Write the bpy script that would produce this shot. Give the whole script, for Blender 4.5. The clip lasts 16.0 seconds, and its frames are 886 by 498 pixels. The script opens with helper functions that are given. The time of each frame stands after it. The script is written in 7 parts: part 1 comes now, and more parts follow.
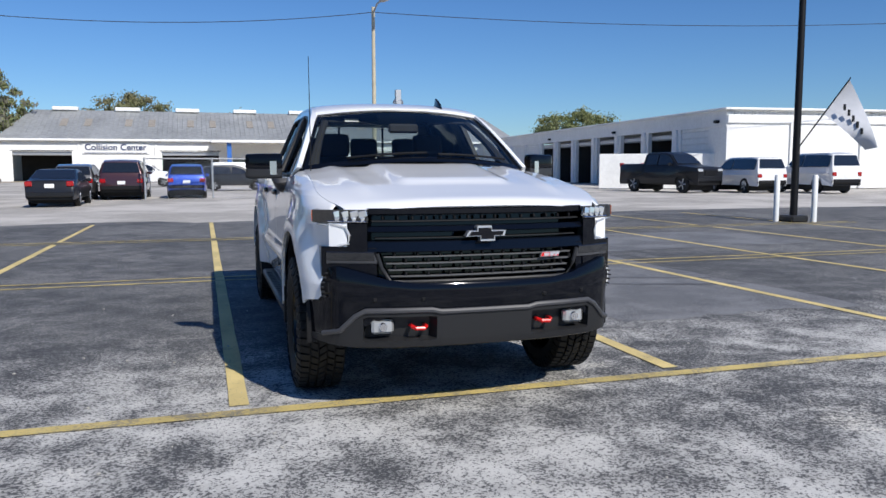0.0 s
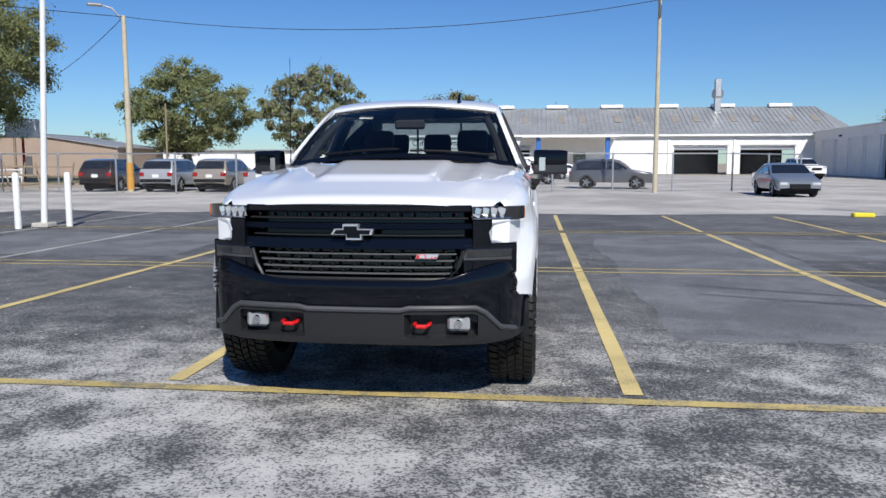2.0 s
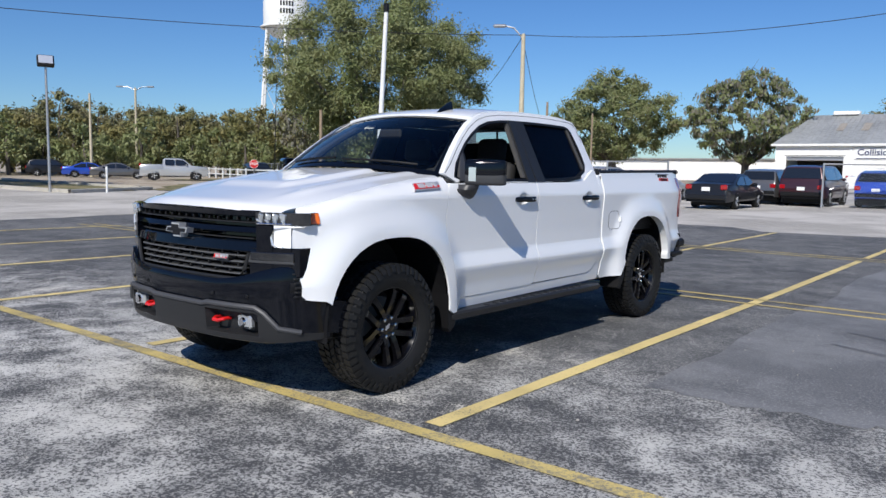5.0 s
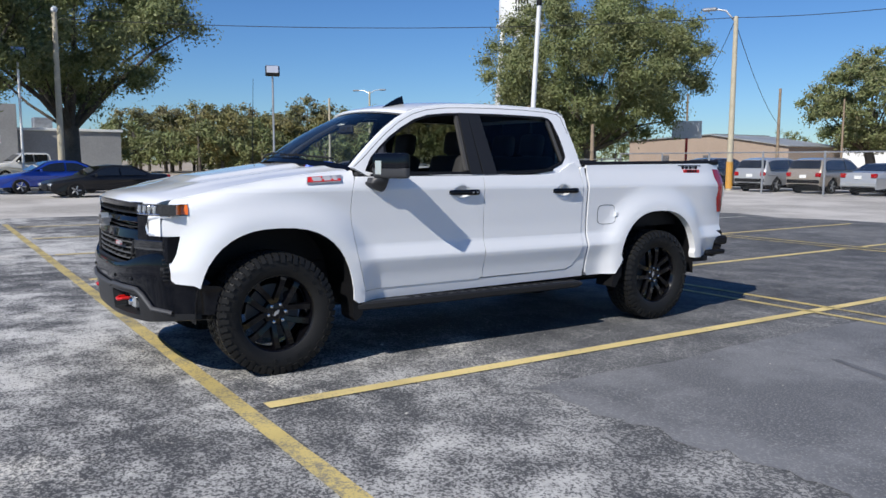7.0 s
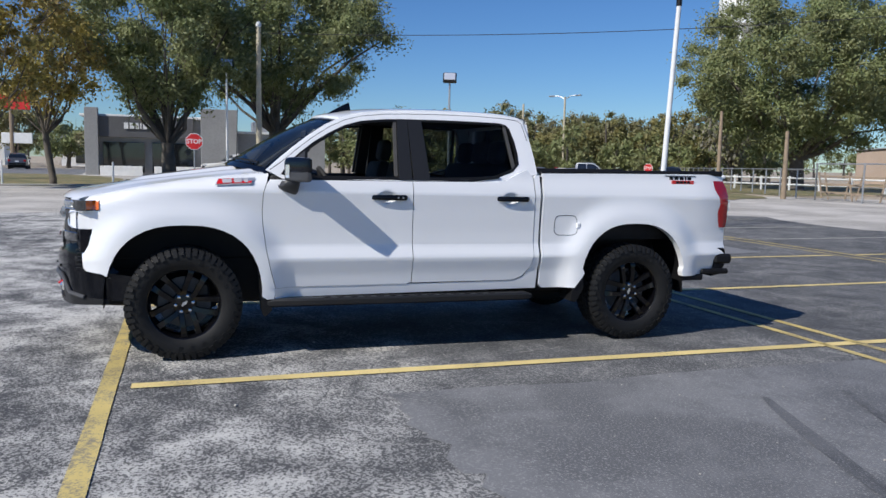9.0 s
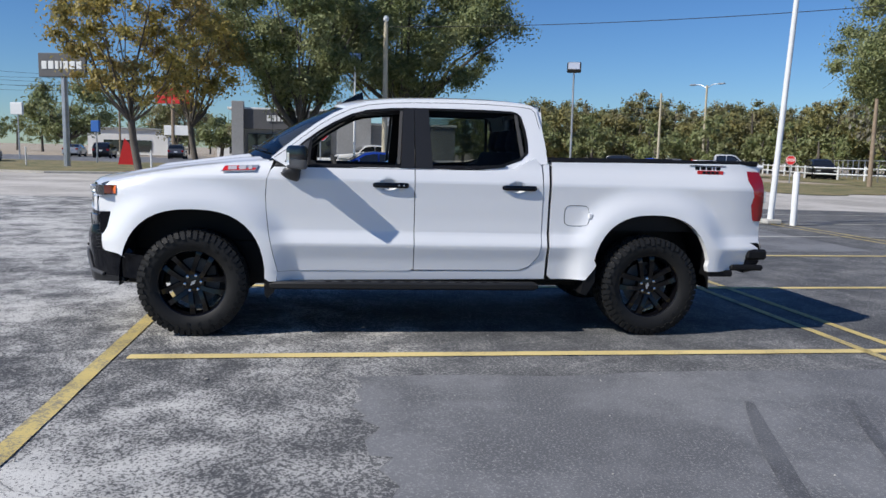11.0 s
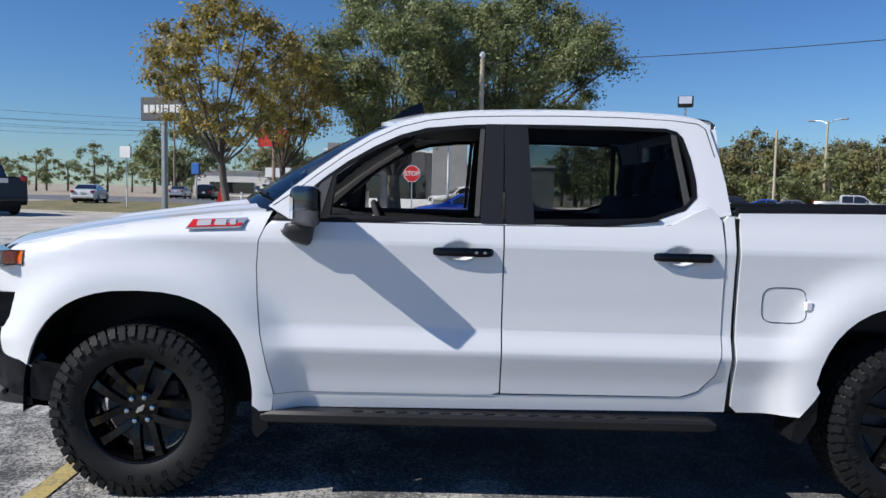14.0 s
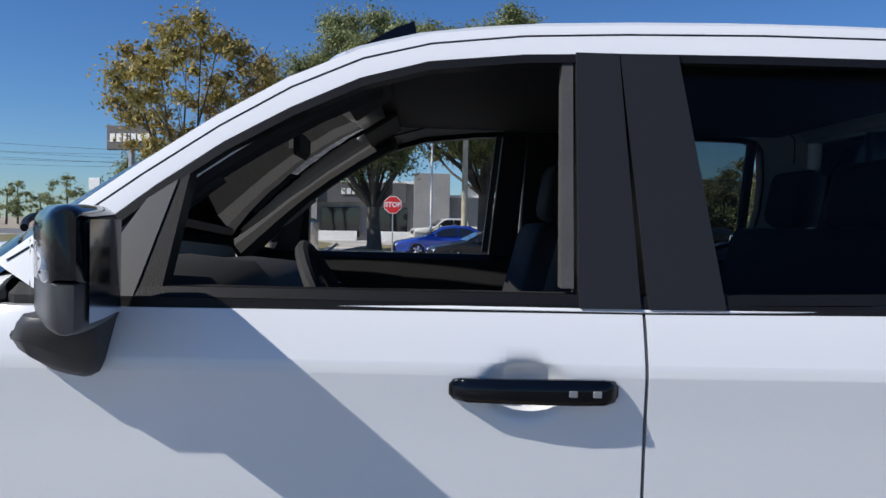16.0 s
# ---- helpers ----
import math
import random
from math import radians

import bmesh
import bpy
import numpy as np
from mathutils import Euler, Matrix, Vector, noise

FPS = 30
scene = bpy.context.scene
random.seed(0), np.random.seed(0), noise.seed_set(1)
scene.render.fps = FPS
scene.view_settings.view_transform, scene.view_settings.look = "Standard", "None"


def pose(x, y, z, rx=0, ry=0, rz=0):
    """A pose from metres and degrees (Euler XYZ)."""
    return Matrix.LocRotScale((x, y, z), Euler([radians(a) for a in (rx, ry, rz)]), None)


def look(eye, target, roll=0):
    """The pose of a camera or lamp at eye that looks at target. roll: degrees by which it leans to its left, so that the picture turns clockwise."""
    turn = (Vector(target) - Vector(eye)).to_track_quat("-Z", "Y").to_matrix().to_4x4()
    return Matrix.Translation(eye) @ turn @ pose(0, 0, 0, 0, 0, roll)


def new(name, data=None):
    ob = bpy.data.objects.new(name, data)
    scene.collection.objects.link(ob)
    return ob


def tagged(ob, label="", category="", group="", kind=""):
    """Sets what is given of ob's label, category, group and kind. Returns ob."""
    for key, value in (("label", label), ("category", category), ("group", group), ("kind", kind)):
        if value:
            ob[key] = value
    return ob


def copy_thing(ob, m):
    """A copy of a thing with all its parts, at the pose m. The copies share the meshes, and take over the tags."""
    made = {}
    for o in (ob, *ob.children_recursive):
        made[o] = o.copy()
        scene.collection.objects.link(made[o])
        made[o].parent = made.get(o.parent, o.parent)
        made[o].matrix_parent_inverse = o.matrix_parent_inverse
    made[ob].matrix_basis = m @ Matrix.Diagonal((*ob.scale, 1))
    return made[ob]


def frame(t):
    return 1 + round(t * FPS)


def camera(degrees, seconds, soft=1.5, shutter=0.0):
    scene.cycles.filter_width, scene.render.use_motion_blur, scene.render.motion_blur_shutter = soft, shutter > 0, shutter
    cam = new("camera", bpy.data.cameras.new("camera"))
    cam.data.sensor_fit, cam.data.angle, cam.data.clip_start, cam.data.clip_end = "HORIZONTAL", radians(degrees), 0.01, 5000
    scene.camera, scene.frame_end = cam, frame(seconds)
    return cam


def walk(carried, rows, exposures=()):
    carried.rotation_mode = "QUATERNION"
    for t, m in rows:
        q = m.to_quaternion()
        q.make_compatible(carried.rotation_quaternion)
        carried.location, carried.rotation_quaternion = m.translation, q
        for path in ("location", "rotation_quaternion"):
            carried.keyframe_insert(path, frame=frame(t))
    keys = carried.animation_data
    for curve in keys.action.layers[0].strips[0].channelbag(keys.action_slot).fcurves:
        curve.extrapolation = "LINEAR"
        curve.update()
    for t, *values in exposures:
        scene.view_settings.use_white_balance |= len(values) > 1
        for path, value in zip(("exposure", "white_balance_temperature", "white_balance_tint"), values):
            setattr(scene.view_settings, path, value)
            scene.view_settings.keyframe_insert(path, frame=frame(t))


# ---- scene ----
cam = camera(59.5, 16.0)
METRES, EYE, TILT, LEAN, TURN = 16.78, 1.396, 0.1, 0.0, -17.1
ROWS = [
    (0.0, 0.0, 0.0, 0.0, -0.01, -6.01, 0.13),
    (0.5, 0.0365, 0.0031, -0.0004, 5.51, -6.14, 0.37),
    (1.0, 0.0724, 0.0119, 0.0006, 11.62, -6.02, -0.25),
    (1.5, 0.1081, 0.0219, 0.0004, 17.98, -6.18, -0.47),
    (2.0, 0.1417, 0.0389, 0.0007, 23.69, -6.39, 0.08),
    (2.5, 0.1734, 0.0566, 0.0012, 30.22, -6.41, 0.02),
    (3.0, 0.203, 0.0773, 0.0015, 37.13, -6.58, -0.18),
    (3.5, 0.2314, 0.0995, 0.0013, 42.69, -7.14, 0.02),
    (4.0, 0.2579, 0.1246, 0.0021, 46.64, -6.68, 0.18),
    (4.5, 0.2829, 0.1498, 0.0025, 51.13, -6.22, -0.48),
    (7.0, 0.3679, 0.3003, 0.0028, 73.31, -6.5, -0.09),
    (7.5, 0.3777, 0.3334, 0.003, 77.14, -6.78, -0.12),
    (8.0, 0.3847, 0.3669, 0.0034, 80.53, -6.66, -0.3),
    (8.5, 0.3893, 0.3988, 0.0039, 84.47, -6.61, -0.83),
    (9.0, 0.3901, 0.43, 0.0043, 88.78, -6.25, -1.08),
    (11.5, 0.3859, 0.5008, 0.004, 99.99, -7.54, -1.19),
    (12.0, 0.3702, 0.4988, 0.0028, 100.33, -7.8, -1.12),
    (12.5, 0.3441, 0.4941, 0.0029, 100.87, -7.19, -0.58),
    (13.0, 0.3106, 0.489, 0.0029, 102.77, -6.45, -0.9),
    (13.5, 0.2742, 0.4791, 0.0038, 104.35, -5.7, -0.36),
    (14.0, 0.2377, 0.4687, 0.0051, 106.3, -4.21, -1.08),
    (14.5, 0.2027, 0.4558, 0.0062, 106.97, -3.39, -0.77),
    (15.0, 0.1682, 0.4458, 0.006, 106.61, -2.63, -1.24),
    (15.5, 0.1358, 0.434, 0.0059, 105.58, -2.01, -0.69),
    (16.0, 0.104, 0.4241, 0.0048, 104.9, -1.81, -0.92),
]
walk(cam, [(t, pose(0, 0, EYE, TILT, LEAN, TURN) @ pose(METRES * x, METRES * y, METRES * z, 90 + pitch, roll, yaw)) for t, x, y, z, yaw, pitch, roll in ROWS])

# ---- world, sun ----
SUN = Vector((0.40, -1.10, 1.0)).normalized()
world = bpy.data.worlds.new("sky")
scene.world = world
world.use_nodes = True
wn = world.node_tree
sky = wn.nodes.new("ShaderNodeTexSky")
sky.sky_type = "NISHITA"
sky.sun_disc = False
sky.sun_elevation = math.asin(SUN.z)
sky.sun_rotation = math.atan2(SUN.x, SUN.y)
sky.altitude, sky.air_density, sky.dust_density, sky.ozone_density = 0, 1.0, 0.0, 1.6
tint = wn.nodes.new("ShaderNodeHueSaturation")
tint.inputs["Saturation"].default_value = 1.15
wn.links.new(sky.outputs[0], tint.inputs["Color"])
cool = wn.nodes.new("ShaderNodeMix")
cool.data_type, cool.blend_type = "RGBA", "MULTIPLY"
cool.inputs[0].default_value = 1.0
cool.inputs[7].default_value = (0.66, 0.96, 1.41, 1)
wn.links.new(tint.outputs[0], cool.inputs[6])
wn.links.new(cool.outputs[2], wn.nodes["Background"].inputs[0])
wn.nodes["Background"].inputs[1].default_value = 0.070
sun = new("sun", bpy.data.lights.new("sun", "SUN"))
sun.data.energy, sun.data.angle, sun.data.color = 5.0, radians(0.5), (1.0, 0.96, 0.90)
sun.matrix_world = look(SUN * 60, (0, 0, 0))


# ---- materials ----
def mat(name, rgb, rough=0.5, metal=0.0, var=0.0, scale=5.0, bump=0.0, bscale=80.0, coat=0.0, emit=None, spec=0.5):
    """A principled material with two scales of tone variation and a fine bump."""
    m = bpy.data.materials.new(name)
    m.use_nodes = True
    n, l = m.node_tree.nodes, m.node_tree.links
    b = n["Principled BSDF"]
    b.inputs["Base Color"].default_value = (*rgb, 1)
    b.inputs["Roughness"].default_value = rough
    b.inputs["Metallic"].default_value = metal
    b.inputs["Coat Weight"].default_value = coat
    b.inputs["Coat Roughness"].default_value = 0.03
    b.inputs["Specular IOR Level"].default_value = spec
    if emit:
        b.inputs["Emission Color"].default_value = (*rgb, 1)
        b.inputs["Emission Strength"].default_value = emit
    if var or bump:
        tc = n.new("ShaderNodeTexCoord")
    if var:
        a, c = n.new("ShaderNodeTexNoise"), n.new("ShaderNodeTexNoise")
        a.inputs["Scale"].default_value, c.inputs["Scale"].default_value = scale, scale * 9
        a.inputs["Detail"].default_value = c.inputs["Detail"].default_value = 4
        mx = n.new("ShaderNodeMath")
        mx.operation = "ADD"
        mr = n.new("ShaderNodeMapRange")
        mr.inputs[1].default_value, mr.inputs[2].default_value = 0.7, 1.3
        mr.inputs[3].default_value, mr.inputs[4].default_value = 1 - var, 1 + var
        hs = n.new("ShaderNodeHueSaturation")
        hs.inputs["Color"].default_value = (*rgb, 1)
        for q in (a, c):
            l.new(tc.outputs["Object"], q.inputs["Vector"])
        l.new(a.outputs[0], mx.inputs[0])
        l.new(c.outputs[0], mx.inputs[1])
        l.new(mx.outputs[0], mr.inputs[0])
        l.new(mr.outputs[0], hs.inputs["Value"])
        l.new(hs.outputs[0], b.inputs["Base Color"])
    if bump:
        d, bp = n.new("ShaderNodeTexNoise"), n.new("ShaderNodeBump")
        d.inputs["Scale"].default_value = bscale
        bp.inputs["Strength"].default_value = bump
        bp.inputs["Distance"].default_value = 0.01
        l.new(tc.outputs["Object"], d.inputs["Vector"])
        l.new(d.outputs[0], bp.inputs["Height"])
        l.new(bp.outputs[0], b.inputs["Normal"])
    return m


def glass(name, tint, gloss=1.0):
    """A thin pane: tinted see-through with a mirror gloss that grows at grazing angles."""
    m = bpy.data.materials.new(name)
    m.use_nodes = True
    n, l = m.node_tree.nodes, m.node_tree.links
    n.remove(n["Principled BSDF"])
    t, g, f, mx = (n.new("ShaderNode" + k) for k in ("BsdfTransparent", "BsdfGlossy", "Fresnel", "MixShader"))
    t.inputs[0].default_value = (*tint, 1)
    g.inputs["Roughness"].default_value = 0.01
    f.inputs[0].default_value = 1.0 + 0.5 * gloss
    l.new(f.outputs[0], mx.inputs[0])
    l.new(t.outputs[0], mx.inputs[1])
    l.new(g.outputs[0], mx.inputs[2])
    l.new(mx.outputs[0], n["Material Output"].inputs[0])
    return m


def nodes_of(name):
    m = bpy.data.materials.new(name)
    m.use_nodes = True
    return m, m.node_tree.nodes, m.node_tree.links, m.node_tree.nodes["Principled BSDF"]


def noise_node(n, l, vec, scale, detail=4.0, rough=0.55):
    q = n.new("ShaderNodeTexNoise")
    q.inputs["Scale"].default_value, q.inputs["Detail"].default_value, q.inputs["Roughness"].default_value = scale, detail, rough
    l.new(vec, q.inputs["Vector"])
    return q.outputs[0]


def ramp_node(n, l, fac, a, b, lo=0.0, hi=1.0):
    q = n.new("ShaderNodeMapRange")
    q.interpolation_type = "SMOOTHSTEP"
    for i, v in enumerate((a, b, lo, hi)):
        q.inputs[i + 1].default_value = v
    l.new(fac, q.inputs[0])
    return q.outputs[0]


def math_node(n, l, op, a, b):
    q = n.new("ShaderNodeMath")
    q.operation = op
    q.use_clamp = op in ("ADD", "SUBTRACT")
    for i, v in enumerate((a, b)):
        if isinstance(v, (int, float)):
            q.inputs[i].default_value = v
        else:
            l.new(v, q.inputs[i])
    return q.outputs[0]


def mix_node(n, l, fac, a, b):
    q = n.new("ShaderNodeMix")
    q.data_type = "RGBA"
    l.new(fac, q.inputs[0])
    for i, v in ((6, a), (7, b)):
        if isinstance(v, tuple):
            q.inputs[i].default_value = (*v, 1)
        else:
            l.new(v, q.inputs[i])
    return q.outputs[2]


def asphalt_material():
    """Worn parking lot asphalt: dark binder, pale exposed stone, dusty patches, cracks and smooth sealed patches."""
    m, n, l, b = nodes_of("asphalt")
    tc = n.new("ShaderNodeNewGeometry").outputs["Position"]
    sep = n.new("ShaderNodeSeparateXYZ")
    l.new(tc, sep.inputs[0])
    big = noise_node(n, l, tc, 0.35, 5)
    mid = noise_node(n, l, tc, 2.2, 6, 0.65)
    fine = noise_node(n, l, tc, 95.0, 3, 0.7)
    grit = n.new("ShaderNodeTexVoronoi")
    grit.inputs["Scale"].default_value = 120
    l.new(tc, grit.inputs["Vector"])
    # how worn: much in the aisle and the stall fronts, little further in
    wear_y = ramp_node(n, l, sep.outputs[1], 4.6, 7.4, 1.0, 0.22)
    blot = math_node(n, l, "ADD", math_node(n, l, "MULTIPLY", big, 0.45), math_node(n, l, "MULTIPLY", mid, 0.55))
    patch = ramp_node(n, l, blot, 0.36, 0.62, 0.10, 1.0)
    wear = math_node(n, l, "MULTIPLY", patch, wear_y)
    salt = noise_node(n, l, tc, 48.0, 4, 0.85)
    cell = n.new("ShaderNodeTexVoronoi")
    cell.inputs["Scale"].default_value = 85
    l.new(tc, cell.inputs["Vector"])
    cs = n.new("ShaderNodeSeparateColor")
    l.new(cell.outputs["Color"], cs.inputs[0])
    speck = math_node(n, l, "ADD", math_node(n, l, "MULTIPLY", cs.outputs[0], 0.24), math_node(n, l, "MULTIPLY", salt, 0.76))
    stone = ramp_node(n, l, math_node(n, l, "ADD", speck, math_node(n, l, "MULTIPLY", wear, 0.20)), 0.552, 0.632)
    base = mix_node(n, l, ramp_node(n, l, blot, 0.36, 0.64), (0.056, 0.058, 0.062), (0.122, 0.123, 0.124))
    c1 = mix_node(n, l, math_node(n, l, "MULTIPLY", stone, math_node(n, l, "ADD", 0.16, math_node(n, l, "MULTIPLY", wear, 0.84))), base, (0.58, 0.57, 0.54))
    # chalky scoured patches with ragged edges, thick along the stall fronts
    warp_c = n.new("ShaderNodeTexNoise")
    warp_c.inputs["Scale"].default_value = 1.6
    warp_c.inputs["Detail"].default_value = 5
    l.new(tc, warp_c.inputs["Vector"])
    vc = n.new("ShaderNodeVectorMath")
    vc.operation = "MULTIPLY_ADD"
    l.new(warp_c.outputs[1], vc.inputs[0])
    vc.inputs[1].default_value = (0.9, 0.5, 0)
    l.new(tc, vc.inputs[2])
    ragged = noise_node(n, l, vc.outputs[0], 0.46, 9, 0.70)
    chalk = math_node(n, l, "ADD", math_node(n, l, "MULTIPLY", ragged, 0.74), math_node(n, l, "MULTIPLY", salt, 0.26))
    front = math_node(n, l, "MULTIPLY", ramp_node(n, l, sep.outputs[1], 2.6, 4.2), ramp_node(n, l, sep.outputs[1], 4.8, 6.6, 1.0, 0.0))
    chalk = math_node(n, l, "ADD", chalk, math_node(n, l, "MULTIPLY", front, 0.028))
    dust = math_node(n, l, "MULTIPLY", ramp_node(n, l, chalk, 0.574, 0.630), ramp_node(n, l, sep.outputs[1], 5.6, 7.6, 1.0, 0.10))
    c2 = mix_node(n, l, math_node(n, l, "MULTIPLY", dust, 0.88), c1, mix_node(n, l, ramp_node(n, l, salt, 0.38, 0.56), (0.17, 0.165, 0.15), (0.72, 0.69, 0.62)))
    # hairline cracks, their lips worn pale
    warp = n.new("ShaderNodeTexNoise")
    warp.inputs["Scale"].default_value = 3.0
    warp.inputs["Detail"].default_value = 5
    l.new(tc, warp.inputs["Vector"])
    vm = n.new("ShaderNodeVectorMath")
    vm.operation = "MULTIPLY_ADD"
    l.new(warp.outputs[1], vm.inputs[0])
    vm.inputs[1].default_value = (0.35, 0.35, 0)
    l.new(tc, vm.inputs[2])
    v = n.new("ShaderNodeTexVoronoi")
    v.feature = "DISTANCE_TO_EDGE"
    v.inputs["Scale"].default_value = 0.7
    l.new(vm.outputs[0], v.inputs["Vector"])
    gate = ramp_node(n, l, noise_node(n, l, tc, 0.7, 3), 0.50, 0.58)
    crack = math_node(n, l, "MULTIPLY", ramp_node(n, l, v.outputs[0], 0.0006, 0.0022, 1, 0), gate)
    halo = math_node(n, l, "MULTIPLY", math_node(n, l, "MULTIPLY", ramp_node(n, l, v.outputs[0], 0.001, 0.012, 1, 0), gate), ramp_node(n, l, salt, 0.42, 0.56))
    c3 = mix_node(n, l, math_node(n, l, "MULTIPLY", halo, 0.75), c2, (0.40, 0.39, 0.37))
    c4 = mix_node(n, l, math_node(n, l, "MULTIPLY", crack, 0.6), c3, (0.06, 0.06, 0.06))
    l.new(c4, b.inputs["Base Color"])
    b.inputs["Roughness"].default_value = 0.82
    b.inputs["Specular IOR Level"].default_value = 0.35
    bp = n.new("ShaderNodeBump")
    bp.inputs["Strength"].default_value = 0.55
    bp.inputs["Distance"].default_value = 0.006
    l.new(math_node(n, l, "SUBTRACT", math_node(n, l, "ADD", math_node(n, l, "MULTIPLY", fine, 0.6), math_node(n, l, "MULTIPLY", grit.outputs[0], 0.35)), crack), bp.inputs["Height"])
    l.new(bp.outputs[0], b.inputs["Normal"])
    return m


def surface_material(name, dark, light, speck, scale=0.4, fine_scale=60, rough=0.85, bump=0.4, lo=0.4, hi=0.62):
    """Ground-like material in world position: two tones in blotches, and specks."""
    m, n, l, b = nodes_of(name)
    tc = n.new("ShaderNodeNewGeometry").outputs["Position"]
    big = ramp_node(n, l, noise_node(n, l, tc, scale, 6, 0.65), lo, hi)
    fine = noise_node(n, l, tc, fine_scale, 3, 0.7)
    c = mix_node(n, l, big, dark, light)
    c = mix_node(n, l, ramp_node(n, l, fine, 0.5, 0.68), c, speck)
    l.new(c, b.inputs["Base Color"])
    b.inputs["Roughness"].default_value = rough
    bp = n.new("ShaderNodeBump")
    bp.inputs["Strength"].default_value, bp.inputs["Distance"].default_value = bump, 0.006
    l.new(fine, bp.inputs["Height"])
    l.new(bp.outputs[0], b.inputs["Normal"])
    return m


def leaf_material(name, a, c, d):
    """Leaves: three tones by clump, with a little light let through."""
    m, n, l, b = nodes_of(name)
    isl = n.new("ShaderNodeNewGeometry").outputs["Random Per Island"]
    tc = n.new("ShaderNodeTexCoord").outputs["Object"]
    big = ramp_node(n, l, noise_node(n, l, tc, 0.5, 3), 0.35, 0.65)
    col = mix_node(n, l, isl, a, c)
    col = mix_node(n, l, math_node(n, l, "MULTIPLY", big, 0.7), col, d)
    l.new(col, b.inputs["Base Color"])
    b.inputs["Roughness"].default_value = 0.5
    b.inputs["Specular IOR Level"].default_value = 0.3
    tr = n.new("ShaderNodeBsdfTranslucent")
    l.new(col, tr.inputs[0])
    mx = n.new("ShaderNodeMixShader")
    mx.inputs[0].default_value = 0.30
    l.new(b.outputs[0], mx.inputs[1])
    l.new(tr.outputs[0], mx.inputs[2])
    l.new(mx.outputs[0], n["Material Output"].inputs[0])
    return m


ASPHALT = asphalt_material()
PALE = surface_material("pale_asphalt", (0.32, 0.30, 0.27), (0.53, 0.50, 0.46), (0.60, 0.57, 0.52), 0.22, 45)
SEALED = surface_material("sealed_asphalt", (0.105, 0.107, 0.112), (0.178, 0.180, 0.185), (0.28, 0.28, 0.275), 0.9, 70, 0.75, 0.4)
GRASS = surface_material("dry_grass", (0.10, 0.11, 0.04), (0.24, 0.19, 0.09), (0.30, 0.25, 0.14), 0.5, 20, 0.95, 0.8)
DIRT = surface_material("sandy_ground", (0.30, 0.24, 0.17), (0.42, 0.36, 0.28), (0.48, 0.42, 0.34), 0.3, 25, 0.95, 0.5)


def line_paint(name, rgb, under, lo, hi):
    m, n, l, b = nodes_of(name)
    tc = n.new("ShaderNodeNewGeometry").outputs["Position"]
    w = math_node(n, l, "ADD", math_node(n, l, "MULTIPLY", noise_node(n, l, tc, 60, 4, 0.75), 0.6), math_node(n, l, "MULTIPLY", noise_node(n, l, tc, 3.5, 4), 0.4))
    col = mix_node(n, l, ramp_node(n, l, w, lo, hi), rgb, under)
    tone = ramp_node(n, l, noise_node(n, l, tc, 1.2, 4), 0.3, 0.7, 0.8, 1.08)
    hs = n.new("ShaderNodeHueSaturation")
    l.new(tone, hs.inputs["Value"])
    l.new(col, hs.inputs["Color"])
    l.new(hs.outputs[0], b.inputs["Base Color"])
    b.inputs["Roughness"].default_value = 0.75
    return m


YELLOW = line_paint("yellow_line_paint", (0.68, 0.54, 0.23), (0.24, 0.21, 0.15), 0.54, 0.66)
YELLOW_OLD = line_paint("worn_yellow_line_paint", (0.56, 0.44, 0.16), (0.22, 0.20, 0.15), 0.47, 0.60)
WHITE_LINE = line_paint("worn_white_line_paint", (0.50, 0.49, 0.44), (0.17, 0.165, 0.15), 0.50, 0.62)

WHITE = mat("white_car_paint", (0.80, 0.81, 0.82), 0.32, 0, 0, coat=1.0)
GLOSS_BLACK = mat("gloss_black", (0.003, 0.004, 0.007), 0.06, spec=0.3)
MATTE_BLACK = mat("matte_black_plastic", (0.007, 0.007, 0.008), 0.5, spec=0.25, var=0.15, scale=8, bump=0.08, bscale=300)
GREY_TRIM = mat("charcoal_trim", (0.017, 0.0175, 0.019), 0.42, spec=0.35, bump=0.06, bscale=300)
RUBBER = mat("tyre_rubber", (0.010, 0.010, 0.010), 0.6, spec=0.3, var=0.25, scale=9, bump=0.15, bscale=120)
RIM_BLACK = mat("gloss_black_rim", (0.003, 0.003, 0.004), 0.12, spec=0.4)
CHROME = mat("chrome", (0.75, 0.75, 0.76), 0.12, 1.0)
SATIN = mat("satin_grey_trim", (0.085, 0.087, 0.09), 0.4)
TYRE_MARK = surface_material("tyre_mark", (0.062, 0.063, 0.067), (0.11, 0.112, 0.117), (0.20, 0.20, 0.195), 1.5, 70, 0.7, 0.3)
SEAL_GREY = mat("grey_rubber", (0.055, 0.053, 0.052), 0.7, var=0.15, scale=12)
STEEL = mat("galvanised_steel", (0.45, 0.46, 0.47), 0.45, 0.8, var=0.15, scale=4)
RED = mat("red_plastic", (0.62, 0.012, 0.012), 0.3, coat=0.5)
RED_LENS = mat("red_lens", (0.32, 0.006, 0.008), 0.12, coat=1.0)
AMBER = mat("amber_lens", (0.75, 0.15, 0.01), 0.15, coat=1.0)
FOG_LENS = mat("fog_lamp_lens", (0.52, 0.54, 0.55), 0.12, 0.6, coat=1.0)
LENS = mat("clear_lamp_lens", (0.78, 0.80, 0.82), 0.12, 0.5, coat=1.0)
LAMP_CELL = mat("faceted_lamp_cell", (0.70, 0.73, 0.74), 0.14, 0.7, coat=1.0)
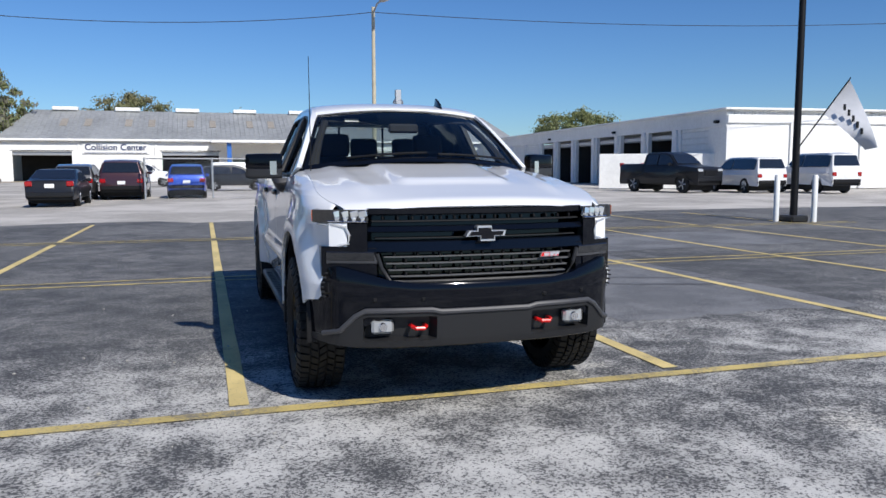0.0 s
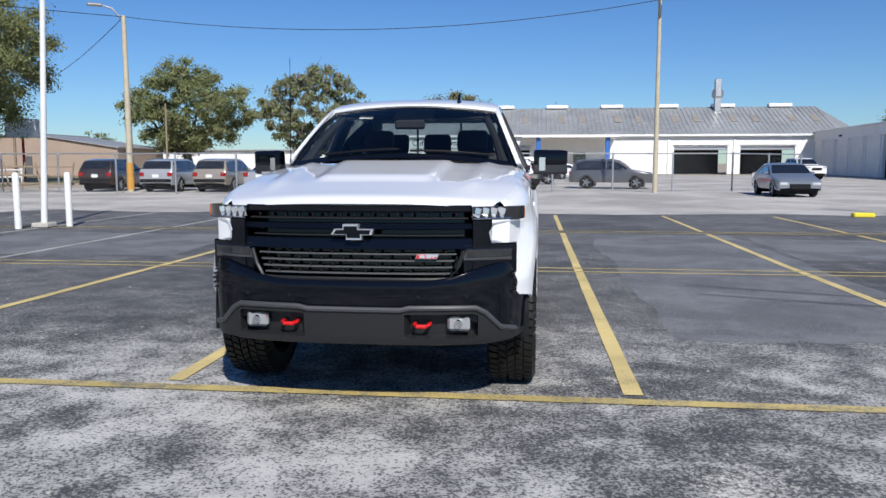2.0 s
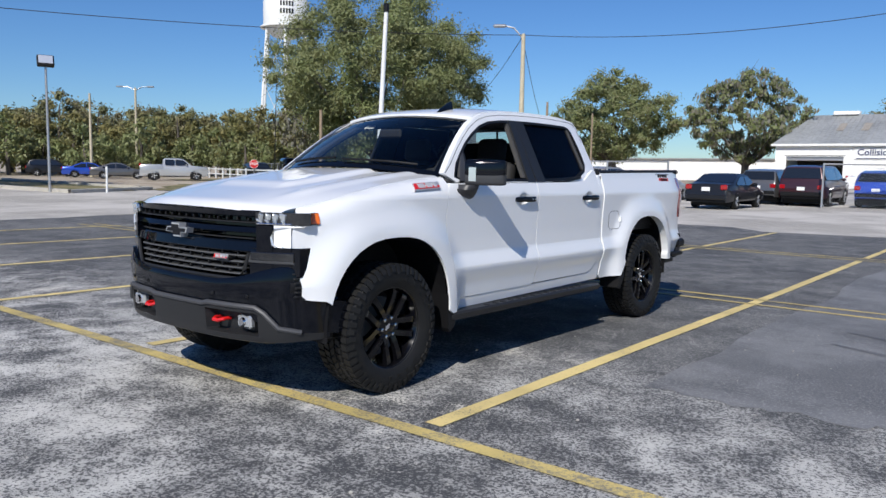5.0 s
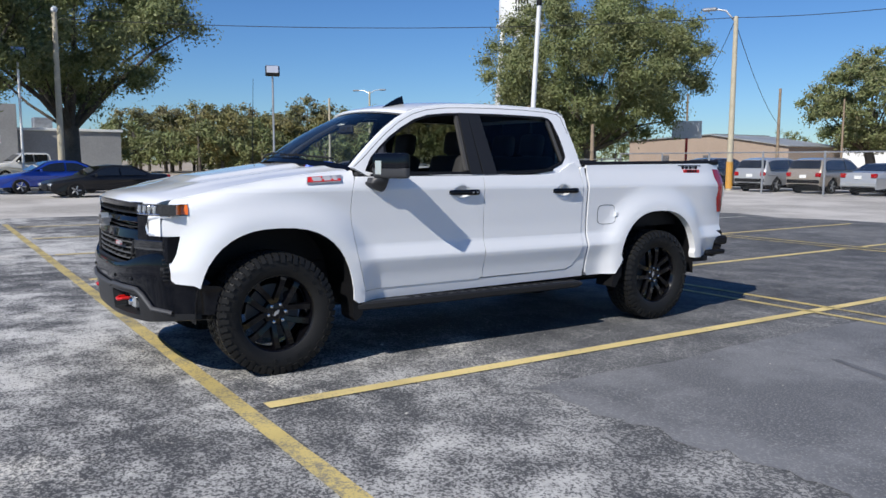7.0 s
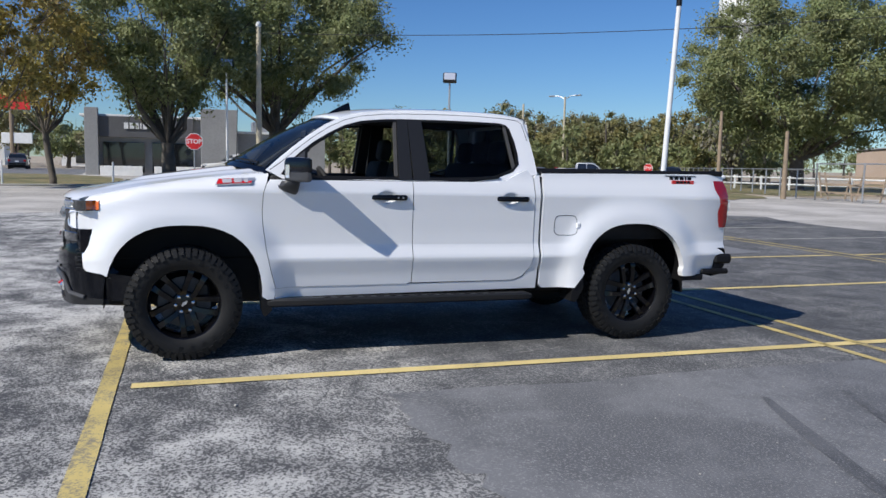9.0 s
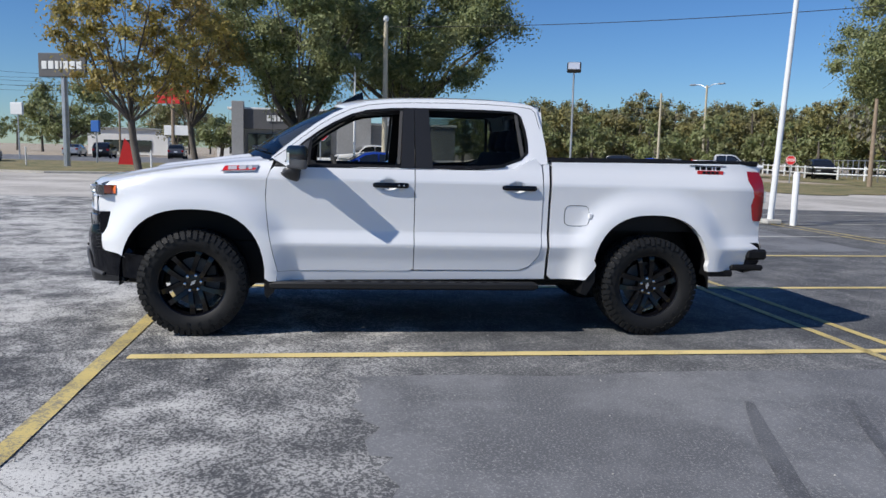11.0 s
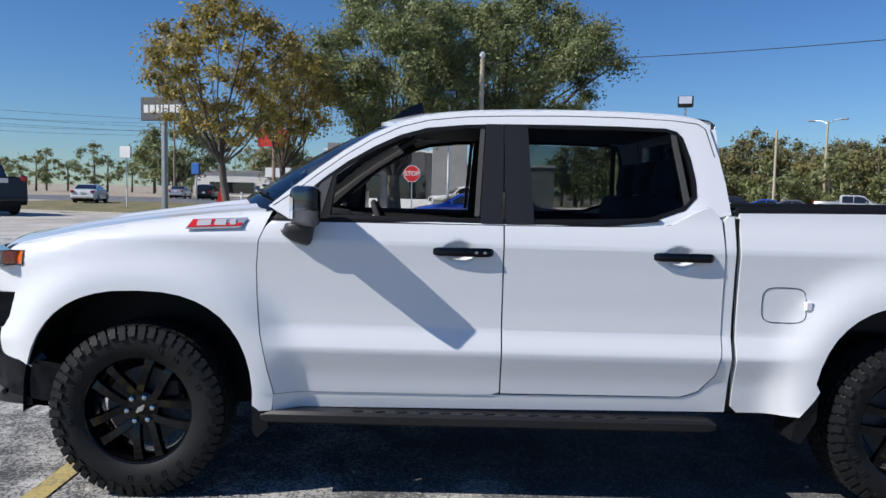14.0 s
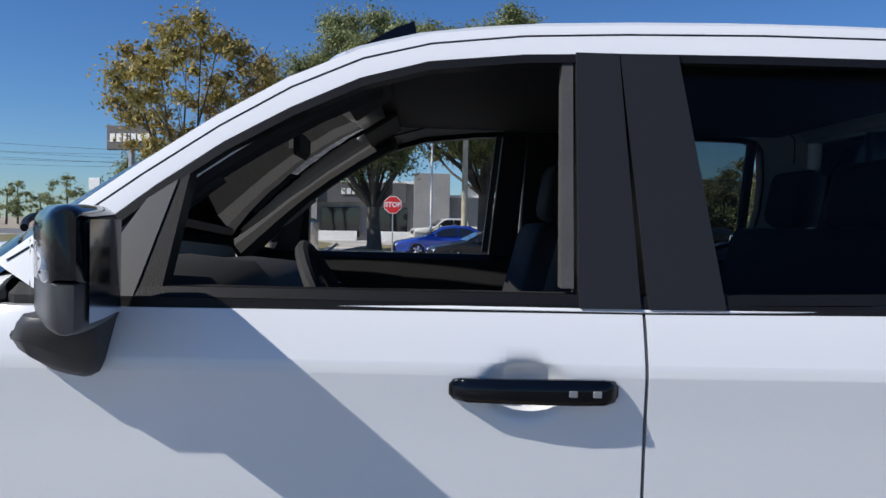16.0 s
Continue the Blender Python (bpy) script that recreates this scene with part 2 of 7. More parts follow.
LAMP_GREY = mat("dark_grey_lamp_lens", (0.040, 0.042, 0.046), 0.12, coat=0.6)
LAMP_DARK = mat("smoked_lamp_lens", (0.010, 0.011, 0.013), 0.08, coat=1.0)
INTERIOR = mat("black_interior", (0.017, 0.017, 0.018), 0.75, var=0.2, scale=10, bump=0.1, bscale=200)
PALE_TRIM = mat("light_grey_trim", (0.21, 0.21, 0.205), 0.6)
SAIL_GREY = mat("mount_grey", (0.052, 0.053, 0.058), 0.5, bump=0.02, bscale=300)
MIRROR_GREY = mat("satin_charcoal", (0.030, 0.0305, 0.033), 0.45, bump=0.03, bscale=300)
BORDER = mat("bright_badge_edge", (0.62, 0.63, 0.65), 0.28, 0.7)
BADGE_SILVER = mat("silver_badge_face", (0.50, 0.50, 0.52), 0.35, 0.2)
WHITE_TEXT = mat("off_white_paint", (0.75, 0.75, 0.73), 0.5)
SCREEN_GLASS = glass("windscreen_glass", (0.78, 0.86, 0.86))
TINT_GLASS = glass("tinted_glass", (0.56, 0.58, 0.57))
REAR_GLASS = glass("rear_window_glass", (0.80, 0.84, 0.84))
SIDE_GLASS = glass("side_glass", (0.74, 0.77, 0.76), 0.4)
DARK_GLASS = mat("dark_window_glass", (0.012, 0.014, 0.016), 0.05, coat=1.0)
CONCRETE = mat("concrete", (0.42, 0.40, 0.36), 0.85, var=0.2, scale=3, bump=0.2, bscale=60)
POLE_TAN = mat("concrete_pole", (0.46, 0.41, 0.30), 0.8, var=0.15, scale=3, bump=0.1, bscale=40)
POLE_WHITE = mat("white_painted_pole", (0.72, 0.73, 0.72), 0.5, var=0.08, scale=3)
BARK = mat("bark", (0.11, 0.095, 0.08), 0.95, var=0.35, scale=2, bump=0.6, bscale=14)
WALL_WHITE = mat("white_painted_wall", (0.78, 0.78, 0.76), 0.7, var=0.07, scale=0.5, bump=0.05, bscale=20)
WALL_GREY = mat("grey_render_wall", (0.30, 0.30, 0.30), 0.85, var=0.1, scale=0.8, bump=0.1, bscale=20)
WALL_DARK = mat("dark_grey_cladding", (0.10, 0.10, 0.105), 0.7, var=0.1, scale=0.8)
WALL_TAN = mat("tan_metal_wall", (0.36, 0.28, 0.22), 0.7, var=0.08, scale=0.5)
ROOF_METAL = mat("weathered_metal_roof", (0.36, 0.37, 0.37), 0.5, 0.3, var=0.22, scale=0.25)
SKYLIGHT = mat("old_skylight", (0.30, 0.27, 0.23), 0.5, var=0.2, scale=1)
# shade inside the open bays, put into a near-black wall colour
BAY_SHADE = mat("painted_bay_shade", (0.02, 0.02, 0.02), 0.9, var=0.3, scale=1)
BLUE_PAINT = mat("blue_post_paint", (0.03, 0.13, 0.42), 0.5, var=0.1, scale=2)
SIGN_BLUE = mat("dark_blue_letters", (0.02, 0.03, 0.10), 0.4)
SIGN_RED = mat("red_sign", (0.60, 0.02, 0.02), 0.5, var=0.08, scale=3)
WIRE = mat("black_cable", (0.02, 0.02, 0.022), 0.7)
FABRIC = mat("white_flag_cloth", (0.66, 0.67, 0.70), 0.9, var=0.08, scale=6)
WOOD = mat("weathered_wood", (0.26, 0.20, 0.14), 0.9, var=0.25, scale=4, bump=0.3, bscale=30)


# ---- mesh helpers ----
def put(name, bm, material, parent=None, label="", smooth=False, sharp=35):
    """Link a bmesh as one mesh object, under parent if given."""
    bmesh.ops.recalc_face_normals(bm, faces=bm.faces)
    if smooth:
        lim = radians(sharp)
        for f in bm.faces:
            f.smooth = True
        for e in bm.edges:
            if len(e.link_faces) != 2 or e.calc_face_angle(0) > lim:
                e.smooth = False
    me = bpy.data.meshes.new(name)
    bm.to_mesh(me)
    bm.free()
    for q in (material if isinstance(material, (list, tuple)) else [material]):
        me.materials.append(q)
    ob = new(name, me)
    if parent:
        ob.parent = parent
    if label:
        ob["label"] = label
    return ob


def part(name, bm, material, parent, label="", smooth=False, sharp=35):
    return put(name, bm, material, parent, label, smooth, sharp)


def box(bm, c, s, bevel=0.0, m=None, seg=1):
    """A bevelled box with centre c and full sizes s."""
    r = bmesh.ops.create_cube(bm, size=1.0)
    vs = r["verts"]
    for v in vs:
        v.co = Vector((v.co.x * s[0], v.co.y * s[1], v.co.z * s[2]))
    if bevel:
        es = list({e for v in vs for e in v.link_edges})
        out = bmesh.ops.bevel(bm, geom=es, offset=bevel, segments=seg, affect="EDGES", profile=0.5)
        vs = list({v for f in out["faces"] for v in f.verts} | {v for v in vs if v.is_valid})
    t = Matrix.Translation(c) @ (m or Matrix())
    for v in vs:
        v.co = t @ v.co
    return bm


def boxes(*items):
    bm = bmesh.new()
    for it in items:
        box(bm, *it)
    return bm


def tube(bm, pts, radii, seg=8, cap=True):
    """A tapered tube along a polyline."""
    rings = []
    pts = [Vector(p) for p in pts]
    if isinstance(radii, (int, float)):
        radii = [radii] * len(pts)
    up = Vector((0.31, 0.17, 0.93))
    for i, p in enumerate(pts):
        d = (pts[min(i + 1, len(pts) - 1)] - pts[max(i - 1, 0)]).normalized()
        a = d.cross(up if abs(d.dot(up)) < 0.95 else Vector((1, 0, 0))).normalized()
        b = d.cross(a)
        rings.append([bm.verts.new(p + (a * math.cos(k * 2 * math.pi / seg) + b * math.sin(k * 2 * math.pi / seg)) * radii[i]) for k in range(seg)])
    for r, s in zip(rings, rings[1:]):
        for k in range(seg):
            bm.faces.new((r[k], r[(k + 1) % seg], s[(k + 1) % seg], s[k]))
    if cap:
        bm.faces.new(rings[0])
        bm.faces.new(rings[-1][::-1])
    return bm


def tubed(pts, radii, seg=8):
    return tube(bmesh.new(), pts, radii, seg)


def grid(bm, rows, closed=False):
    """A skin over rows of points."""
    vs = [[bm.verts.new(p) for p in r] for r in rows]
    for a, b in zip(vs, vs[1:]):
        k = len(a)
        for i in range(k if closed else k - 1):
            bm.faces.new((a[i], a[(i + 1) % k], b[(i + 1) % k], b[i]))
    return vs


def lathe(bm, prof, seg=32, axis="x"):
    """Turn a profile of (along, radius) round an axis."""
    rows = []
    for k in range(seg):
        t = 2 * math.pi * k / seg
        rows.append([Vector((a, r * math.cos(t), r * math.sin(t))) if axis == "x" else Vector((r * math.cos(t), r * math.sin(t), a)) for a, r in prof])
    rows.append(rows[0])
    vs = [[bm.verts.new(p) for p in r] for r in rows[:-1]]
    vs.append(vs[0])
    for a, b in zip(vs, vs[1:]):
        for i in range(len(prof) - 1):
            bm.faces.new((a[i], a[i + 1], b[i + 1], b[i]))
    return bm


def prism(bm, outline, f, depth):
    """A plate: outline in 2D, f maps (u, v, d) to space, thick by depth."""
    a = [bm.verts.new(f(u, v, 0)) for u, v in outline]
    b = [bm.verts.new(f(u, v, depth)) for u, v in outline]
    bm.faces.new(a)
    bm.faces.new(b[::-1])
    k = len(a)
    for i in range(k):
        bm.faces.new((a[i], b[i], b[(i + 1) % k], a[(i + 1) % k]))
    return bm


def lerp(tab, x):
    """Piecewise smooth reading of a small table of (x, value)."""
    return float(np.interp(x, [q[0] for q in tab], [q[1] for q in tab]))


def empty(name, m, **tags):
    ob = new(name)
    ob.matrix_world = m
    tagged(ob, **tags)
    return ob


def letters(name, text, size, material, parent, m, depth=0.004, bold=0.0, label="", xs=1.0):
    """Raised lettering as a mesh; m places it (text runs along its x, up its y)."""
    cu = bpy.data.curves.new(name, "FONT")
    cu.body, cu.size, cu.extrude, cu.offset = text, size, depth, bold
    cu.align_x, cu.align_y, cu.resolution_u = "CENTER", "CENTER", 3
    tmp = bpy.data.objects.new(name, cu)
    scene.collection.objects.link(tmp)
    me = bpy.data.meshes.new_from_object(tmp.evaluated_get(bpy.context.evaluated_depsgraph_get()))
    bpy.data.objects.remove(tmp)
    bpy.data.curves.remove(cu)
    me.transform(Matrix.Diagonal((xs, 1, 1, 1)))
    me.materials.clear()
    me.materials.append(material)
    ob = new(name, me)
    ob.parent = parent
    ob.matrix_basis = m
    if label:
        ob["label"] = label
    return ob


def name_bars(name, widths, size, material, parent, m, depth=0.003, label="", xs=1.0):
    """A trade name as a row of plain bars, one for each character, centred on m's origin."""
    gap = 0.14 * size * xs
    total = sum(widths) * size * xs + gap * (len(widths) - 1)
    bm = bmesh.new()
    x = -total / 2
    for w in widths:
        box(bm, (x + w * size * xs / 2, 0, depth / 2), (w * size * xs, size * 0.62, depth), 0.0)
        x += w * size * xs + gap
    bm.transform(m)
    return part(name, bm, material, parent, label)


def gz(x, y):
    """The lot's slight fall."""
    return -0.006 * (max(-6.0, min(6.5, y - 4.7)))


# ---- ground ----
def sheet(name, x0, x1, y0, y1, lift, material, nx=1, label="", kind="structure", category="ground"):
    ys = sorted({y0, y1, *[q for q in (-1.3, 11.2) if y0 < q < y1]})
    xs = [x0 + (x1 - x0) * i / nx for i in range(nx + 1)]
    bm = bmesh.new()
    grid(bm, [[Vector((x, y, gz(x, y) + lift)) for x in xs] for y in ys])
    ob = put(name, bm, material)
    for f in ob.data.polygons:
        if f.normal.z < 0:
            f.flip()
    return tagged(ob, label, category, kind=kind)


bm = bmesh.new()
grid(bm, [[Vector((x, y, gz(x, y) - 0.012)) for x in (-2500, -200, 200, 2500)] for y in (-2500, -1.3, 11.2, 2500)])
tagged(put("ground", bm, DIRT), "pale sandy ground reaching the horizon", "ground", kind="structure")


def blob(name, pts, lift, material, label, category="pavement", n=5, wob=0.25, seed=1):
    """A flat area with an uneven edge."""
    rnd = random.Random(seed)
    out = []
    k = len(pts)
    for i in range(k):
        a, b = Vector(pts[i]), Vector(pts[(i + 1) % k])
        for j in range(n):
            p = a.lerp(b, j / n)
            out.append((p.x + rnd.uniform(-wob, wob), p.y + rnd.uniform(-wob, wob)))
    bm = bmesh.new()
    bm.faces.new([bm.verts.new((x, y, 0)) for x, y in out])
    for q in (-1.3, 11.2):
        bmesh.ops.bisect_plane(bm, geom=bm.verts[:] + bm.edges[:] + bm.faces[:], plane_co=(0, q, 0), plane_no=(0, 1, 0))
    for v in bm.verts:
        v.co.z = gz(v.co.x, v.co.y) + lift
    ob = put(name, bm, material)
    for f in ob.data.polygons:
        if f.normal.z < 0:
            f.flip()
    return tagged(ob, label, category, kind="structure")


blob("pavement_lane", [(-75, -60), (75, -60), (75, 98), (-22, 98), (-24, 46), (-38, 24), (-75, 24)], -0.007, PALE, "pale worn asphalt lane round the parking lot", wob=0.1)
blob("parking_lot", [(-15, -40), (45, -40), (45, 23.4), (18, 23.0), (0, 22.4), (-13, 22.8), (-15.5, 14), (-14, 2)], 0.0, ASPHALT, "dark weathered asphalt parking lot with pale worn patches", "parking lot", 8, 0.5, 3)
blob("asphalt_patch", [(3.62, 6.15), (5.2, 6.3), (6.4, 6.2), (6.4, 16), (3.6, 16)], 0.003, SEALED, "smoother dark sealed asphalt patch", n=14, wob=0.07, seed=5)
blob("asphalt_patch", [(-8, 11.4), (-3.2, 11.5), (-3.4, 15.2), (-8.2, 15.4)], 0.003, SEALED, "smoother dark sealed asphalt patch", n=6, wob=0.05, seed=6)
blob("asphalt_patch", [(6.5, 12), (11.5, 12.2), (11.3, 15.0), (6.6, 15.4)], 0.003, SEALED, "smoother dark sealed asphalt patch", n=6, wob=0.05, seed=7)


def stripe(x0, y0, x1, y1, w, material, label, group="painted stall lines"):
    a, b = Vector((x0, y0)), Vector((x1, y1))
    d = (b - a).normalized()
    s = Vector((-d.y, d.x)) * w / 2
    k = max(1, int((b - a).length / 0.35))
    rnd = random.Random(int(x0 * 31 + y0 * 57 + y1))
    bm = bmesh.new()
    rows = []
    for i in range(k + 1):
        p = a.lerp(b, i / k)
        row = []
        for q in (-1, 1):
            e = p + s * (q * (1 + rnd.uniform(-0.05, 0.05)))
            row.append(Vector((e.x, e.y, gz(e.x, e.y) + 0.007)))
        rows.append(row)
    grid(bm, rows)
    ob = put("parking_line", bm, material)
    for f in ob.data.polygons:
        if f.normal.z < 0:
            f.flip()
    return tagged(ob, label, "parking line", group, "structure")


STALL = 2.93
for i in range(-4, 6):
    x = 0.16 + STALL * i
    stripe(x, 4.62, x, 10.80, 0.115, YELLOW, "faded yellow painted stall line on asphalt")
    far = YELLOW if i >= -1 else WHITE_LINE
    stripe(x, 10.8, x, 16.2, 0.11, far, "faded painted stall line on asphalt")
    stripe(x, 16.8, x, 21.8, 0.10, far, "faded painted stall line on asphalt")
stripe(-12.5, 4.48, 16.5, 4.48, 0.115, YELLOW_OLD, "worn yellow line along the stall fronts")
for y in (10.30, 10.66):
    stripe(-12.5, y, 16.5, y, 0.085, YELLOW_OLD, "thin worn yellow cross line")
for y in (16.35, 16.7):
    stripe(-12.5, y, 16.5, y, 0.085, YELLOW_OLD, "thin worn yellow cross line")


def tyre_mark(pts, w):
    bm = bmesh.new()
    rows = []
    for i, (x, y) in enumerate(pts):
        a, b = pts[max(0, i - 1)], pts[min(len(pts) - 1, i + 1)]
        d = Vector((b[0] - a[0], b[1] - a[1])).normalized()
        k = w * (0.35 + 0.65 * math.sin(math.pi * (i + 0.5) / len(pts)))
        rows.append([Vector((x - d.y * k, y + d.x * k, gz(x, y) + 0.006)), Vector((x + d.y * k, y - d.x * k, gz(x, y) + 0.006))])
    grid(bm, rows)
    ob = put("tyre_mark", bm, TYRE_MARK)
    for f in ob.data.polygons:
        if f.normal.z < 0:
            f.flip()
    tagged(ob, "dark curved tyre mark on sealed asphalt", "tyre mark", kind="structure")


tyre_mark([(6.3 - 0.30 * k + 0.006 * k * k, 7.9 + 0.09 * k) for k in range(9)], 0.055)
tyre_mark([(6.3 - 0.30 * k + 0.006 * k * k, 8.5 + 0.10 * k) for k in range(9)], 0.045)
# loose pale stone chips
bm = bmesh.new()
rnd = random.Random(9)
for _ in range(260):
    x, y, r = rnd.uniform(-4, 7), rnd.uniform(1.2, 9), rnd.choice((0.004, 0.005, 0.006, 0.010))
    q = bmesh.ops.create_icosphere(bm, subdivisions=1, radius=r)["verts"]
    for v in q:
        v.co = Vector((v.co.x * rnd.uniform(0.8, 1.5) + x, v.co.y * rnd.uniform(0.8, 1.5) + y, v.co.z * 0.7 + gz(x, y) + 0.004 + r * 0.4))
tagged(put("stone_chips", bm, CONCRETE), "loose pale stone chips on the asphalt", "gravel", kind="stuff")
chock = put("yellow_block", boxes(((11.3, 21.9, 0.02), (0.55, 0.22, 0.13), 0.03)), mat("yellow_plastic", (0.75, 0.62, 0.04), 0.5, var=0.1))
tagged(chock, "small yellow plastic block on the lot", "parking block")


# ---- the white pickup truck ----
TRUCK = empty("pickup_truck", pose(1.50, 4.95, gz(0, 4.95), -0.34, 0, -0.5), label="white crew cab pickup truck with black bumper and wheels", category="pickup truck")
HUB_Z, REAR = 0.42, 3.745


def z_top(y):
    return lerp([(-0.86, 1.150), (-0.80, 1.165), (-0.66, 1.192), (-0.5, 1.227), (-0.3, 1.274), (0, 1.327), (0.3, 1.365), (0.62, 1.395)], y)


def arch_r(y, z, yc, a, h):
    return (abs((y - yc) / a) ** 2.5 + max(0.0, (z - HUB_Z) / h) ** 2.5) ** 0.4


CUPS, CUP_Z = (1.535, 2.585), 1.222


def side_x(y, z):
    """Half width of the lower body at the place (y, z) on its side."""
    x = lerp([(0.40, 0.900), (0.50, 0.918), (0.54, 0.925), (0.62, 0.937), (0.70, 0.962), (0.738, 0.973), (0.755, 0.972), (0.85, 0.938), (0.95, 0.936), (1.15, 0.945), (1.245, 0.952), (1.265, 0.950), (1.32, 0.935), (1.40, 0.905), (1.46, 0.895)], z)
    low = max(0.0, min(1.0, (1.0 - z) / 0.2))
    for yc, a, h in ((0.02, 0.55, 0.58), (REAR, 0.52, 0.60)):
        r = arch_r(y, z, yc, a, h)
        k = max(0.0, min(1.0, (1.42 - r) / 0.34))
        k = k * k * (3 - 2 * k)
        x = x * (1 - k) + max(x, 0.998 - 0.05 * max(0.0, z - 0.95)) * k
    if y < -0.22:
        x -= 0.105 * (min(0.66, -y - 0.22) / 0.5) ** 2.6
    if y > 4.35:
        x -= 0.05 * ((y - 4.35) / 0.4) ** 2
    for yc in CUPS:
        d = math.hypot((y - yc) / 0.082, (z - CUP_Z) / 0.056)
        if d < 1:
            k = 1 - d * d
            x -= 0.030 * k * k * (3 - 2 * k)
    if y < 0.66:
        t, r = z_top(y), 0.11
        u = max(0.0, min(1.0, (z - (t - r)) / r))
        x -= 0.10 * (1 - math.sqrt(max(0.0, 1 - u * u)))
    return x


def arch(yc, a, h, y_from, y_to, z_from, z_to, n=22):
    """Points over a wheel arch, front to rear."""
    out = []
    for i in range(n + 1):
        t = math.pi * (1 - i / n)
        c, s = math.cos(t), math.sin(t)
        out.append((yc + a * math.copysign(abs(c) ** 0.8, c), HUB_Z + h * abs(s) ** 0.8))
    out = [(y, z) for y, z in out if not (y < yc and z < z_from) and not (y > yc and z < z_to)]
    return [(y_from, z_from)] + out + [(y_to, z_to)]


def skin(name, outline, fx, side, material, lip=0.03, step=0.06, label="", parent=None, y_cuts=True):
    """A body panel: an outline in (y, z) laid over the surface fx."""
    bm = bmesh.new()
    bm.faces.new([bm.verts.new((0, y, z)) for y, z in outline])
    ys, zs = [p[0] for p in outline], [p[1] for p in outline]
    q = math.ceil(min(zs) / step) * step
    while q < max(zs):
        bmesh.ops.bisect_plane(bm, geom=bm.verts[:] + bm.edges[:] + bm.faces[:], plane_co=(0, 0, q), plane_no=(0, 0, 1), dist=1e-5)
        q += step * 0.6
    for q in (0.739, 0.754, 0.851, 1.244, 1.266):
        if min(zs) < q < max(zs):
            bmesh.ops.bisect_plane(bm, geom=bm.verts[:] + bm.edges[:] + bm.faces[:], plane_co=(0, 0, q), plane_no=(0, 0, 1), dist=1e-5)
    q = math.ceil(min(ys) / step) * step
    while q < max(ys):
        bmesh.ops.bisect_plane(bm, geom=bm.verts[:] + bm.edges[:] + bm.faces[:], plane_co=(0, q, 0), plane_no=(0, 1, 0), dist=1e-5)
        q += step
    for yc in CUPS:
        if name.endswith("_door") and min(ys) < yc < max(ys):
            for k in range(-5, 6):
                for co, no in (((0, yc + 0.0168 * k, 0), (0, 1, 0)), ((0, 0, CUP_Z + 0.0113 * k), (0, 0, 1))):
                    bmesh.ops.bisect_plane(bm, geom=bm.verts[:] + bm.edges[:] + bm.faces[:], plane_co=co, plane_no=no, dist=1e-5)
    for v in bm.verts:
        v.co.x = side * fx(v.co.y, v.co.z)
    rim = [e for e in bm.edges if e.is_boundary]
    new_geo = bmesh.ops.extrude_edge_only(bm, edges=rim)["geom"]
    for v in (g for g in new_geo if isinstance(g, bmesh.types.BMVert)):
        v.co.x -= side * lip
    return part(name, bm, material, parent or TRUCK, label, smooth=True, sharp=40)


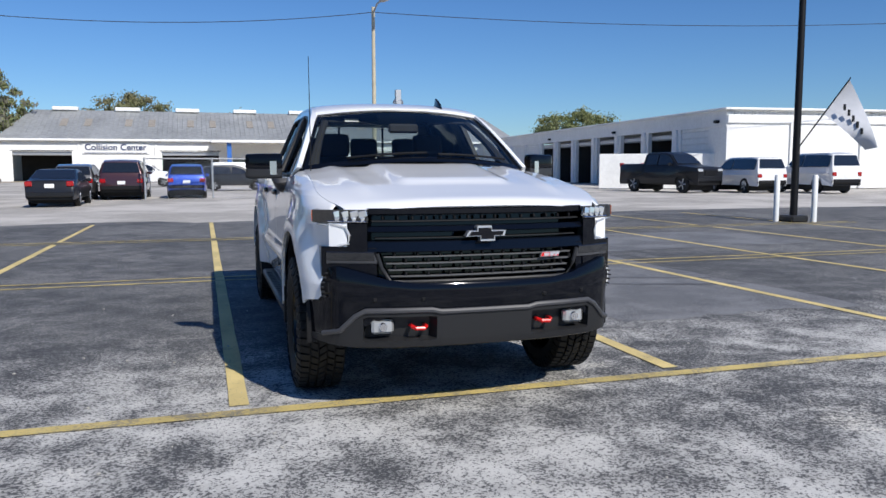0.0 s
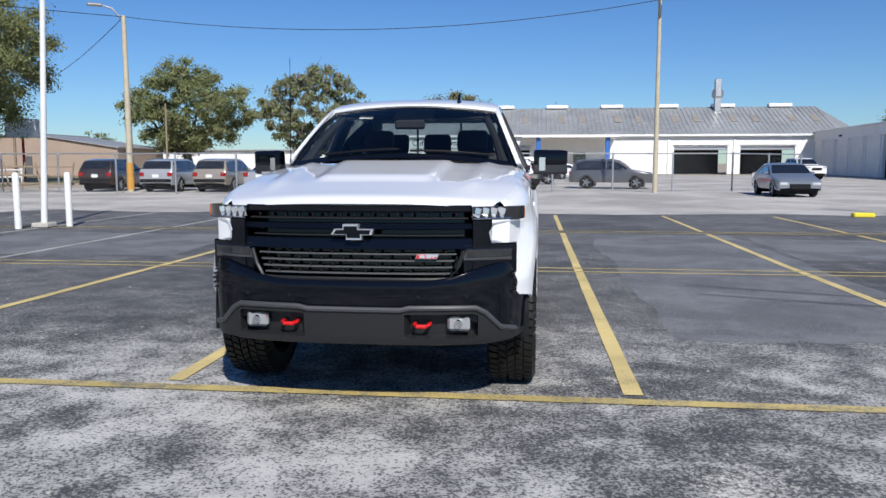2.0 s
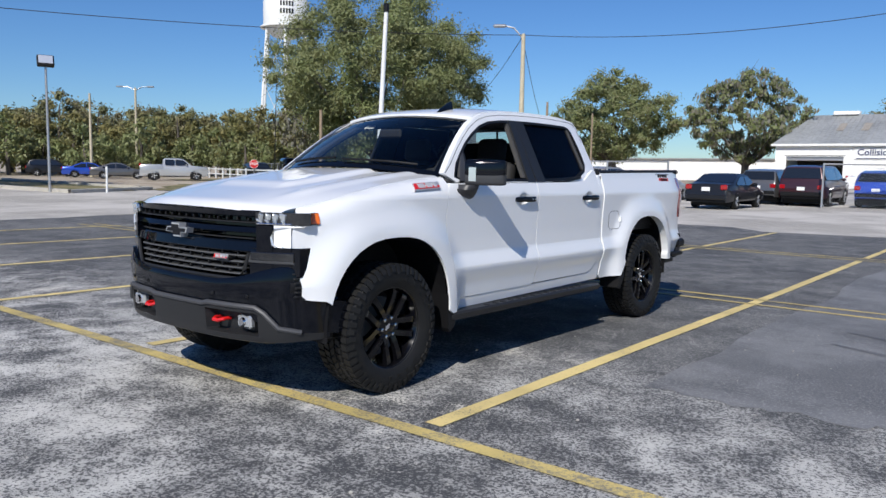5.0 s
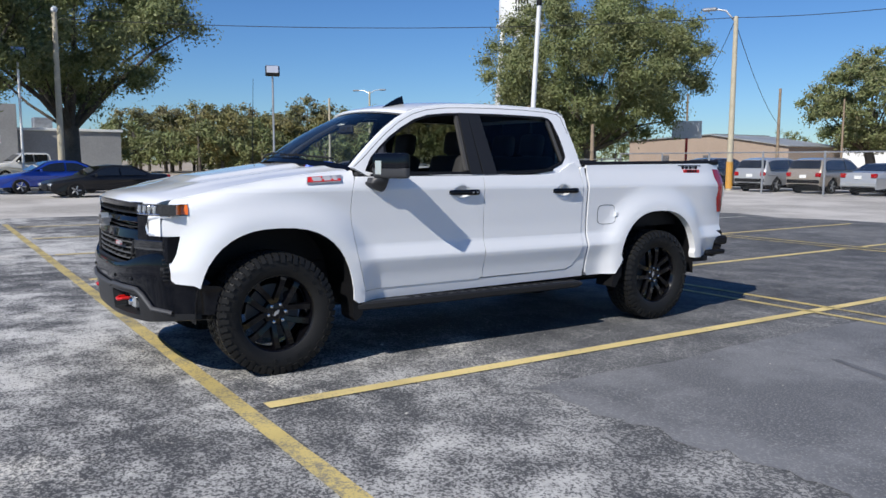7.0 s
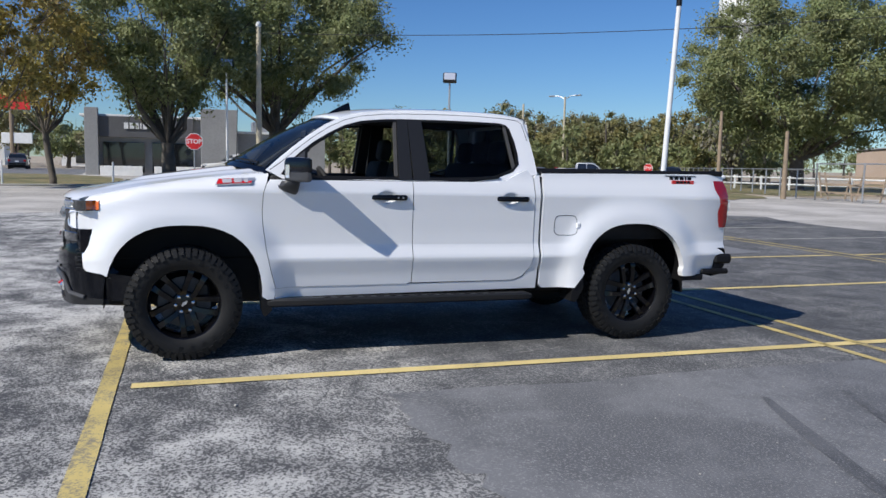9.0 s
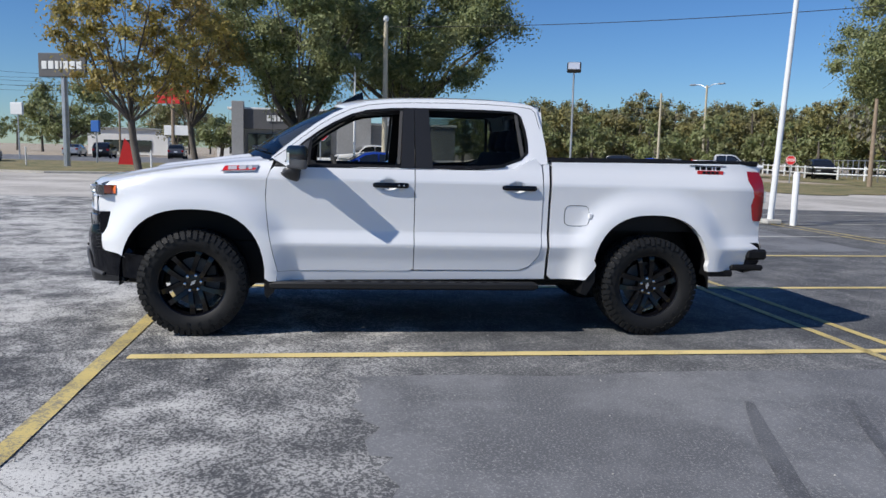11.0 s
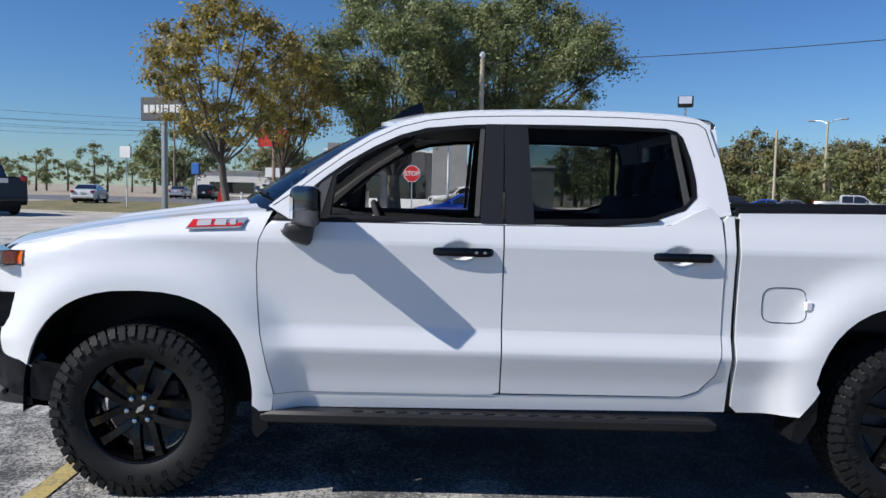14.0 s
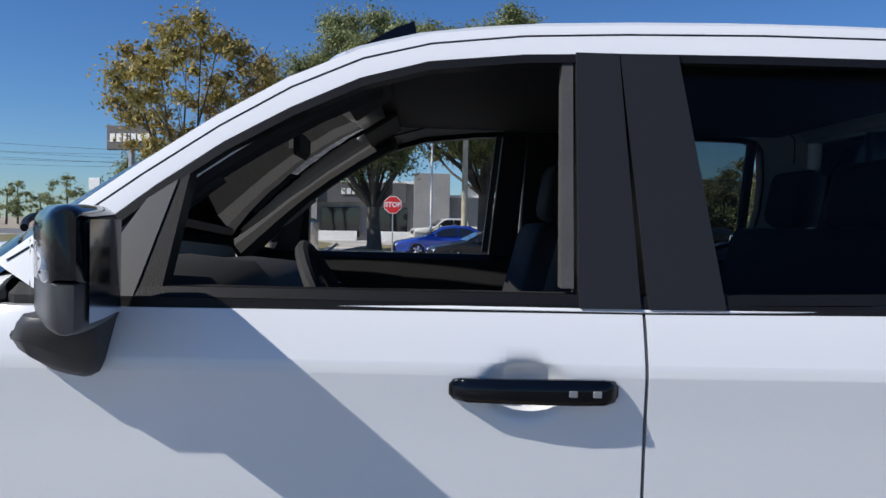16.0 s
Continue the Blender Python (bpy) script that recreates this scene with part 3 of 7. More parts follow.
DOOR_F = [(0.668, 0.525), (0.632, 0.66), (0.598, 0.82), (0.576, 1.0), (0.570, 1.12), (0.580, 1.25), (0.605, 1.315), (0.63, 1.345)]
for s in (1, -1):
    # front fender
    top = [(y, z_top(y) - 0.001) for y in (0.60, 0.45, 0.3, 0.15, 0, -0.15, -0.3, -0.45, -0.55, -0.63)]
    fender = [(-0.665, 1.165), (-0.70, 1.09), (-0.718, 1.0), (-0.716, 0.90), (-0.682, 0.84), (-0.672, 0.69), (-0.65, 0.668), (-0.55, 0.655)] + arch(0.02, 0.55, 0.585, -0.49, 0.565, 0.625, 0.47) + [(0.60, 0.445), (0.655, 0.445)]
    fender += [(y - 0.005, z) for y, z in DOOR_F[:-1]] + [(0.622, 1.39)] + top
    skin("front_fender", fender, side_x, s, WHITE, lip=0.018)
    # doors
    door1 = DOOR_F + [(1.737, 1.350), (1.740, 0.545), (1.70, 0.531)]
    d1 = skin("front_door", door1, side_x, s, WHITE)
    door2 = [(1.744, 1.350), (2.30, 1.357), (2.54, 1.372), (2.68, 1.44), (2.735, 1.46), (2.785, 1.40), (2.795, 1.2), (2.795, 0.78), (2.775, 0.66), (2.70, 0.575), (2.62, 0.545), (1.747, 0.540)]
    d2 = skin("rear_door", door2, side_x, s, WHITE)
    # rocker and cab corner
    sill = [(0.66, 0.521), (1.74, 0.531), (2.63, 0.540), (2.706, 0.569), (2.780, 0.655), (2.800, 0.78), (2.800, 1.40), (2.82, 1.42), (2.848, 1.42), (2.842, 0.47), (0.66, 0.445)]
    skin("rocker_panel", sill, lambda y, z: side_x(y, z) - 0.004, s, WHITE)
    # bed side
    bed = [(2.874, 1.435), (2.868, 1.0), (2.868, 0.50), (2.90, 0.47), (3.17, 0.475), (3.24, 0.56)] + arch(REAR, 0.52, 0.605, 3.262, 4.235, 0.60, 0.60) + [(4.245, 0.555), (4.49, 0.555), (4.66, 0.62), (4.73, 0.75), (4.735, 1.15), (4.70, 1.40), (4.69, 1.462), (4.2, 1.455), (3.5, 1.446)]
    skin("bed_side", bed, side_x, s, WHITE, lip=0.07)
    # black bed rail cap
    bm = bmesh.new()
    tube(bm, [(s * 0.862, 2.87, 1.440), (s * 0.862, 3.6, 1.452), (s * 0.862, 4.68, 1.467)], 0.024, 8)
    part("bed_rail_cap", bm, MATTE_BLACK, TRUCK, "black plastic bed rail cap", smooth=True)
    # door handles
    for y0, dr in ((1.415, d1), (2.465, d2)):
        zc = CUP_Z
        bm = bmesh.new()
        rows = []
        for dy, x, hz, dp in ((-0.012, 0.938, 0.010, 0.004), (-0.004, 0.950, 0.017, 0.010), (0.02, 0.962, 0.0205, 0.012), (0.08, 0.967, 0.0205, 0.012), (0.14, 0.969, 0.0215, 0.012), (0.20, 0.968, 0.022, 0.012), (0.25, 0.965, 0.0215, 0.012), (0.270, 0.955, 0.018, 0.010), (0.278, 0.940, 0.010, 0.004)):
            ring = [(-0.9, -0.6), (-0.4, -1), (0.5, -0.95), (1.0, -0.5), (1.05, 0.1), (0.9, 0.65), (0.4, 1), (-0.4, 1), (-0.9, 0.6)]
            rows.append([Vector((s * (x + dp * u), y0 + dy, zc + hz * w)) for u, w in ring])
        vs = grid(bm, rows, closed=True)
        bm.faces.new(vs[0])
        bm.faces.new(vs[-1][::-1])
        h = part("door_handle", bm, GLOSS_BLACK, dr, "gloss black door handle", smooth=True, sharp=50)
        for dy in (-0.004, 0.262):
            part("handle_mount", boxes(((s * 0.942, y0 + dy + 0.004, zc), (0.03, 0.022, 0.026), 0.004)), GLOSS_BLACK, h)
        if s > 0 and y0 < 2:
            for dy in (0.195, 0.235):
                part("sensor_button", boxes(((0.9805, y0 + dy, zc), (0.004, 0.014, 0.011), 0.001)), STEEL, h)


# cab above the belt line
def cab_x(y, z):
    x = 0.905 - (z - 1.38) * 0.50
    if y < 1.3:
        x -= 0.02 * (1.3 - y)
    if y > 2.5:
        x -= 0.06 * (y - 2.5)
    return x


OUT = [(0.60, 1.412), (0.70, 1.498), (0.82, 1.592), (0.95, 1.686), (1.08, 1.766), (1.22, 1.830), (1.36, 1.866), (1.55, 1.888), (1.76, 1.898), (2.05, 1.905), (2.35, 1.905), (2.62, 1.896), (2.74, 1.882), (2.79, 1.845), (2.825, 1.70), (2.845, 1.56), (2.852, 1.42), (2.75, 1.40), (2.5, 1.36), (2.2, 1.352), (1.75, 1.345), (1.4, 1.345), (1.0, 1.345), (0.72, 1.345)]
WIN = [(0.71, 1.385), (0.775, 1.475), (0.865, 1.55), (0.975, 1.63), (1.095, 1.70), (1.225, 1.762), (1.36, 1.800), (1.55, 1.820), (1.76, 1.828), (2.05, 1.832), (2.32, 1.832), (2.56, 1.828), (2.615, 1.815), (2.645, 1.785), (2.675, 1.68), (2.688, 1.58), (2.685, 1.50), (2.62, 1.44), (2.45, 1.385), (2.2, 1.372), (1.75, 1.362), (1.4, 1.362), (1.0, 1.362), (0.80, 1.362)]


def shrink(pts, k):
    """An outline drawn in by k."""
    out = []
    n = len(pts)
    for i in range(n):
        a, b, c = Vector(pts[i - 1]), Vector(pts[i]), Vector(pts[(i + 1) % n])
        d = ((b - a).normalized() + (c - b).normalized()).normalized()
        out.append((b.x + d.y * k, b.y - d.x * k))
    return out


for s in (1, -1):
    bm = bmesh.new()
    mid = [((a[0] * 0.45 + b[0] * 0.55), (a[1] * 0.45 + b[1] * 0.55)) for a, b in zip(OUT, WIN)]
    rings = [[Vector((s * (cab_x(y, z) - 0.035), y, z)) for y, z in OUT], [Vector((s * cab_x(y, z), y, z)) for y, z in shrink(OUT, 0.008)], [Vector((s * (cab_x(y, z) + 0.002), y, z)) for y, z in mid], [Vector((s * cab_x(y, z), y, z)) for y, z in WIN], [Vector((s * (cab_x(y, z) - 0.03), y, z)) for y, z in WIN]]
    grid(bm, rings, closed=True)
    part("cab_side", bm, WHITE, TRUCK, smooth=True, sharp=40)
    # black seal round the openings, and the belt moulding
    bm = bmesh.new()
    inner = shrink(WIN, 0.018)
    grid(bm, [[Vector((s * (cab_x(y, z) - 0.030), y, z)) for y, z in WIN], [Vector((s * (cab_x(y, z) + 0.003), y, z)) for y, z in shrink(WIN, 0.002)], [Vector((s * (cab_x(y, z) + 0.001), y, z)) for y, z in inner], [Vector((s * (cab_x(y, z) - 0.05), y, z)) for y, z in inner]], closed=True)
    part("window_seal", bm, MATTE_BLACK, TRUCK, "black rubber window seal")
    bm = bmesh.new()
    pts = [(0.74, 1.352), (1.1, 1.352), (1.742, 1.354), (2.2, 1.36), (2.48, 1.396)]
    grid(bm, [[Vector((s * (0.912 + dx), y + dy, z + dz)) for dx, dy, dz in ((-0.02, 0, 0.012), (0.004, 0, 0.011), (0.006, 0, -0.008), (-0.01, 0, -0.010))] for y, z in pts])
    part("belt_moulding", bm, MATTE_BLACK, TRUCK, "black belt line moulding")
    # seam between roof rail and door frames
    tops = [p for p in zip(shrink(OUT, 0.030)[:15])]
    bm = bmesh.new()
    tube(bm, [(s * (cab_x(p[0][0], p[0][1]) + 0.0005), p[0][0], p[0][1]) for p in tops], 0.0028, 5)
    part("door_seam", bm, GREY_TRIM, TRUCK)
    # two black B pillar plates, the door gap between them
    for y0, y1, y2, y3 in ((1.628, 1.735, 1.742, 1.655), (1.750, 1.885, 1.862, 1.744)):
        out = [(y0, 1.36), (y1, 1.36), (y2, 1.826), (y3, 1.826)]
        bm = prism(bmesh.new(), out, lambda u, v, d: Vector((s * (cab_x(u, v) + 0.008 - d), u, v)), 0.06)
        part("pillar_cover", bm, GREY_TRIM, TRUCK, "satin black door pillar cover")
    for y0, y1 in ((1.612, 1.64), (2.585, 2.56)):
        out = [(y0 - 0.012, 1.39), (y0 + 0.010, 1.39), (y1 + 0.010, 1.815), (y1 - 0.012, 1.815)] if y0 < 2 else [(2.625, 1.44), (2.65, 1.47), (2.61, 1.815), (2.585, 1.815)]
        bm = prism(bmesh.new(), out, lambda u, v, d: Vector((s * (cab_x(u, v) - 0.004 - d), u, v)), 0.035)
        part("glass_run_channel", bm, SEAL_GREY, TRUCK, "grey rubber glass run channel")
    # mirror base triangle and the window's division bar
    bm = prism(bmesh.new(), [(0.76, 1.362), (0.860, 1.362), (0.905, 1.560), (0.855, 1.525)], lambda u, v, d: Vector((s * (cab_x(u, v) + 0.004 - d), u, v)), 0.05)
    part("mirror_triangle", bm, SAIL_GREY, TRUCK, "smooth grey mirror mount panel")
    bm = prism(bmesh.new(), [(0.861, 1.362), (0.905, 1.362), (0.925, 1.585), (0.906, 1.561)], lambda u, v, d: Vector((s * (cab_x(u, v) + 0.001 - d), u, v)), 0.05)
    part("division_bar", bm, MATTE_BLACK, TRUCK)

    # door mirror, swept back towards its outer end
    def swept(za, zb, rt, rb, stations, grow=0.0):
        """A rounded housing between heights za and zb; rt, rb round its top and bottom edges."""
        bm = bmesh.new()
        rows = []
        for x, y0, y1, k in stations:
            row = []
            zm, hz = (za + zb) / 2, (zb - za) / 2 * k
            lo, hi = zm - hz, zm + hz
            y0, y1 = y0 - grow, y1 + grow
            for cy, cz, r, a0 in ((y0, lo, rb, 180), (y1, lo, rb, 270), (y1, hi, rt, 0), (y0, hi, rt, 90)):
                r = min(r, (y1 - y0) * 0.45, hz * 0.9)
                sy = 1 if cy == y0 else -1
                sz = 1 if cz == lo else -1
                for q in range(5):
                    t = radians(a0 + 22.5 * q)
                    row.append(Vector((s * x, cy + sy * r + r * math.cos(t), cz + sz * r + r * math.sin(t))))
            rows.append(row)
        vs = grid(bm, rows, closed=True)
        bm.faces.new(vs[0])
        bm.faces.new(vs[-1][::-1])
        return bm
    stations = [(0.962, 0.738, 0.852, 0.90), (0.972, 0.728, 0.862, 0.97), (1.00, 0.736, 0.872, 1.0), (1.05, 0.762, 0.884, 1.0), (1.10, 0.792, 0.892, 1.0), (1.15, 0.820, 0.898, 0.99), (1.185, 0.842, 0.901, 0.96), (1.203, 0.856, 0.900, 0.91), (1.212, 0.868, 0.896, 0.84)]
    mir = part("door_mirror", swept(1.402, 1.508, 0.034, 0.002, stations), GLOSS_BLACK, TRUCK, "tall black door mirror with grey lower half", smooth=True, sharp=40)
    part("lower_housing", swept(1.334, 1.410, 0.002, 0.022, stations, -0.002), MIRROR_GREY, mir, "satin charcoal lower housing", smooth=True, sharp=40)
    # the foot that flares towards the door
    bm = bmesh.new()
    foot = []
    for z, y0, y1, x1 in ((1.338, 0.712, 0.846, 1.030), (1.328, 0.706, 0.842, 1.034), (1.300, 0.692, 0.838, 1.024), (1.272, 0.682, 0.832, 1.008), (1.250, 0.690, 0.824, 0.995), (1.236, 0.720, 0.812, 0.980)):
        dz = 0.32 * (0.8 - y0)
        foot.append([Vector((s * x, y, z + (0.8 - y) * (0.30 if z < 1.30 else 0.0))) for x, y in ((0.88, y0 + 0.004), (x1 - 0.05, y0), (x1 - 0.02, y0 + 0.012), (x1, y0 + 0.04), (x1, y1 - 0.03), (x1 - 0.012, y1 - 0.008), (x1 - 0.04, y1), (0.88, y1))])
    vs = grid(bm, foot, closed=True)
    bm.faces.new(vs[0])
    bm.faces.new(vs[-1][::-1])
    part("mirror_arm", bm, MIRROR_GREY, mir, "satin charcoal mirror foot", smooth=True, sharp=50)
    bm = bmesh.new()
    grid(bm, [[Vector((s * x, y + 0.003, z)) for z in (1.352, 1.42, 1.488)] for x, y in ((0.99, 0.868), (1.05, 0.884), (1.10, 0.892), (1.15, 0.898), (1.185, 0.900))])
    part("mirror_glass", bm, CHROME, mir, "mirror glass", smooth=True)
    bm = bmesh.new()
    grid(bm, [[Vector((s * (x + 0.002), y - 0.004, z)) for z in (1.362, 1.40, 1.43, 1.455)] for x, y in ((1.0, 0.736), (1.02, 0.747), (1.045, 0.760))])
    part("turn_lamp", bm, LAMP_CELL, mir, "clear turn lamp lens", smooth=True)

# roof
ROOF = OUT[4:14]


def roof_z(x, y):
    edge = lerp([(p[0], p[1]) for p in ROOF], y)
    w = cab_x(y, edge) - 0.02
    u = min(1.0, abs(x) / w)
    return edge + 0.004 + 0.034 * (1 - u ** 2.6)


bm = bmesh.new()
rows = []
for y in (1.19, 1.215, 1.26, 1.34, 1.46, 1.6, 1.8, 2.0, 2.2, 2.4, 2.56, 2.68, 2.75, 2.80):
    w = cab_x(y, lerp([(p[0], p[1]) for p in ROOF], y)) - 0.025
    rows.append([Vector((w * k / 8, y - 0.11 * (1 - (k / 8) ** 2) * max(0, (1.6 - y) / 0.41), roof_z(w * k / 8, y))) for k in range(-8, 9)])
grid(bm, rows)
ret = bmesh.ops.extrude_face_region(bm, geom=bm.faces[:])
for v in (g for g in ret["geom"] if isinstance(g, bmesh.types.BMVert)):
    v.co.z -= 0.035
part("roof_panel", bm, WHITE, TRUCK, smooth=True, sharp=50)
part("headliner", boxes(((0, 1.95, 1.835), (1.22, 1.45, 0.02), 0.005)), INTERIOR, TRUCK, "dark headliner")
# roof rear lip
bm = bmesh.new()
grid(bm, [[Vector((x, y, z - 0.03 * (x / 0.62) ** 2)) for y, z in ((2.74, 1.915), (2.80, 1.905), (2.832, 1.885), (2.825, 1.86), (2.77, 1.85))] for x in [0.62 * k / 6 for k in range(-6, 7)]])
part("roof_lip", bm, WHITE, TRUCK, smooth=True)
# shark fin aerial
bm = bmesh.new()
rows = [[Vector((0.36 + w * q, y, z)) for q in (-1, -0.5, 0, 0.5, 1)] for y, z, w in ((1.15, 1.865, 0.006), (1.21, 1.90, 0.022), (1.28, 1.938, 0.020), (1.325, 1.955, 0.012), (1.338, 1.89, 0.022))]
for r in rows:
    for i, p in enumerate(r):
        if i in (0, 4):
            p.z = 1.86
grid(bm, rows)
part("shark_fin_aerial", bm, GLOSS_BLACK, TRUCK, "black shark fin aerial", smooth=True)
part("aerial_mast", tubed([(-0.79, 0.47, 1.37), (-0.79, 0.48, 1.80), (-0.79, 0.49, 2.17)], [0.004, 0.003, 0.002], 6), MATTE_BLACK, TRUCK, "thin black aerial mast")


# windscreen, pillars and rear window
def ws(u, v):
    """u -1..1 across, v 0..1 up."""
    x0, x1 = 0.835, 0.638
    x = u * (x0 + (x1 - x0) * v)
    y = (0.62 - 0.26 * (1 - u * u)) + ((1.195 - 0.11 * (1 - u * u)) - (0.62 - 0.26 * (1 - u * u))) * v
    z = 1.402 + 0.06 * (1 - u * u) * (1 - v) + (1.803 + 0.036 * (1 - u * u) - 1.402) * v + 0.03 * math.sin(math.pi * v)
    return Vector((x, y, z))


bm = bmesh.new()
grid(bm, [[ws(u / 10, v / 8) for u in range(-10, 11)] for v in range(9)])
wsob = part("windscreen", bm, SCREEN_GLASS, TRUCK, "clear windscreen", smooth=True)
wsob.visible_shadow = False
bm = bmesh.new()
for a, b, c, d in ((-1, 1, 0.955, 1.0), (-1, 1, -0.04, 0.03)):
    grid(bm, [[ws(a + (b - a) * i / 20, c + (d - c) * j / 2) + Vector((0, -0.004, 0.003)) for i in range(21)] for j in range(3)])
for u in (-1, 1):
    grid(bm, [[ws(u * (0.955 + 0.055 * j), v / 10) + Vector((0, -0.003, 0.002)) for j in range(2)] for v in range(11)])
part("windscreen_border", bm, GLOSS_BLACK, TRUCK, "black ceramic windscreen border", smooth=True)
for s in (1, -1):
    bm = bmesh.new()
    rows = []
    for i in range(11):
        v = i / 10
        p = ws(s * 1.0, v)
        k = lerp([(q[0], q[1]) for q in OUT[:6]], min(1.22, p.y + 0.05))
        o = Vector((s * (cab_x(p.y, p.z) - 0.006), p.y + 0.035, p.z + 0.004))
        rows.append([p + Vector((-s * 0.01, 0.02, -0.02)), p + Vector((s * 0.005, -0.004, 0.006)), p.lerp(o, 0.5) + Vector((s * 0.006, -0.008, 0.010)), o, o + Vector((-s * 0.03, 0.05, -0.02))])
    grid(bm, rows)
    part("windscreen_pillar", bm, WHITE, TRUCK, smooth=True, sharp=60)
    # inner grey pillar trim with the grab handle
    bm = bmesh.new()
    tube(bm, [ws(s * 0.97, v) + Vector((-s * 0.05, 0.06, -0.03)) for v in (0.44, 0.6, 0.8, 1.0)], [0.027, 0.027, 0.027, 0.032], 8)
    part("pillar_trim", bm, INTERIOR, TRUCK, smooth=True)
    bm = bmesh.new()
    tube(bm, [ws(s * 0.97, v) + Vector((-s * 0.05, 0.06, -0.03)) for v in (0, 0.12, 0.25, 0.36, 0.45)], [0.055, 0.042, 0.034, 0.032, 0.028], 8)
    part("pillar_trim", bm, INTERIOR, TRUCK, smooth=True)
    bm = bmesh.new()
    a, b = ws(s * 0.97, 0.12), ws(s * 0.97, 0.42)
    off = Vector((-s * 0.055, 0.098, -0.03))
    tube(bm, [a + Vector((-s * 0.05, 0.07, -0.02)), a + off + Vector((0, 0, 0.02)), a.lerp(b, 0.5) + off, b + off, b + Vector((-s * 0.05, 0.07, -0.03))], 0.015, 10)
    part("grab_handle", bm, PALE_TRIM if s < 0 else INTERIOR, TRUCK, smooth=True)
# rear window wall with a divided pane
bm = bmesh.new()
box(bm, (0, 2.815, 1.25), (1.70, 0.05, 0.36), 0.01)
box(bm, (0, 2.79, 1.84), (1.22, 0.05, 0.07), 0.01)
for s in (1, -1):
    prism(bm, [(s * 0.60, 1.41), (s * 0.855, 1.41), (s * 0.645, 1.83), (s * 0.58, 1.83)], lambda u, v, d: Vector((u, 2.775 + d, v)), 0.05)
part("cab_rear_wall", bm, WHITE, TRUCK)
part("rear_window", boxes(((0, 2.80, 1.62), (1.2, 0.006, 0.40), 0.0)), REAR_GLASS, TRUCK, "tinted sliding rear window")
for x in (-0.22, 0.22):
    part("rear_window_bar", boxes(((x, 2.792, 1.62), (0.02, 0.012, 0.40), 0.002)), MATTE_BLACK, TRUCK)
part("rear_side_glass", prism(bmesh.new(), [(1.88, 1.40), (2.45, 1.415), (2.63, 1.46), (2.60, 1.81), (1.86, 1.81)], lambda u, v, d: Vector((-(cab_x(u, v) - 0.02 - d), u, v)), 0.004), TINT_GLASS, TRUCK, "dark tinted side window")

part("rear_side_glass", prism(bmesh.new(), [(1.88, 1.375), (2.45, 1.39), (2.63, 1.44), (2.60, 1.81), (1.86, 1.81)], lambda u, v, d: Vector(((cab_x(u, v) - 0.02 - d), u, v)), 0.004), SIDE_GLASS, TRUCK, "dark tinted side window")
# added black blocks that stand for the shade between cab and bed
for s in (1, -1):
    part("cab_gap_filler", boxes(((s * 0.86, 2.856, 0.95), (0.08, 0.03, 0.92), 0.0)), MATTE_BLACK, TRUCK)

# hood
def hood_z(x, y):
    base = lerp([(-0.90, 1.205), (-0.80, 1.232), (-0.66, 1.256), (-0.4, 1.304), (0, 1.362), (0.3, 1.405), (0.62, 1.440)], y)
    edge = z_top(y) + 0.002
    w = hood_w(y)
    u = abs(x) / w
    z = edge + (base - edge) * (1 - max(0.0, u) ** 3.0)
    d = (0.40 + 0.06 * y) - abs(x)
    k = max(0.0, min(1.0, d / 0.06)) * max(0.0, min(1.0, (y + 0.42) / 0.12))
    z += 0.022 * k * k * (3 - 2 * k)
    r = max(0.0, min(1.0, 1 - abs(abs(x) - (0.62 + 0.05 * y)) / 0.09)) * max(0.0, min(1.0, (y + 0.7) / 0.3))
    return z + 0.012 * r * r * (3 - 2 * r)


def hood_w(y):
    t = z_top(y)
    return side_x(y, t - 0.003) - 0.012


def hood_front(x):
    return -0.885 + 0.215 * (abs(x) / 0.89) ** 3.0


bm = bmesh.new()
rows = []
for j in range(29):
    v = j / 28
    row = []
    for i in range(-24, 25):
        u = i / 24
        yy = -0.70 + v * 1.30
        w = hood_w(yy)
        x = u * w
        y0, y1 = hood_front(x), 0.60 - 0.26 * (1 - u * u)
        y = y0 + (y1 - y0) * v
        x = u * hood_w(y)
        drop = 0.022 * max(0.0, 1 - v / 0.06) ** 2
        row.append(Vector((x, y, hood_z(x, y) - drop)))
    rows.append(row)
grid(bm, rows)
rim = [e for e in bm.edges if e.is_boundary]
for v in (g for g in bmesh.ops.extrude_edge_only(bm, edges=rim)["geom"] if isinstance(g, bmesh.types.BMVert)):
    v.co.z -= 0.014 if v.co.y < -0.55 else 0.05
    v.co.y += 0.04 if v.co.y < -0.55 else 0
part("hood", bm, WHITE, TRUCK, "white sculpted hood with raised centre", smooth=True, sharp=50)
# cowl and wipers
bm = bmesh.new()
grid(bm, [[Vector((0.84 * u / 8, 0.585 - 0.25 * (1 - (u / 8) ** 2) + dy, 1.385 + 0.055 * (1 - (u / 8) ** 2) + dz)) for u in range(-8, 9)] for dy, dz in ((0.0, 0.0), (0.05, 0.012), (0.10, 0.03))])
part("cowl", bm, MATTE_BLACK, TRUCK)
for x0, x1 in ((0.10, 0.66), (-0.52, 0.02)):
    pts = [ws(x0 / 0.8 + (x1 - x0) / 0.8 * k / 5, 0.05 + 0.02 * k / 5) + Vector((0, -0.02, 0.012)) for k in range(6)]
    part("wiper", tubed(pts, 0.008, 6), MATTE_BLACK, TRUCK)


# front face: yf is the face at rest
def yf(x, bulge=0.0):
    return -0.885 - bulge + 0.225 * (abs(x) / 0.93) ** 3.0


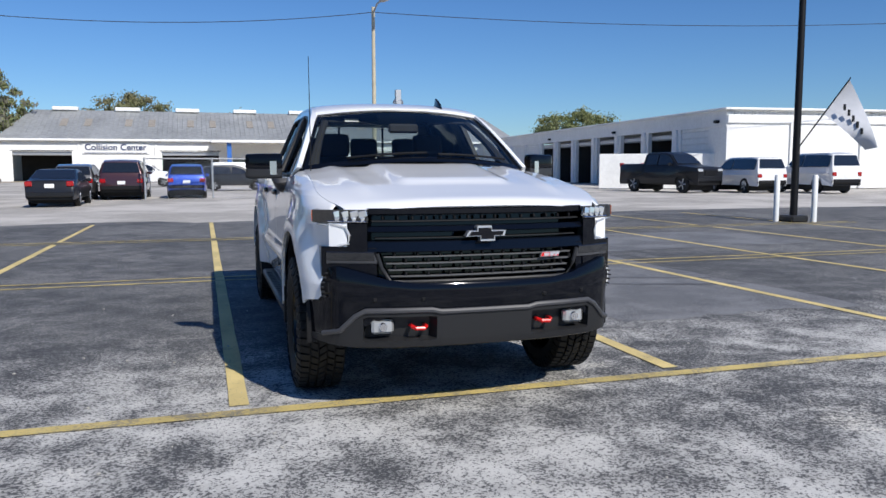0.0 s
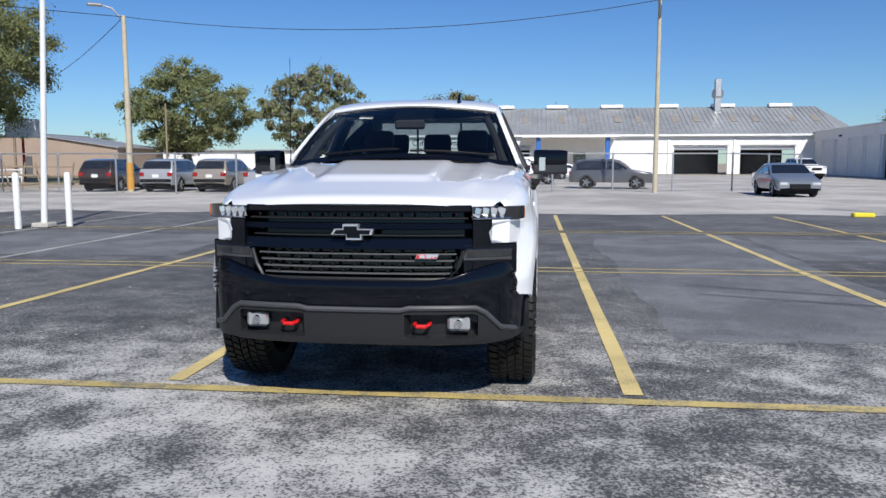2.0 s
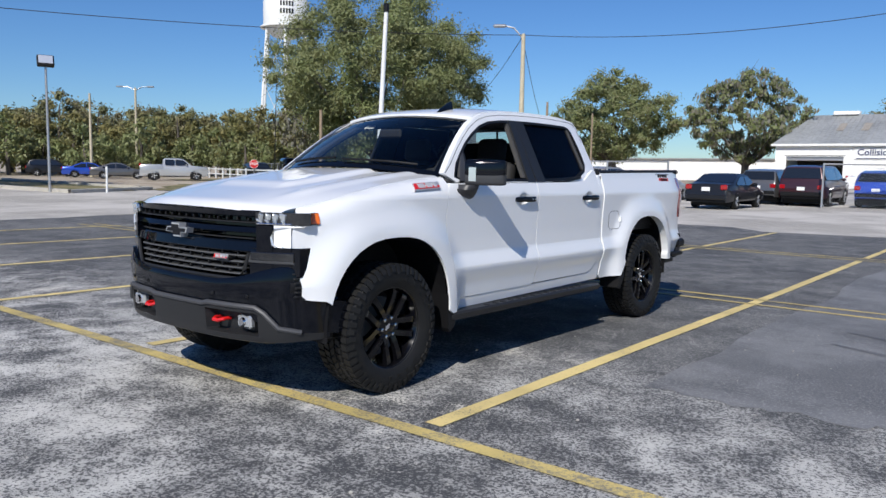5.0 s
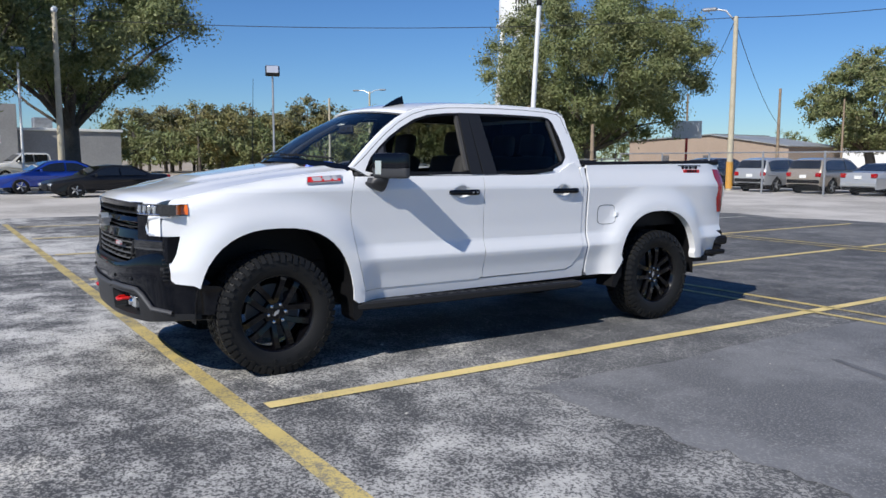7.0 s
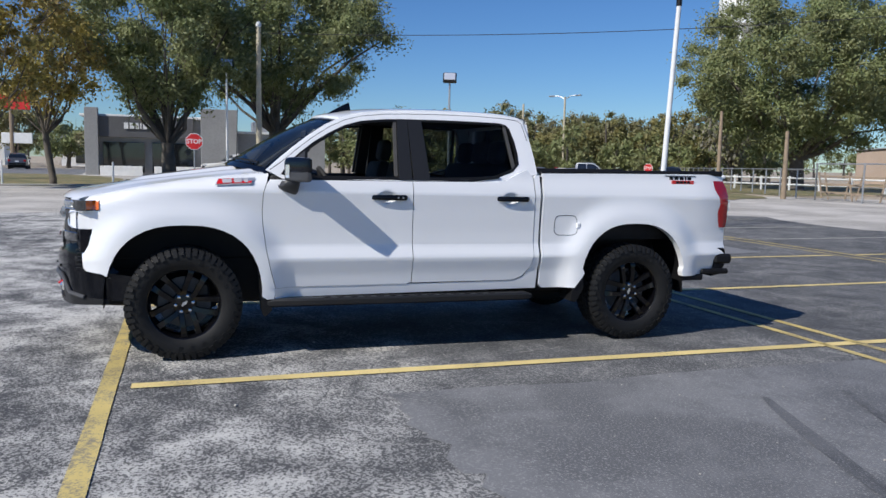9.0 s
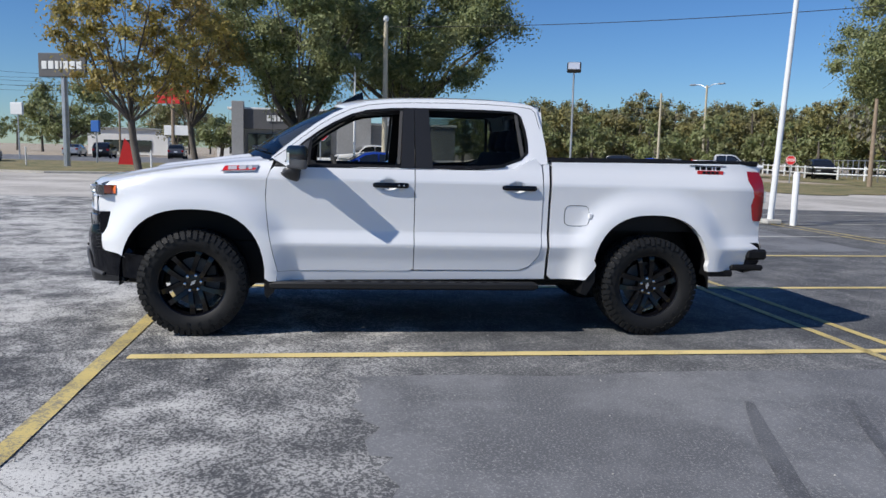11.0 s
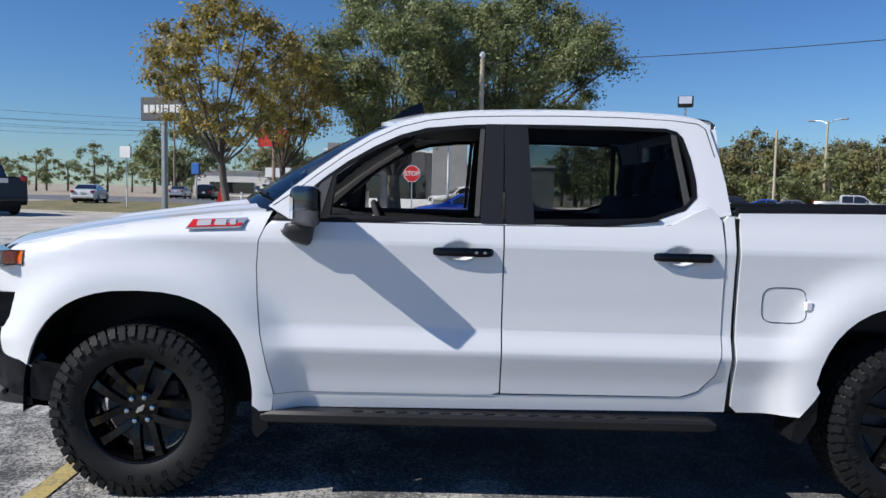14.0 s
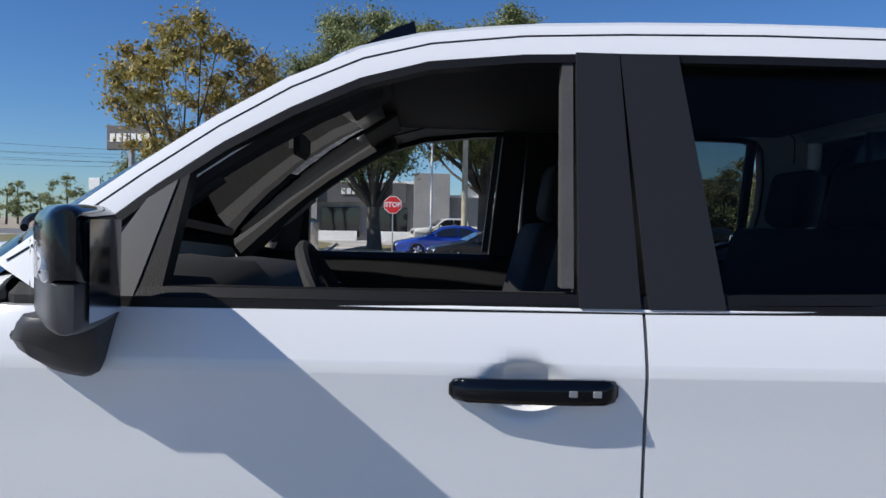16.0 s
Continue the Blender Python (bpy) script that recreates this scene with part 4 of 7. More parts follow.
def band(name, x0, x1, z0, z1, off, thick, material, parent=None, label="", n=16, slope=0.0, bev=0.006):
    """A bar across the front that follows its curve; slope leans the top back."""
    bm = bmesh.new()
    rows = []
    for i in range(n + 1):
        x = x0 + (x1 - x0) * i / n
        y = yf(x, off)
        rows.append([Vector((x, y + thick, z0)), Vector((x, y + bev, z0)), Vector((x, y, z0 + bev)), Vector((x, y + slope, z1 - bev)), Vector((x, y + slope + bev, z1)), Vector((x, y + slope + thick, z1))])
    vs = grid(bm, rows, closed=True)
    bm.faces.new(vs[0])
    bm.faces.new(vs[-1][::-1])
    return part(name, bm, material, parent or TRUCK, label, smooth=True, sharp=30)


# dark backing and grille surround
grille = band("grille", -0.80, 0.80, 0.72, 1.180, -0.10, 0.05, GLOSS_BLACK, label="gloss black grille", slope=0.03)
band("grille_bar", -0.64, 0.64, 1.140, 1.178, -0.018, 0.06, GLOSS_BLACK, grille, n=20)
band("grille_bar", -0.62, 0.62, 1.100, 1.110, -0.022, 0.05, GREY_TRIM, grille)
for z in (1.124,):
    for i in range(-7, 8):
        part("grille_stud", boxes(((i * 0.08, yf(i * 0.08, -0.045), z), (0.012, 0.03, 0.02), 0.003)), MATTE_BLACK, grille)
band("grille_bar", -0.66, 0.66, 1.045, 1.078, -0.005, 0.07, GLOSS_BLACK, grille, n=20, slope=0.012)
band("grille_bar", -0.60, 0.60, 1.008, 1.016, -0.03, 0.05, GREY_TRIM, grille)
band("grille_bar", -0.68, 0.68, 0.935, 0.998, 0.0, 0.07, GLOSS_BLACK, grille, n=20, slope=0.012)
# thin slats; the highlights on their edges are painted in as lighter grey
for k, z in enumerate((0.905, 0.868, 0.832, 0.797)):
    w = 0.56 - 0.012 * k
    band("grille_slat", -w, w, z, z + 0.009, -0.010, 0.05, SATIN, grille, bev=0.003)
for k, z in enumerate((0.920, 0.884, 0.848, 0.812)):
    for i in range(-4, 5):
        x = i * 0.125 + (0.06 if k % 2 else 0)
        part("grille_stud", boxes(((x, yf(x, -0.03), z), (0.014, 0.03, 0.026), 0.004)), MATTE_BLACK, grille)
bm = bmesh.new()
tube(bm, [(x, yf(x, 0.002), z) for x, z in ([(-0.60, 0.93), (-0.575, 0.85), (-0.53, 0.775)] + [(-0.53 + 1.06 * i / 12, 0.772) for i in range(1, 12)] + [(0.53, 0.775), (0.575, 0.85), (0.60, 0.93)])], 0.012, 8)
part("grille_frame", bm, GREY_TRIM, grille, smooth=True)


# crossed badge: plain shape in its colours
def cross_badge(cx, cz, w, h, y, parent, m_face, m_edge):
    k = [(-0.5, -0.18), (-0.14, -0.18), (-0.14, -0.5), (0.22, -0.5), (0.22, -0.18), (0.46, -0.18), (0.5, 0.18), (0.14, 0.18), (0.14, 0.5), (-0.22, 0.5), (-0.22, 0.18), (-0.42, 0.18)]
    a = prism(bmesh.new(), [(cx + u * w, cz + v * h) for u, v in k], lambda u, v, d: Vector((u, y + d, v)), 0.05)
    b = part("badge", a, m_edge, parent, "bright edged dark emblem")
    a = prism(bmesh.new(), [(cx + u * w * 0.88, cz + v * h * 0.74) for u, v in k], lambda u, v, d: Vector((u, y - 0.004 + d, v)), 0.03)
    part("badge_face", a, m_face, b)


cross_badge(0.0, 1.035, 0.235, 0.085, -0.925, grille, GLOSS_BLACK, BORDER)

# headlamps
for s in (1, -1):
    def corner(z, x0, lift, y_end):
        """Plan points from the front round the corner to the side."""
        pts = [(x, yf(x, lift)) for x in [x0 + (0.86 - x0) * i / 6 for i in range(7)]]
        if y_end < -0.65:
            return pts[:-1] + [(0.845, yf(0.845, lift)), (side_x(-0.714, z) + lift * 0.5, -0.714)]
        pts += [(0.898 + lift * 0.7, -0.676 - lift * 0.7), (0.920 + lift, -0.640)]
        for y in (-0.60, -0.56, -0.52):
            if y <= y_end:
                pts.append((side_x(y, z) + lift, y))
        return pts
    def wrap(name, x0, zs, lift, y_end, material, parent, label="", first=0, tuck=0.05):
        bm = bmesh.new()
        cols = [corner(z, x0, lift, y_end)[first:] for z in zs]
        rows = []
        for k in range(len(cols[0])):
            col = [Vector((s * c[k][0], c[k][1], z)) for c, z in zip(cols, zs)]
            n = Vector((-s * 0.6, 1.0, 0)) * tuck
            rows.append([col[0] + n] + col + [col[-1] + n])
        grid(bm, rows)
        return part(name, bm, material, parent, label, smooth=True, sharp=45)
    hl = wrap("headlight", 0.645, (1.172, 1.15, 1.122, 1.100), 0.004, -0.56, LAMP_DARK, TRUCK, "slim headlight with clear projector lenses")
    for k in range(4):
        x = s * (0.670 + 0.043 * k)
        cell = part("projector", boxes(((x, yf(x, 0.008) + 0.010, 1.148), (0.047, 0.022, 0.036), 0.004, Matrix.Rotation(radians(14 * s), 4, "Y") @ Matrix.Rotation(radians(-18 + 9 * k), 4, "Z"))), LAMP_CELL, hl)
        part("lower_facet", boxes(((x - s * 0.006, yf(x, 0.007) + 0.010, 1.120), (0.044, 0.020, 0.024), 0.003, Matrix.Rotation(radians(14 * s), 4, "Y") @ Matrix.Rotation(radians(16 - 8 * k), 4, "Z") @ Matrix.Rotation(radians(18), 4, "X"))), LAMP_CELL, cell)
    bm = bmesh.new()
    tube(bm, [(s * xx, yf(xx, 0.007), 1.106 + 0.004 * (xx - 0.65)) for xx in (0.655, 0.72, 0.79, 0.85)], 0.0045, 6)
    part("chrome_strip", bm, CHROME, hl, smooth=True)
    wrap("marker_lamp", 0.645, (1.168, 1.14, 1.108), 0.008, -0.535, AMBER, hl, "amber side marker lens", first=8, tuck=0.01)
    wrap("fender_front", 0.752, (1.098, 1.085, 1.03, 0.985, 0.970), 0.002, -0.70, WHITE, TRUCK)
    wrap("corner_trim", 0.70, (0.968, 0.90, 0.80, 0.70, 0.62), 0.001, -0.70, GLOSS_BLACK, TRUCK, "gloss black corner trim")
    # running light bracket, and the black cheek
    bm = bmesh.new()
    tube(bm, [(s * x, yf(x, 0.0) + dy, z) for x, dy, z in ((0.90, 0.02, 1.094), (0.82, 0.0, 1.088), (0.760, -0.006, 1.078), (0.742, -0.008, 1.03), (0.748, -0.006, 0.985), (0.80, 0.0, 0.972))], 0.0075, 6)
    part("running_light", bm, LENS, hl, "clear running light strip", smooth=True)
    band("front_cheek", s * 0.65, s * 0.745, 0.72, 1.10, 0.004, 0.08, GLOSS_BLACK, n=4)
    band("lower_lamp", s * 0.60, s * 0.86, 0.872, 0.926, 0.006, 0.06, LAMP_GREY, n=6)
    band("corner_panel", s * 0.60, s * 0.885, 0.80, 0.968, -0.004, 0.10, GLOSS_BLACK, n=8)
    band("corner_lamp", s * 0.615, s * 0.86, 0.888, 0.942, 0.008, 0.04, LAMP_DARK, n=8, label="smoked corner lamp")


# bumper
def bump_y(x, z):
    k = lerp([(0.36, -0.05), (0.42, -0.01), (0.48, 0.0), (0.62, 0.01), (0.68, 0.022), (0.76, 0.024), (0.90, 0.016)], z)
    return -0.90 - k + 0.20 * (abs(x) / 0.90) ** 3.0 + max(0.0, abs(x) - 0.80) ** 2 * 9.0


bm = bmesh.new()
rows = []
N = 40
for i in range(-N, N + 1):
    x = 0.935 * math.sin(i / N * math.pi / 2)
    t = abs(x)
    ztop = lerp([(0, 0.765), (0.40, 0.768), (0.55, 0.790), (0.70, 0.835), (0.80, 0.860), (0.845, 0.858), (0.89, 0.80), (0.915, 0.72), (0.935, 0.665)], t)
    zbot = lerp([(0, 0.60), (0.50, 0.60), (0.70, 0.52), (0.80, 0.46), (0.96, 0.46)], t)
    row = [Vector((x, bump_y(x, ztop) + 0.10, ztop - 0.005)), Vector((x, bump_y(x, ztop) + 0.012, ztop))]
    for j in range(1, 9):
        z = ztop + (zbot - ztop) * j / 8
        row.append(Vector((x, bump_y(x, z), z)))
    row.append(Vector((x, bump_y(x, zbot) + 0.06, zbot - 0.006)))
    rows.append(row)
for sgn in (-1, 1):
    base = rows[0] if sgn < 0 else rows[-1]
    ext = []
    for dy, dx in ((0.05, 0.004), (0.12, 0.006), (0.19, 0.004)):
        ext.append([Vector((p.x + sgn * dx, max(p.y, base[3].y) + dy if k not in (0, 10) else base[3].y + dy, min(p.z, lerp([(0, 0.66), (0.05, 0.65), (0.12, 0.64), (0.2, 0.625)], dy)))) for k, p in enumerate(base)])
    rows = ext[::-1] + rows if sgn < 0 else rows + ext
grid(bm, rows)
bumper = part("front_bumper", bm, GLOSS_BLACK, TRUCK, "gloss black front bumper", smooth=True, sharp=40)
# skid plate
bm = bmesh.new()
rows = []
for i in range(-N, N + 1):
    x = 0.94 * i / N
    t = abs(x)
    ztop = lerp([(0, 0.612), (0.26, 0.612), (0.30, 0.618), (0.66, 0.618), (0.72, 0.585), (0.80, 0.50), (0.85, 0.475), (0.94, 0.465)], t)
    zbot = lerp([(0, 0.405), (0.7, 0.405), (0.94, 0.43)], t)
    pocket = 1.0 if 0.29 < t < 0.66 else 0.0
    row = []
    for j, u in enumerate((0.0, 0.04, 0.16, 0.22, 0.5, 0.74, 0.80, 0.96, 1.0)):
        z = ztop + (zbot - ztop) * u
        y = bump_y(x, z) - 0.012 + (0.012 if u in (0.0, 1.0) else 0)
        if pocket and 0.2 < u < 0.78:
            y += 0.075
        row.append(Vector((x, y, z)))
    row.append(Vector((x, bump_y(x, zbot) + 0.25, zbot - 0.015)))
    rows.append(row)
grid(bm, rows)
skid = part("skid_plate", bm, GREY_TRIM, bumper, "charcoal lower bumper with recessed pockets", smooth=True, sharp=30)
part("skid_trim", tubed([(x, bump_y(x, z) - 0.014, z) for x, z in [(-0.88, 0.478), (-0.80, 0.505), (-0.72, 0.590), (-0.67, 0.618), (-0.50, 0.620), (-0.31, 0.620), (-0.26, 0.608), (0, 0.608), (0.26, 0.608), (0.31, 0.620), (0.50, 0.620), (0.67, 0.618), (0.72, 0.590), (0.80, 0.505), (0.88, 0.478)]], 0.016, 8), SAIL_GREY, bumper, "satin grey bumper trim", smooth=True)
for s in (1, -1):
    x = s * 0.575
    fog = part("fog_lamp", boxes(((x, bump_y(x, 0.53) + 0.025, 0.527), (0.125, 0.05, 0.082), 0.014)), FOG_LENS, bumper, "clear rectangular fog lamp")
    bm = bmesh.new()
    lathe(bm, [(-0.012, 0.0), (-0.012, 0.022), (0.01, 0.028)], 14, "x")
    bmesh.ops.transform(bm, matrix=Matrix.Translation((x, bump_y(x, 0.53) - 0.004, 0.527)) @ Matrix.Rotation(math.pi / 2, 4, "Z"), verts=bm.verts[:])
    part("fog_reflector", bm, CHROME, fog, smooth=True)
    x = s * 0.375
    y = bump_y(x, 0.52)
    part("tow_hook", tubed([(x - 0.040, y + 0.07, 0.524), (x - 0.039, y + 0.010, 0.524), (x - 0.024, y - 0.010, 0.517), (x + 0.024, y - 0.010, 0.517), (x + 0.039, y + 0.010, 0.524), (x + 0.040, y + 0.07, 0.524)], 0.012, 8), RED, bumper, "bright red tow hook", smooth=True)
    for xx in (0.36, 0.62):
        part("parking_sensor", boxes(((s * xx, bump_y(xx, 0.68) - 0.002, 0.68), (0.022, 0.01, 0.022), 0.004)), MATTE_BLACK, bumper)
    # ribbed side vent in the bumper's corner
    vent = skin("side_vent", [(-0.728, 0.915), (-0.69, 0.855), (-0.676, 0.835), (-0.665, 0.69), (-0.645, 0.662), (-0.73, 0.662)], lambda y, z: side_x(y, z) - 0.004, s, MATTE_BLACK, parent=bumper)
    for k in range(6):
        z = 0.69 + 0.026 * k
        part("vent_rib", boxes(((s * (side_x(-0.695, z) + 0.001), -0.696, z), (0.016, 0.045, 0.010), 0.003)), GREY_TRIM, vent)


# badges
MZ = Matrix(((0, 0, 1, 0), (1, 0, 0, 0), (0, 1, 0, 0), (0, 0, 0, 1)))
MF = Matrix(((1, 0, 0, 0), (0, 0, -1, 0), (0, 1, 0, 0), (0, 0, 0, 1)))


def off_road_badge(m, w, parent):
    h = w * 0.21
    plate = part("trim_badge", prism(bmesh.new(), [(-w / 2, -h / 2), (w / 2 - h * 0.45, -h / 2), (w / 2, h / 2), (-w / 2 + h * 0.45, h / 2)], lambda u, v, d: Vector((u, v, d)), 0.006), BORDER, parent, "red and chrome trim badge")
    plate.matrix_basis = m
    part("badge_red", prism(bmesh.new(), [(-w * 0.47, -h * 0.40), (w * 0.40, -h * 0.40), (w * 0.42, -h * 0.1), (-w * 0.08, -h * 0.05), (-w * 0.02, h * 0.40), (-w * 0.40, h * 0.40)], lambda u, v, d: Vector((u, v, d)), 0.009), RED, plate)
    name_bars("badge_bars", (0.52, 0.42, 0.22), h * 1.0, BADGE_SILVER, plate, Matrix.Translation((0.0, 0, 0.0085)), 0.003, xs=2.1)
    return plate


yb, zb = 0.375, 1.325
tilt = math.atan2(side_x(yb, zb + 0.03) - side_x(yb, zb - 0.03), 0.06)
off_road_badge(Matrix.Translation((side_x(yb, zb) + 0.006, yb, zb)) @ Matrix.Rotation(radians(3), 4, "X") @ Matrix.Rotation(tilt, 4, "Y") @ MZ, 0.29, TRUCK)
off_road_badge(Matrix.Translation((-side_x(yb, zb) - 0.006, yb, zb)) @ Matrix.Rotation(math.pi, 4, "Z") @ MZ, 0.29, TRUCK)
off_road_badge(Matrix.Translation((0.405, yf(0.405, 0.012), 0.902)) @ Matrix.Rotation(radians(6), 4, "Z") @ MF, 0.13, grille)
name_bars("decal_bars", (0.42, 0.45, 0.45, 0.18, 0.40), 0.052, MATTE_BLACK, TRUCK, Matrix.Translation((side_x(4.40, 1.425) + 0.002, 4.225, 1.418)) @ MZ, 0.003, "black decal bars", xs=1.75)
part("decal_line", boxes(((side_x(4.4, 1.42) + 0.001, 4.225, 1.440), (0.004, 0.32, 0.006), 0.0)), MATTE_BLACK, TRUCK)
part("decal_plate", boxes(((side_x(4.4, 1.38) + 0.001, 4.245, 1.388), (0.005, 0.23, 0.03), 0.0)), RED, TRUCK, "red decal plate")
name_bars("decal_bars", (0.45, 0.48, 0.42, 0.42), 0.034, MATTE_BLACK, TRUCK, Matrix.Translation((side_x(4.4, 1.38) + 0.0045, 4.245, 1.388)) @ MZ, 0.002, xs=1.9)
# fuel flap
bm = bmesh.new()
pts = []
for i in range(24):
    t = 2 * math.pi * i / 24
    c, q = math.cos(t), math.sin(t)
    pts.append((3.09 + 0.105 * math.copysign(abs(c) ** 0.5, c), 1.005 + 0.085 * math.copysign(abs(q) ** 0.5, q)))
tube(bm, [(side_x(y, z) + 0.0005, y, z) for y, z in pts + pts[:1]], 0.0022, 5)
ff = part("fuel_flap", bm, GREY_TRIM, TRUCK, "rounded fuel flap outline")
part("fuel_latch", boxes(((side_x(3.2, 1.0) + 0.004, 3.205, 1.005), (0.02, 0.035, 0.045), 0.006)), WHITE, ff)

# bed, tailgate, rear bumper, tail lamps
part("bed_floor", boxes(((0, 3.78, 0.90), (1.66, 1.82, 0.05), 0.0), ((0.84, 3.78, 1.16), (0.04, 1.82, 0.50), 0.0), ((-0.84, 3.78, 1.16), (0.04, 1.82, 0.50), 0.0), ((0, 2.885, 1.16), (1.72, 0.04, 0.50), 0.01)), MATTE_BLACK, TRUCK, "black bed liner")
tg = part("tailgate", boxes(((0, 4.715, 1.14), (1.66, 0.06, 0.60), 0.02, None, 2), ((0, 4.735, 1.44), (1.64, 0.09, 0.035), 0.012)), WHITE, TRUCK)
part("tailgate_handle", boxes(((0, 4.752, 1.30), (0.22, 0.02, 0.06), 0.008)), MATTE_BLACK, tg)
for s in (1, -1):
    bm = bmesh.new()
    rows = []
    for z, y0, y1 in ((1.405, 4.585, 4.71), (1.33, 4.59, 4.735), (1.27, 4.63, 4.745), (1.20, 4.655, 4.748), (1.12, 4.63, 4.75), (1.04, 4.645, 4.75), (0.985, 4.66, 4.74)):
        x = side_x(4.66, z)
        rows.append([Vector((s * (side_x(y0, z) + 0.002), y0, z)), Vector((s * (x + 0.008), y0 * 0.5 + y1 * 0.5, z)), Vector((s * (side_x(4.735, z) + 0.004), y1, z)), Vector((s * (x - 0.13), y1 + 0.03, z))])
    grid(bm, rows)
    tl = part("tail_lamp", bm, RED_LENS, TRUCK, "red tail lamp", smooth=True, sharp=50)
    part("reverse_lamp", boxes(((s * (side_x(4.7, 1.2) - 0.04), 4.762, 1.19), (0.07, 0.02, 0.10), 0.004)), LENS, tl)
bm = bmesh.new()
rows = []
for i in range(-12, 13):
    x = 0.93 * i / 12
    e = max(0.0, abs(x) - 0.72) / 0.21
    y = 4.83 - 0.10 * e ** 2
    rows.append([Vector((x, 4.62, 0.80)), Vector((x, y - 0.02, 0.80)), Vector((x, y, 0.77)), Vector((x, y, 0.64)), Vector((x, y - 0.04, 0.56)), Vector((x, 4.60, 0.54))])
vs = grid(bm, rows, closed=True)
bm.faces.new(vs[0])
bm.faces.new(vs[-1][::-1])
rb = part("rear_bumper", bm, GLOSS_BLACK, TRUCK, "black rear bumper with corner steps", smooth=True, sharp=35)
for s in (1, -1):
    part("bumper_step", boxes(((s * 0.93, 4.70, 0.70), (0.06, 0.19, 0.09), 0.02), ((s * 0.93, 4.62, 0.585), (0.05, 0.30, 0.05), 0.015)), MATTE_BLACK, rb)
    part("bed_corner_valance", boxes(((s * 0.93, 4.38, 0.535), (0.06, 0.22, 0.055), 0.01)), MATTE_BLACK, TRUCK)

# underbody, wheel wells, running boards
part("chassis", boxes(((0, 2.2, 0.50), (1.56, 3.2, 0.16), 0.02), ((0, -0.25, 0.55), (1.1, 0.9, 0.2), 0.02), ((0, 4.2, 0.55), (1.1, 0.9, 0.12), 0.02), ((0.42, 1.9, 0.40), (0.10, 5.0, 0.12), 0.01), ((-0.42, 1.9, 0.40), (0.10, 5.0, 0.12), 0.01), ((0, REAR, HUB_Z), (1.5, 0.10, 0.10), 0.02), ((0, 0.0, HUB_Z), (1.5, 0.09, 0.09), 0.02)), MATTE_BLACK, TRUCK, "dark underbody and axles")
part("engine_bay", boxes(((0, 0.0, 0.90), (1.10, 1.3, 0.40), 0.02)), MATTE_BLACK, TRUCK)
for s in (1, -1):
    for yc, a, h in ((0.02, 0.56, 0.60), (REAR, 0.53, 0.62)):
        bm = bmesh.new()
        o = arch(yc, a, h, yc - a, yc + a, 0.40, 0.40)
        vs = grid(bm, [[Vector((s * x, y, z)) for y, z in o] for x in (0.955, 0.54)])
        bm.faces.new(vs[1])
        part("wheel_well", bm, MATTE_BLACK, TRUCK, "black wheel well liner")
    bm = bmesh.new()
    rows = [[Vector((s * x, y, z)) for x, z in ((0.84, 0.425), (0.90, 0.445), (0.985, 0.445), (0.998, 0.430), (0.995, 0.395), (0.97, 0.38), (0.84, 0.385))] for y in (0.60, 0.63, 1.2, 1.8, 2.4, 2.74, 2.78)]
    for k, r in enumerate(rows):
        if k in (0, 6):
            for p in r:
                p.z = 0.41 + (p.z - 0.41) * 0.6
                p.x -= s * 0.012
    vs = grid(bm, rows, closed=True)
    bm.faces.new(vs[0])
    bm.faces.new(vs[-1][::-1])
    rbd = part("running_board", bm, GREY_TRIM, TRUCK, "charcoal running board with slotted step", smooth=True, sharp=30)
    for k in range(14):
        y = 1.06 + 0.105 * k
        part("step_slot", boxes(((s * 0.955, y, 0.4465), (0.045, 0.05, 0.006), 0.002, Matrix.Rotation(radians(24 * s), 4, "Z"))), MATTE_BLACK, rbd)
    for yc, dy in ((0.585, 0.0), (3.20, 0.0)):
        bm = prism(bmesh.new(), [(yc - 0.03, 0.58), (yc + 0.045, 0.54), (yc + 0.055, 0.36), (yc - 0.0, 0.31), (yc - 0.02, 0.34)] if yc < 1 else [(yc + 0.06, 0.60), (yc - 0.03, 0.50), (yc - 0.06, 0.36), (yc - 0.01, 0.345), (yc + 0.06, 0.46)], lambda u, v, d: Vector((s * (0.985 - d), u, v)), 0.20)
        part("mud_flap", bm, MATTE_BLACK, TRUCK, "black mud flap")

# interior
part("cabin_floor", boxes(((0, 1.75, 0.62), (1.76, 2.1, 0.08), 0.0), ((0, 0.62, 0.95), (1.66, 0.06, 0.7), 0.0)), INTERIOR, TRUCK)
for s in (1, -1):
    part("door_card", boxes(((s * 0.86, 1.18, 1.02), (0.06, 1.10, 0.72), 0.02), ((s * 0.82, 1.15, 1.16), (0.08, 0.7, 0.06), 0.02)), INTERIOR, TRUCK)
    part("door_card", boxes(((s * 0.86, 2.27, 1.02), (0.06, 1.0, 0.72), 0.02)), INTERIOR, TRUCK)
    part("inner_handle", boxes(((s * 0.81, 0.98, 1.25), (0.02, 0.13, 0.03), 0.008)), CHROME, TRUCK)
bm = bmesh.new()
grid(bm, [[Vector((x, y, z + (0.03 if x > 0.15 else 0) - 0.03 * (abs(x) / 0.8) ** 4)) for y, z in ((0.55, 1.36), (0.75, 1.375), (0.92, 1.36), (0.99, 1.28), (0.98, 1.1), (0.90, 0.9))] for x in [0.82 * k / 8 for k in range(-8, 9)]])
part("dashboard", bm, INTERIOR, TRUCK, "black dashboard", smooth=True, sharp=50)
part("centre_console", boxes(((0, 1.35, 0.90), (0.34, 0.7, 0.36), 0.04)), INTERIOR, TRUCK)
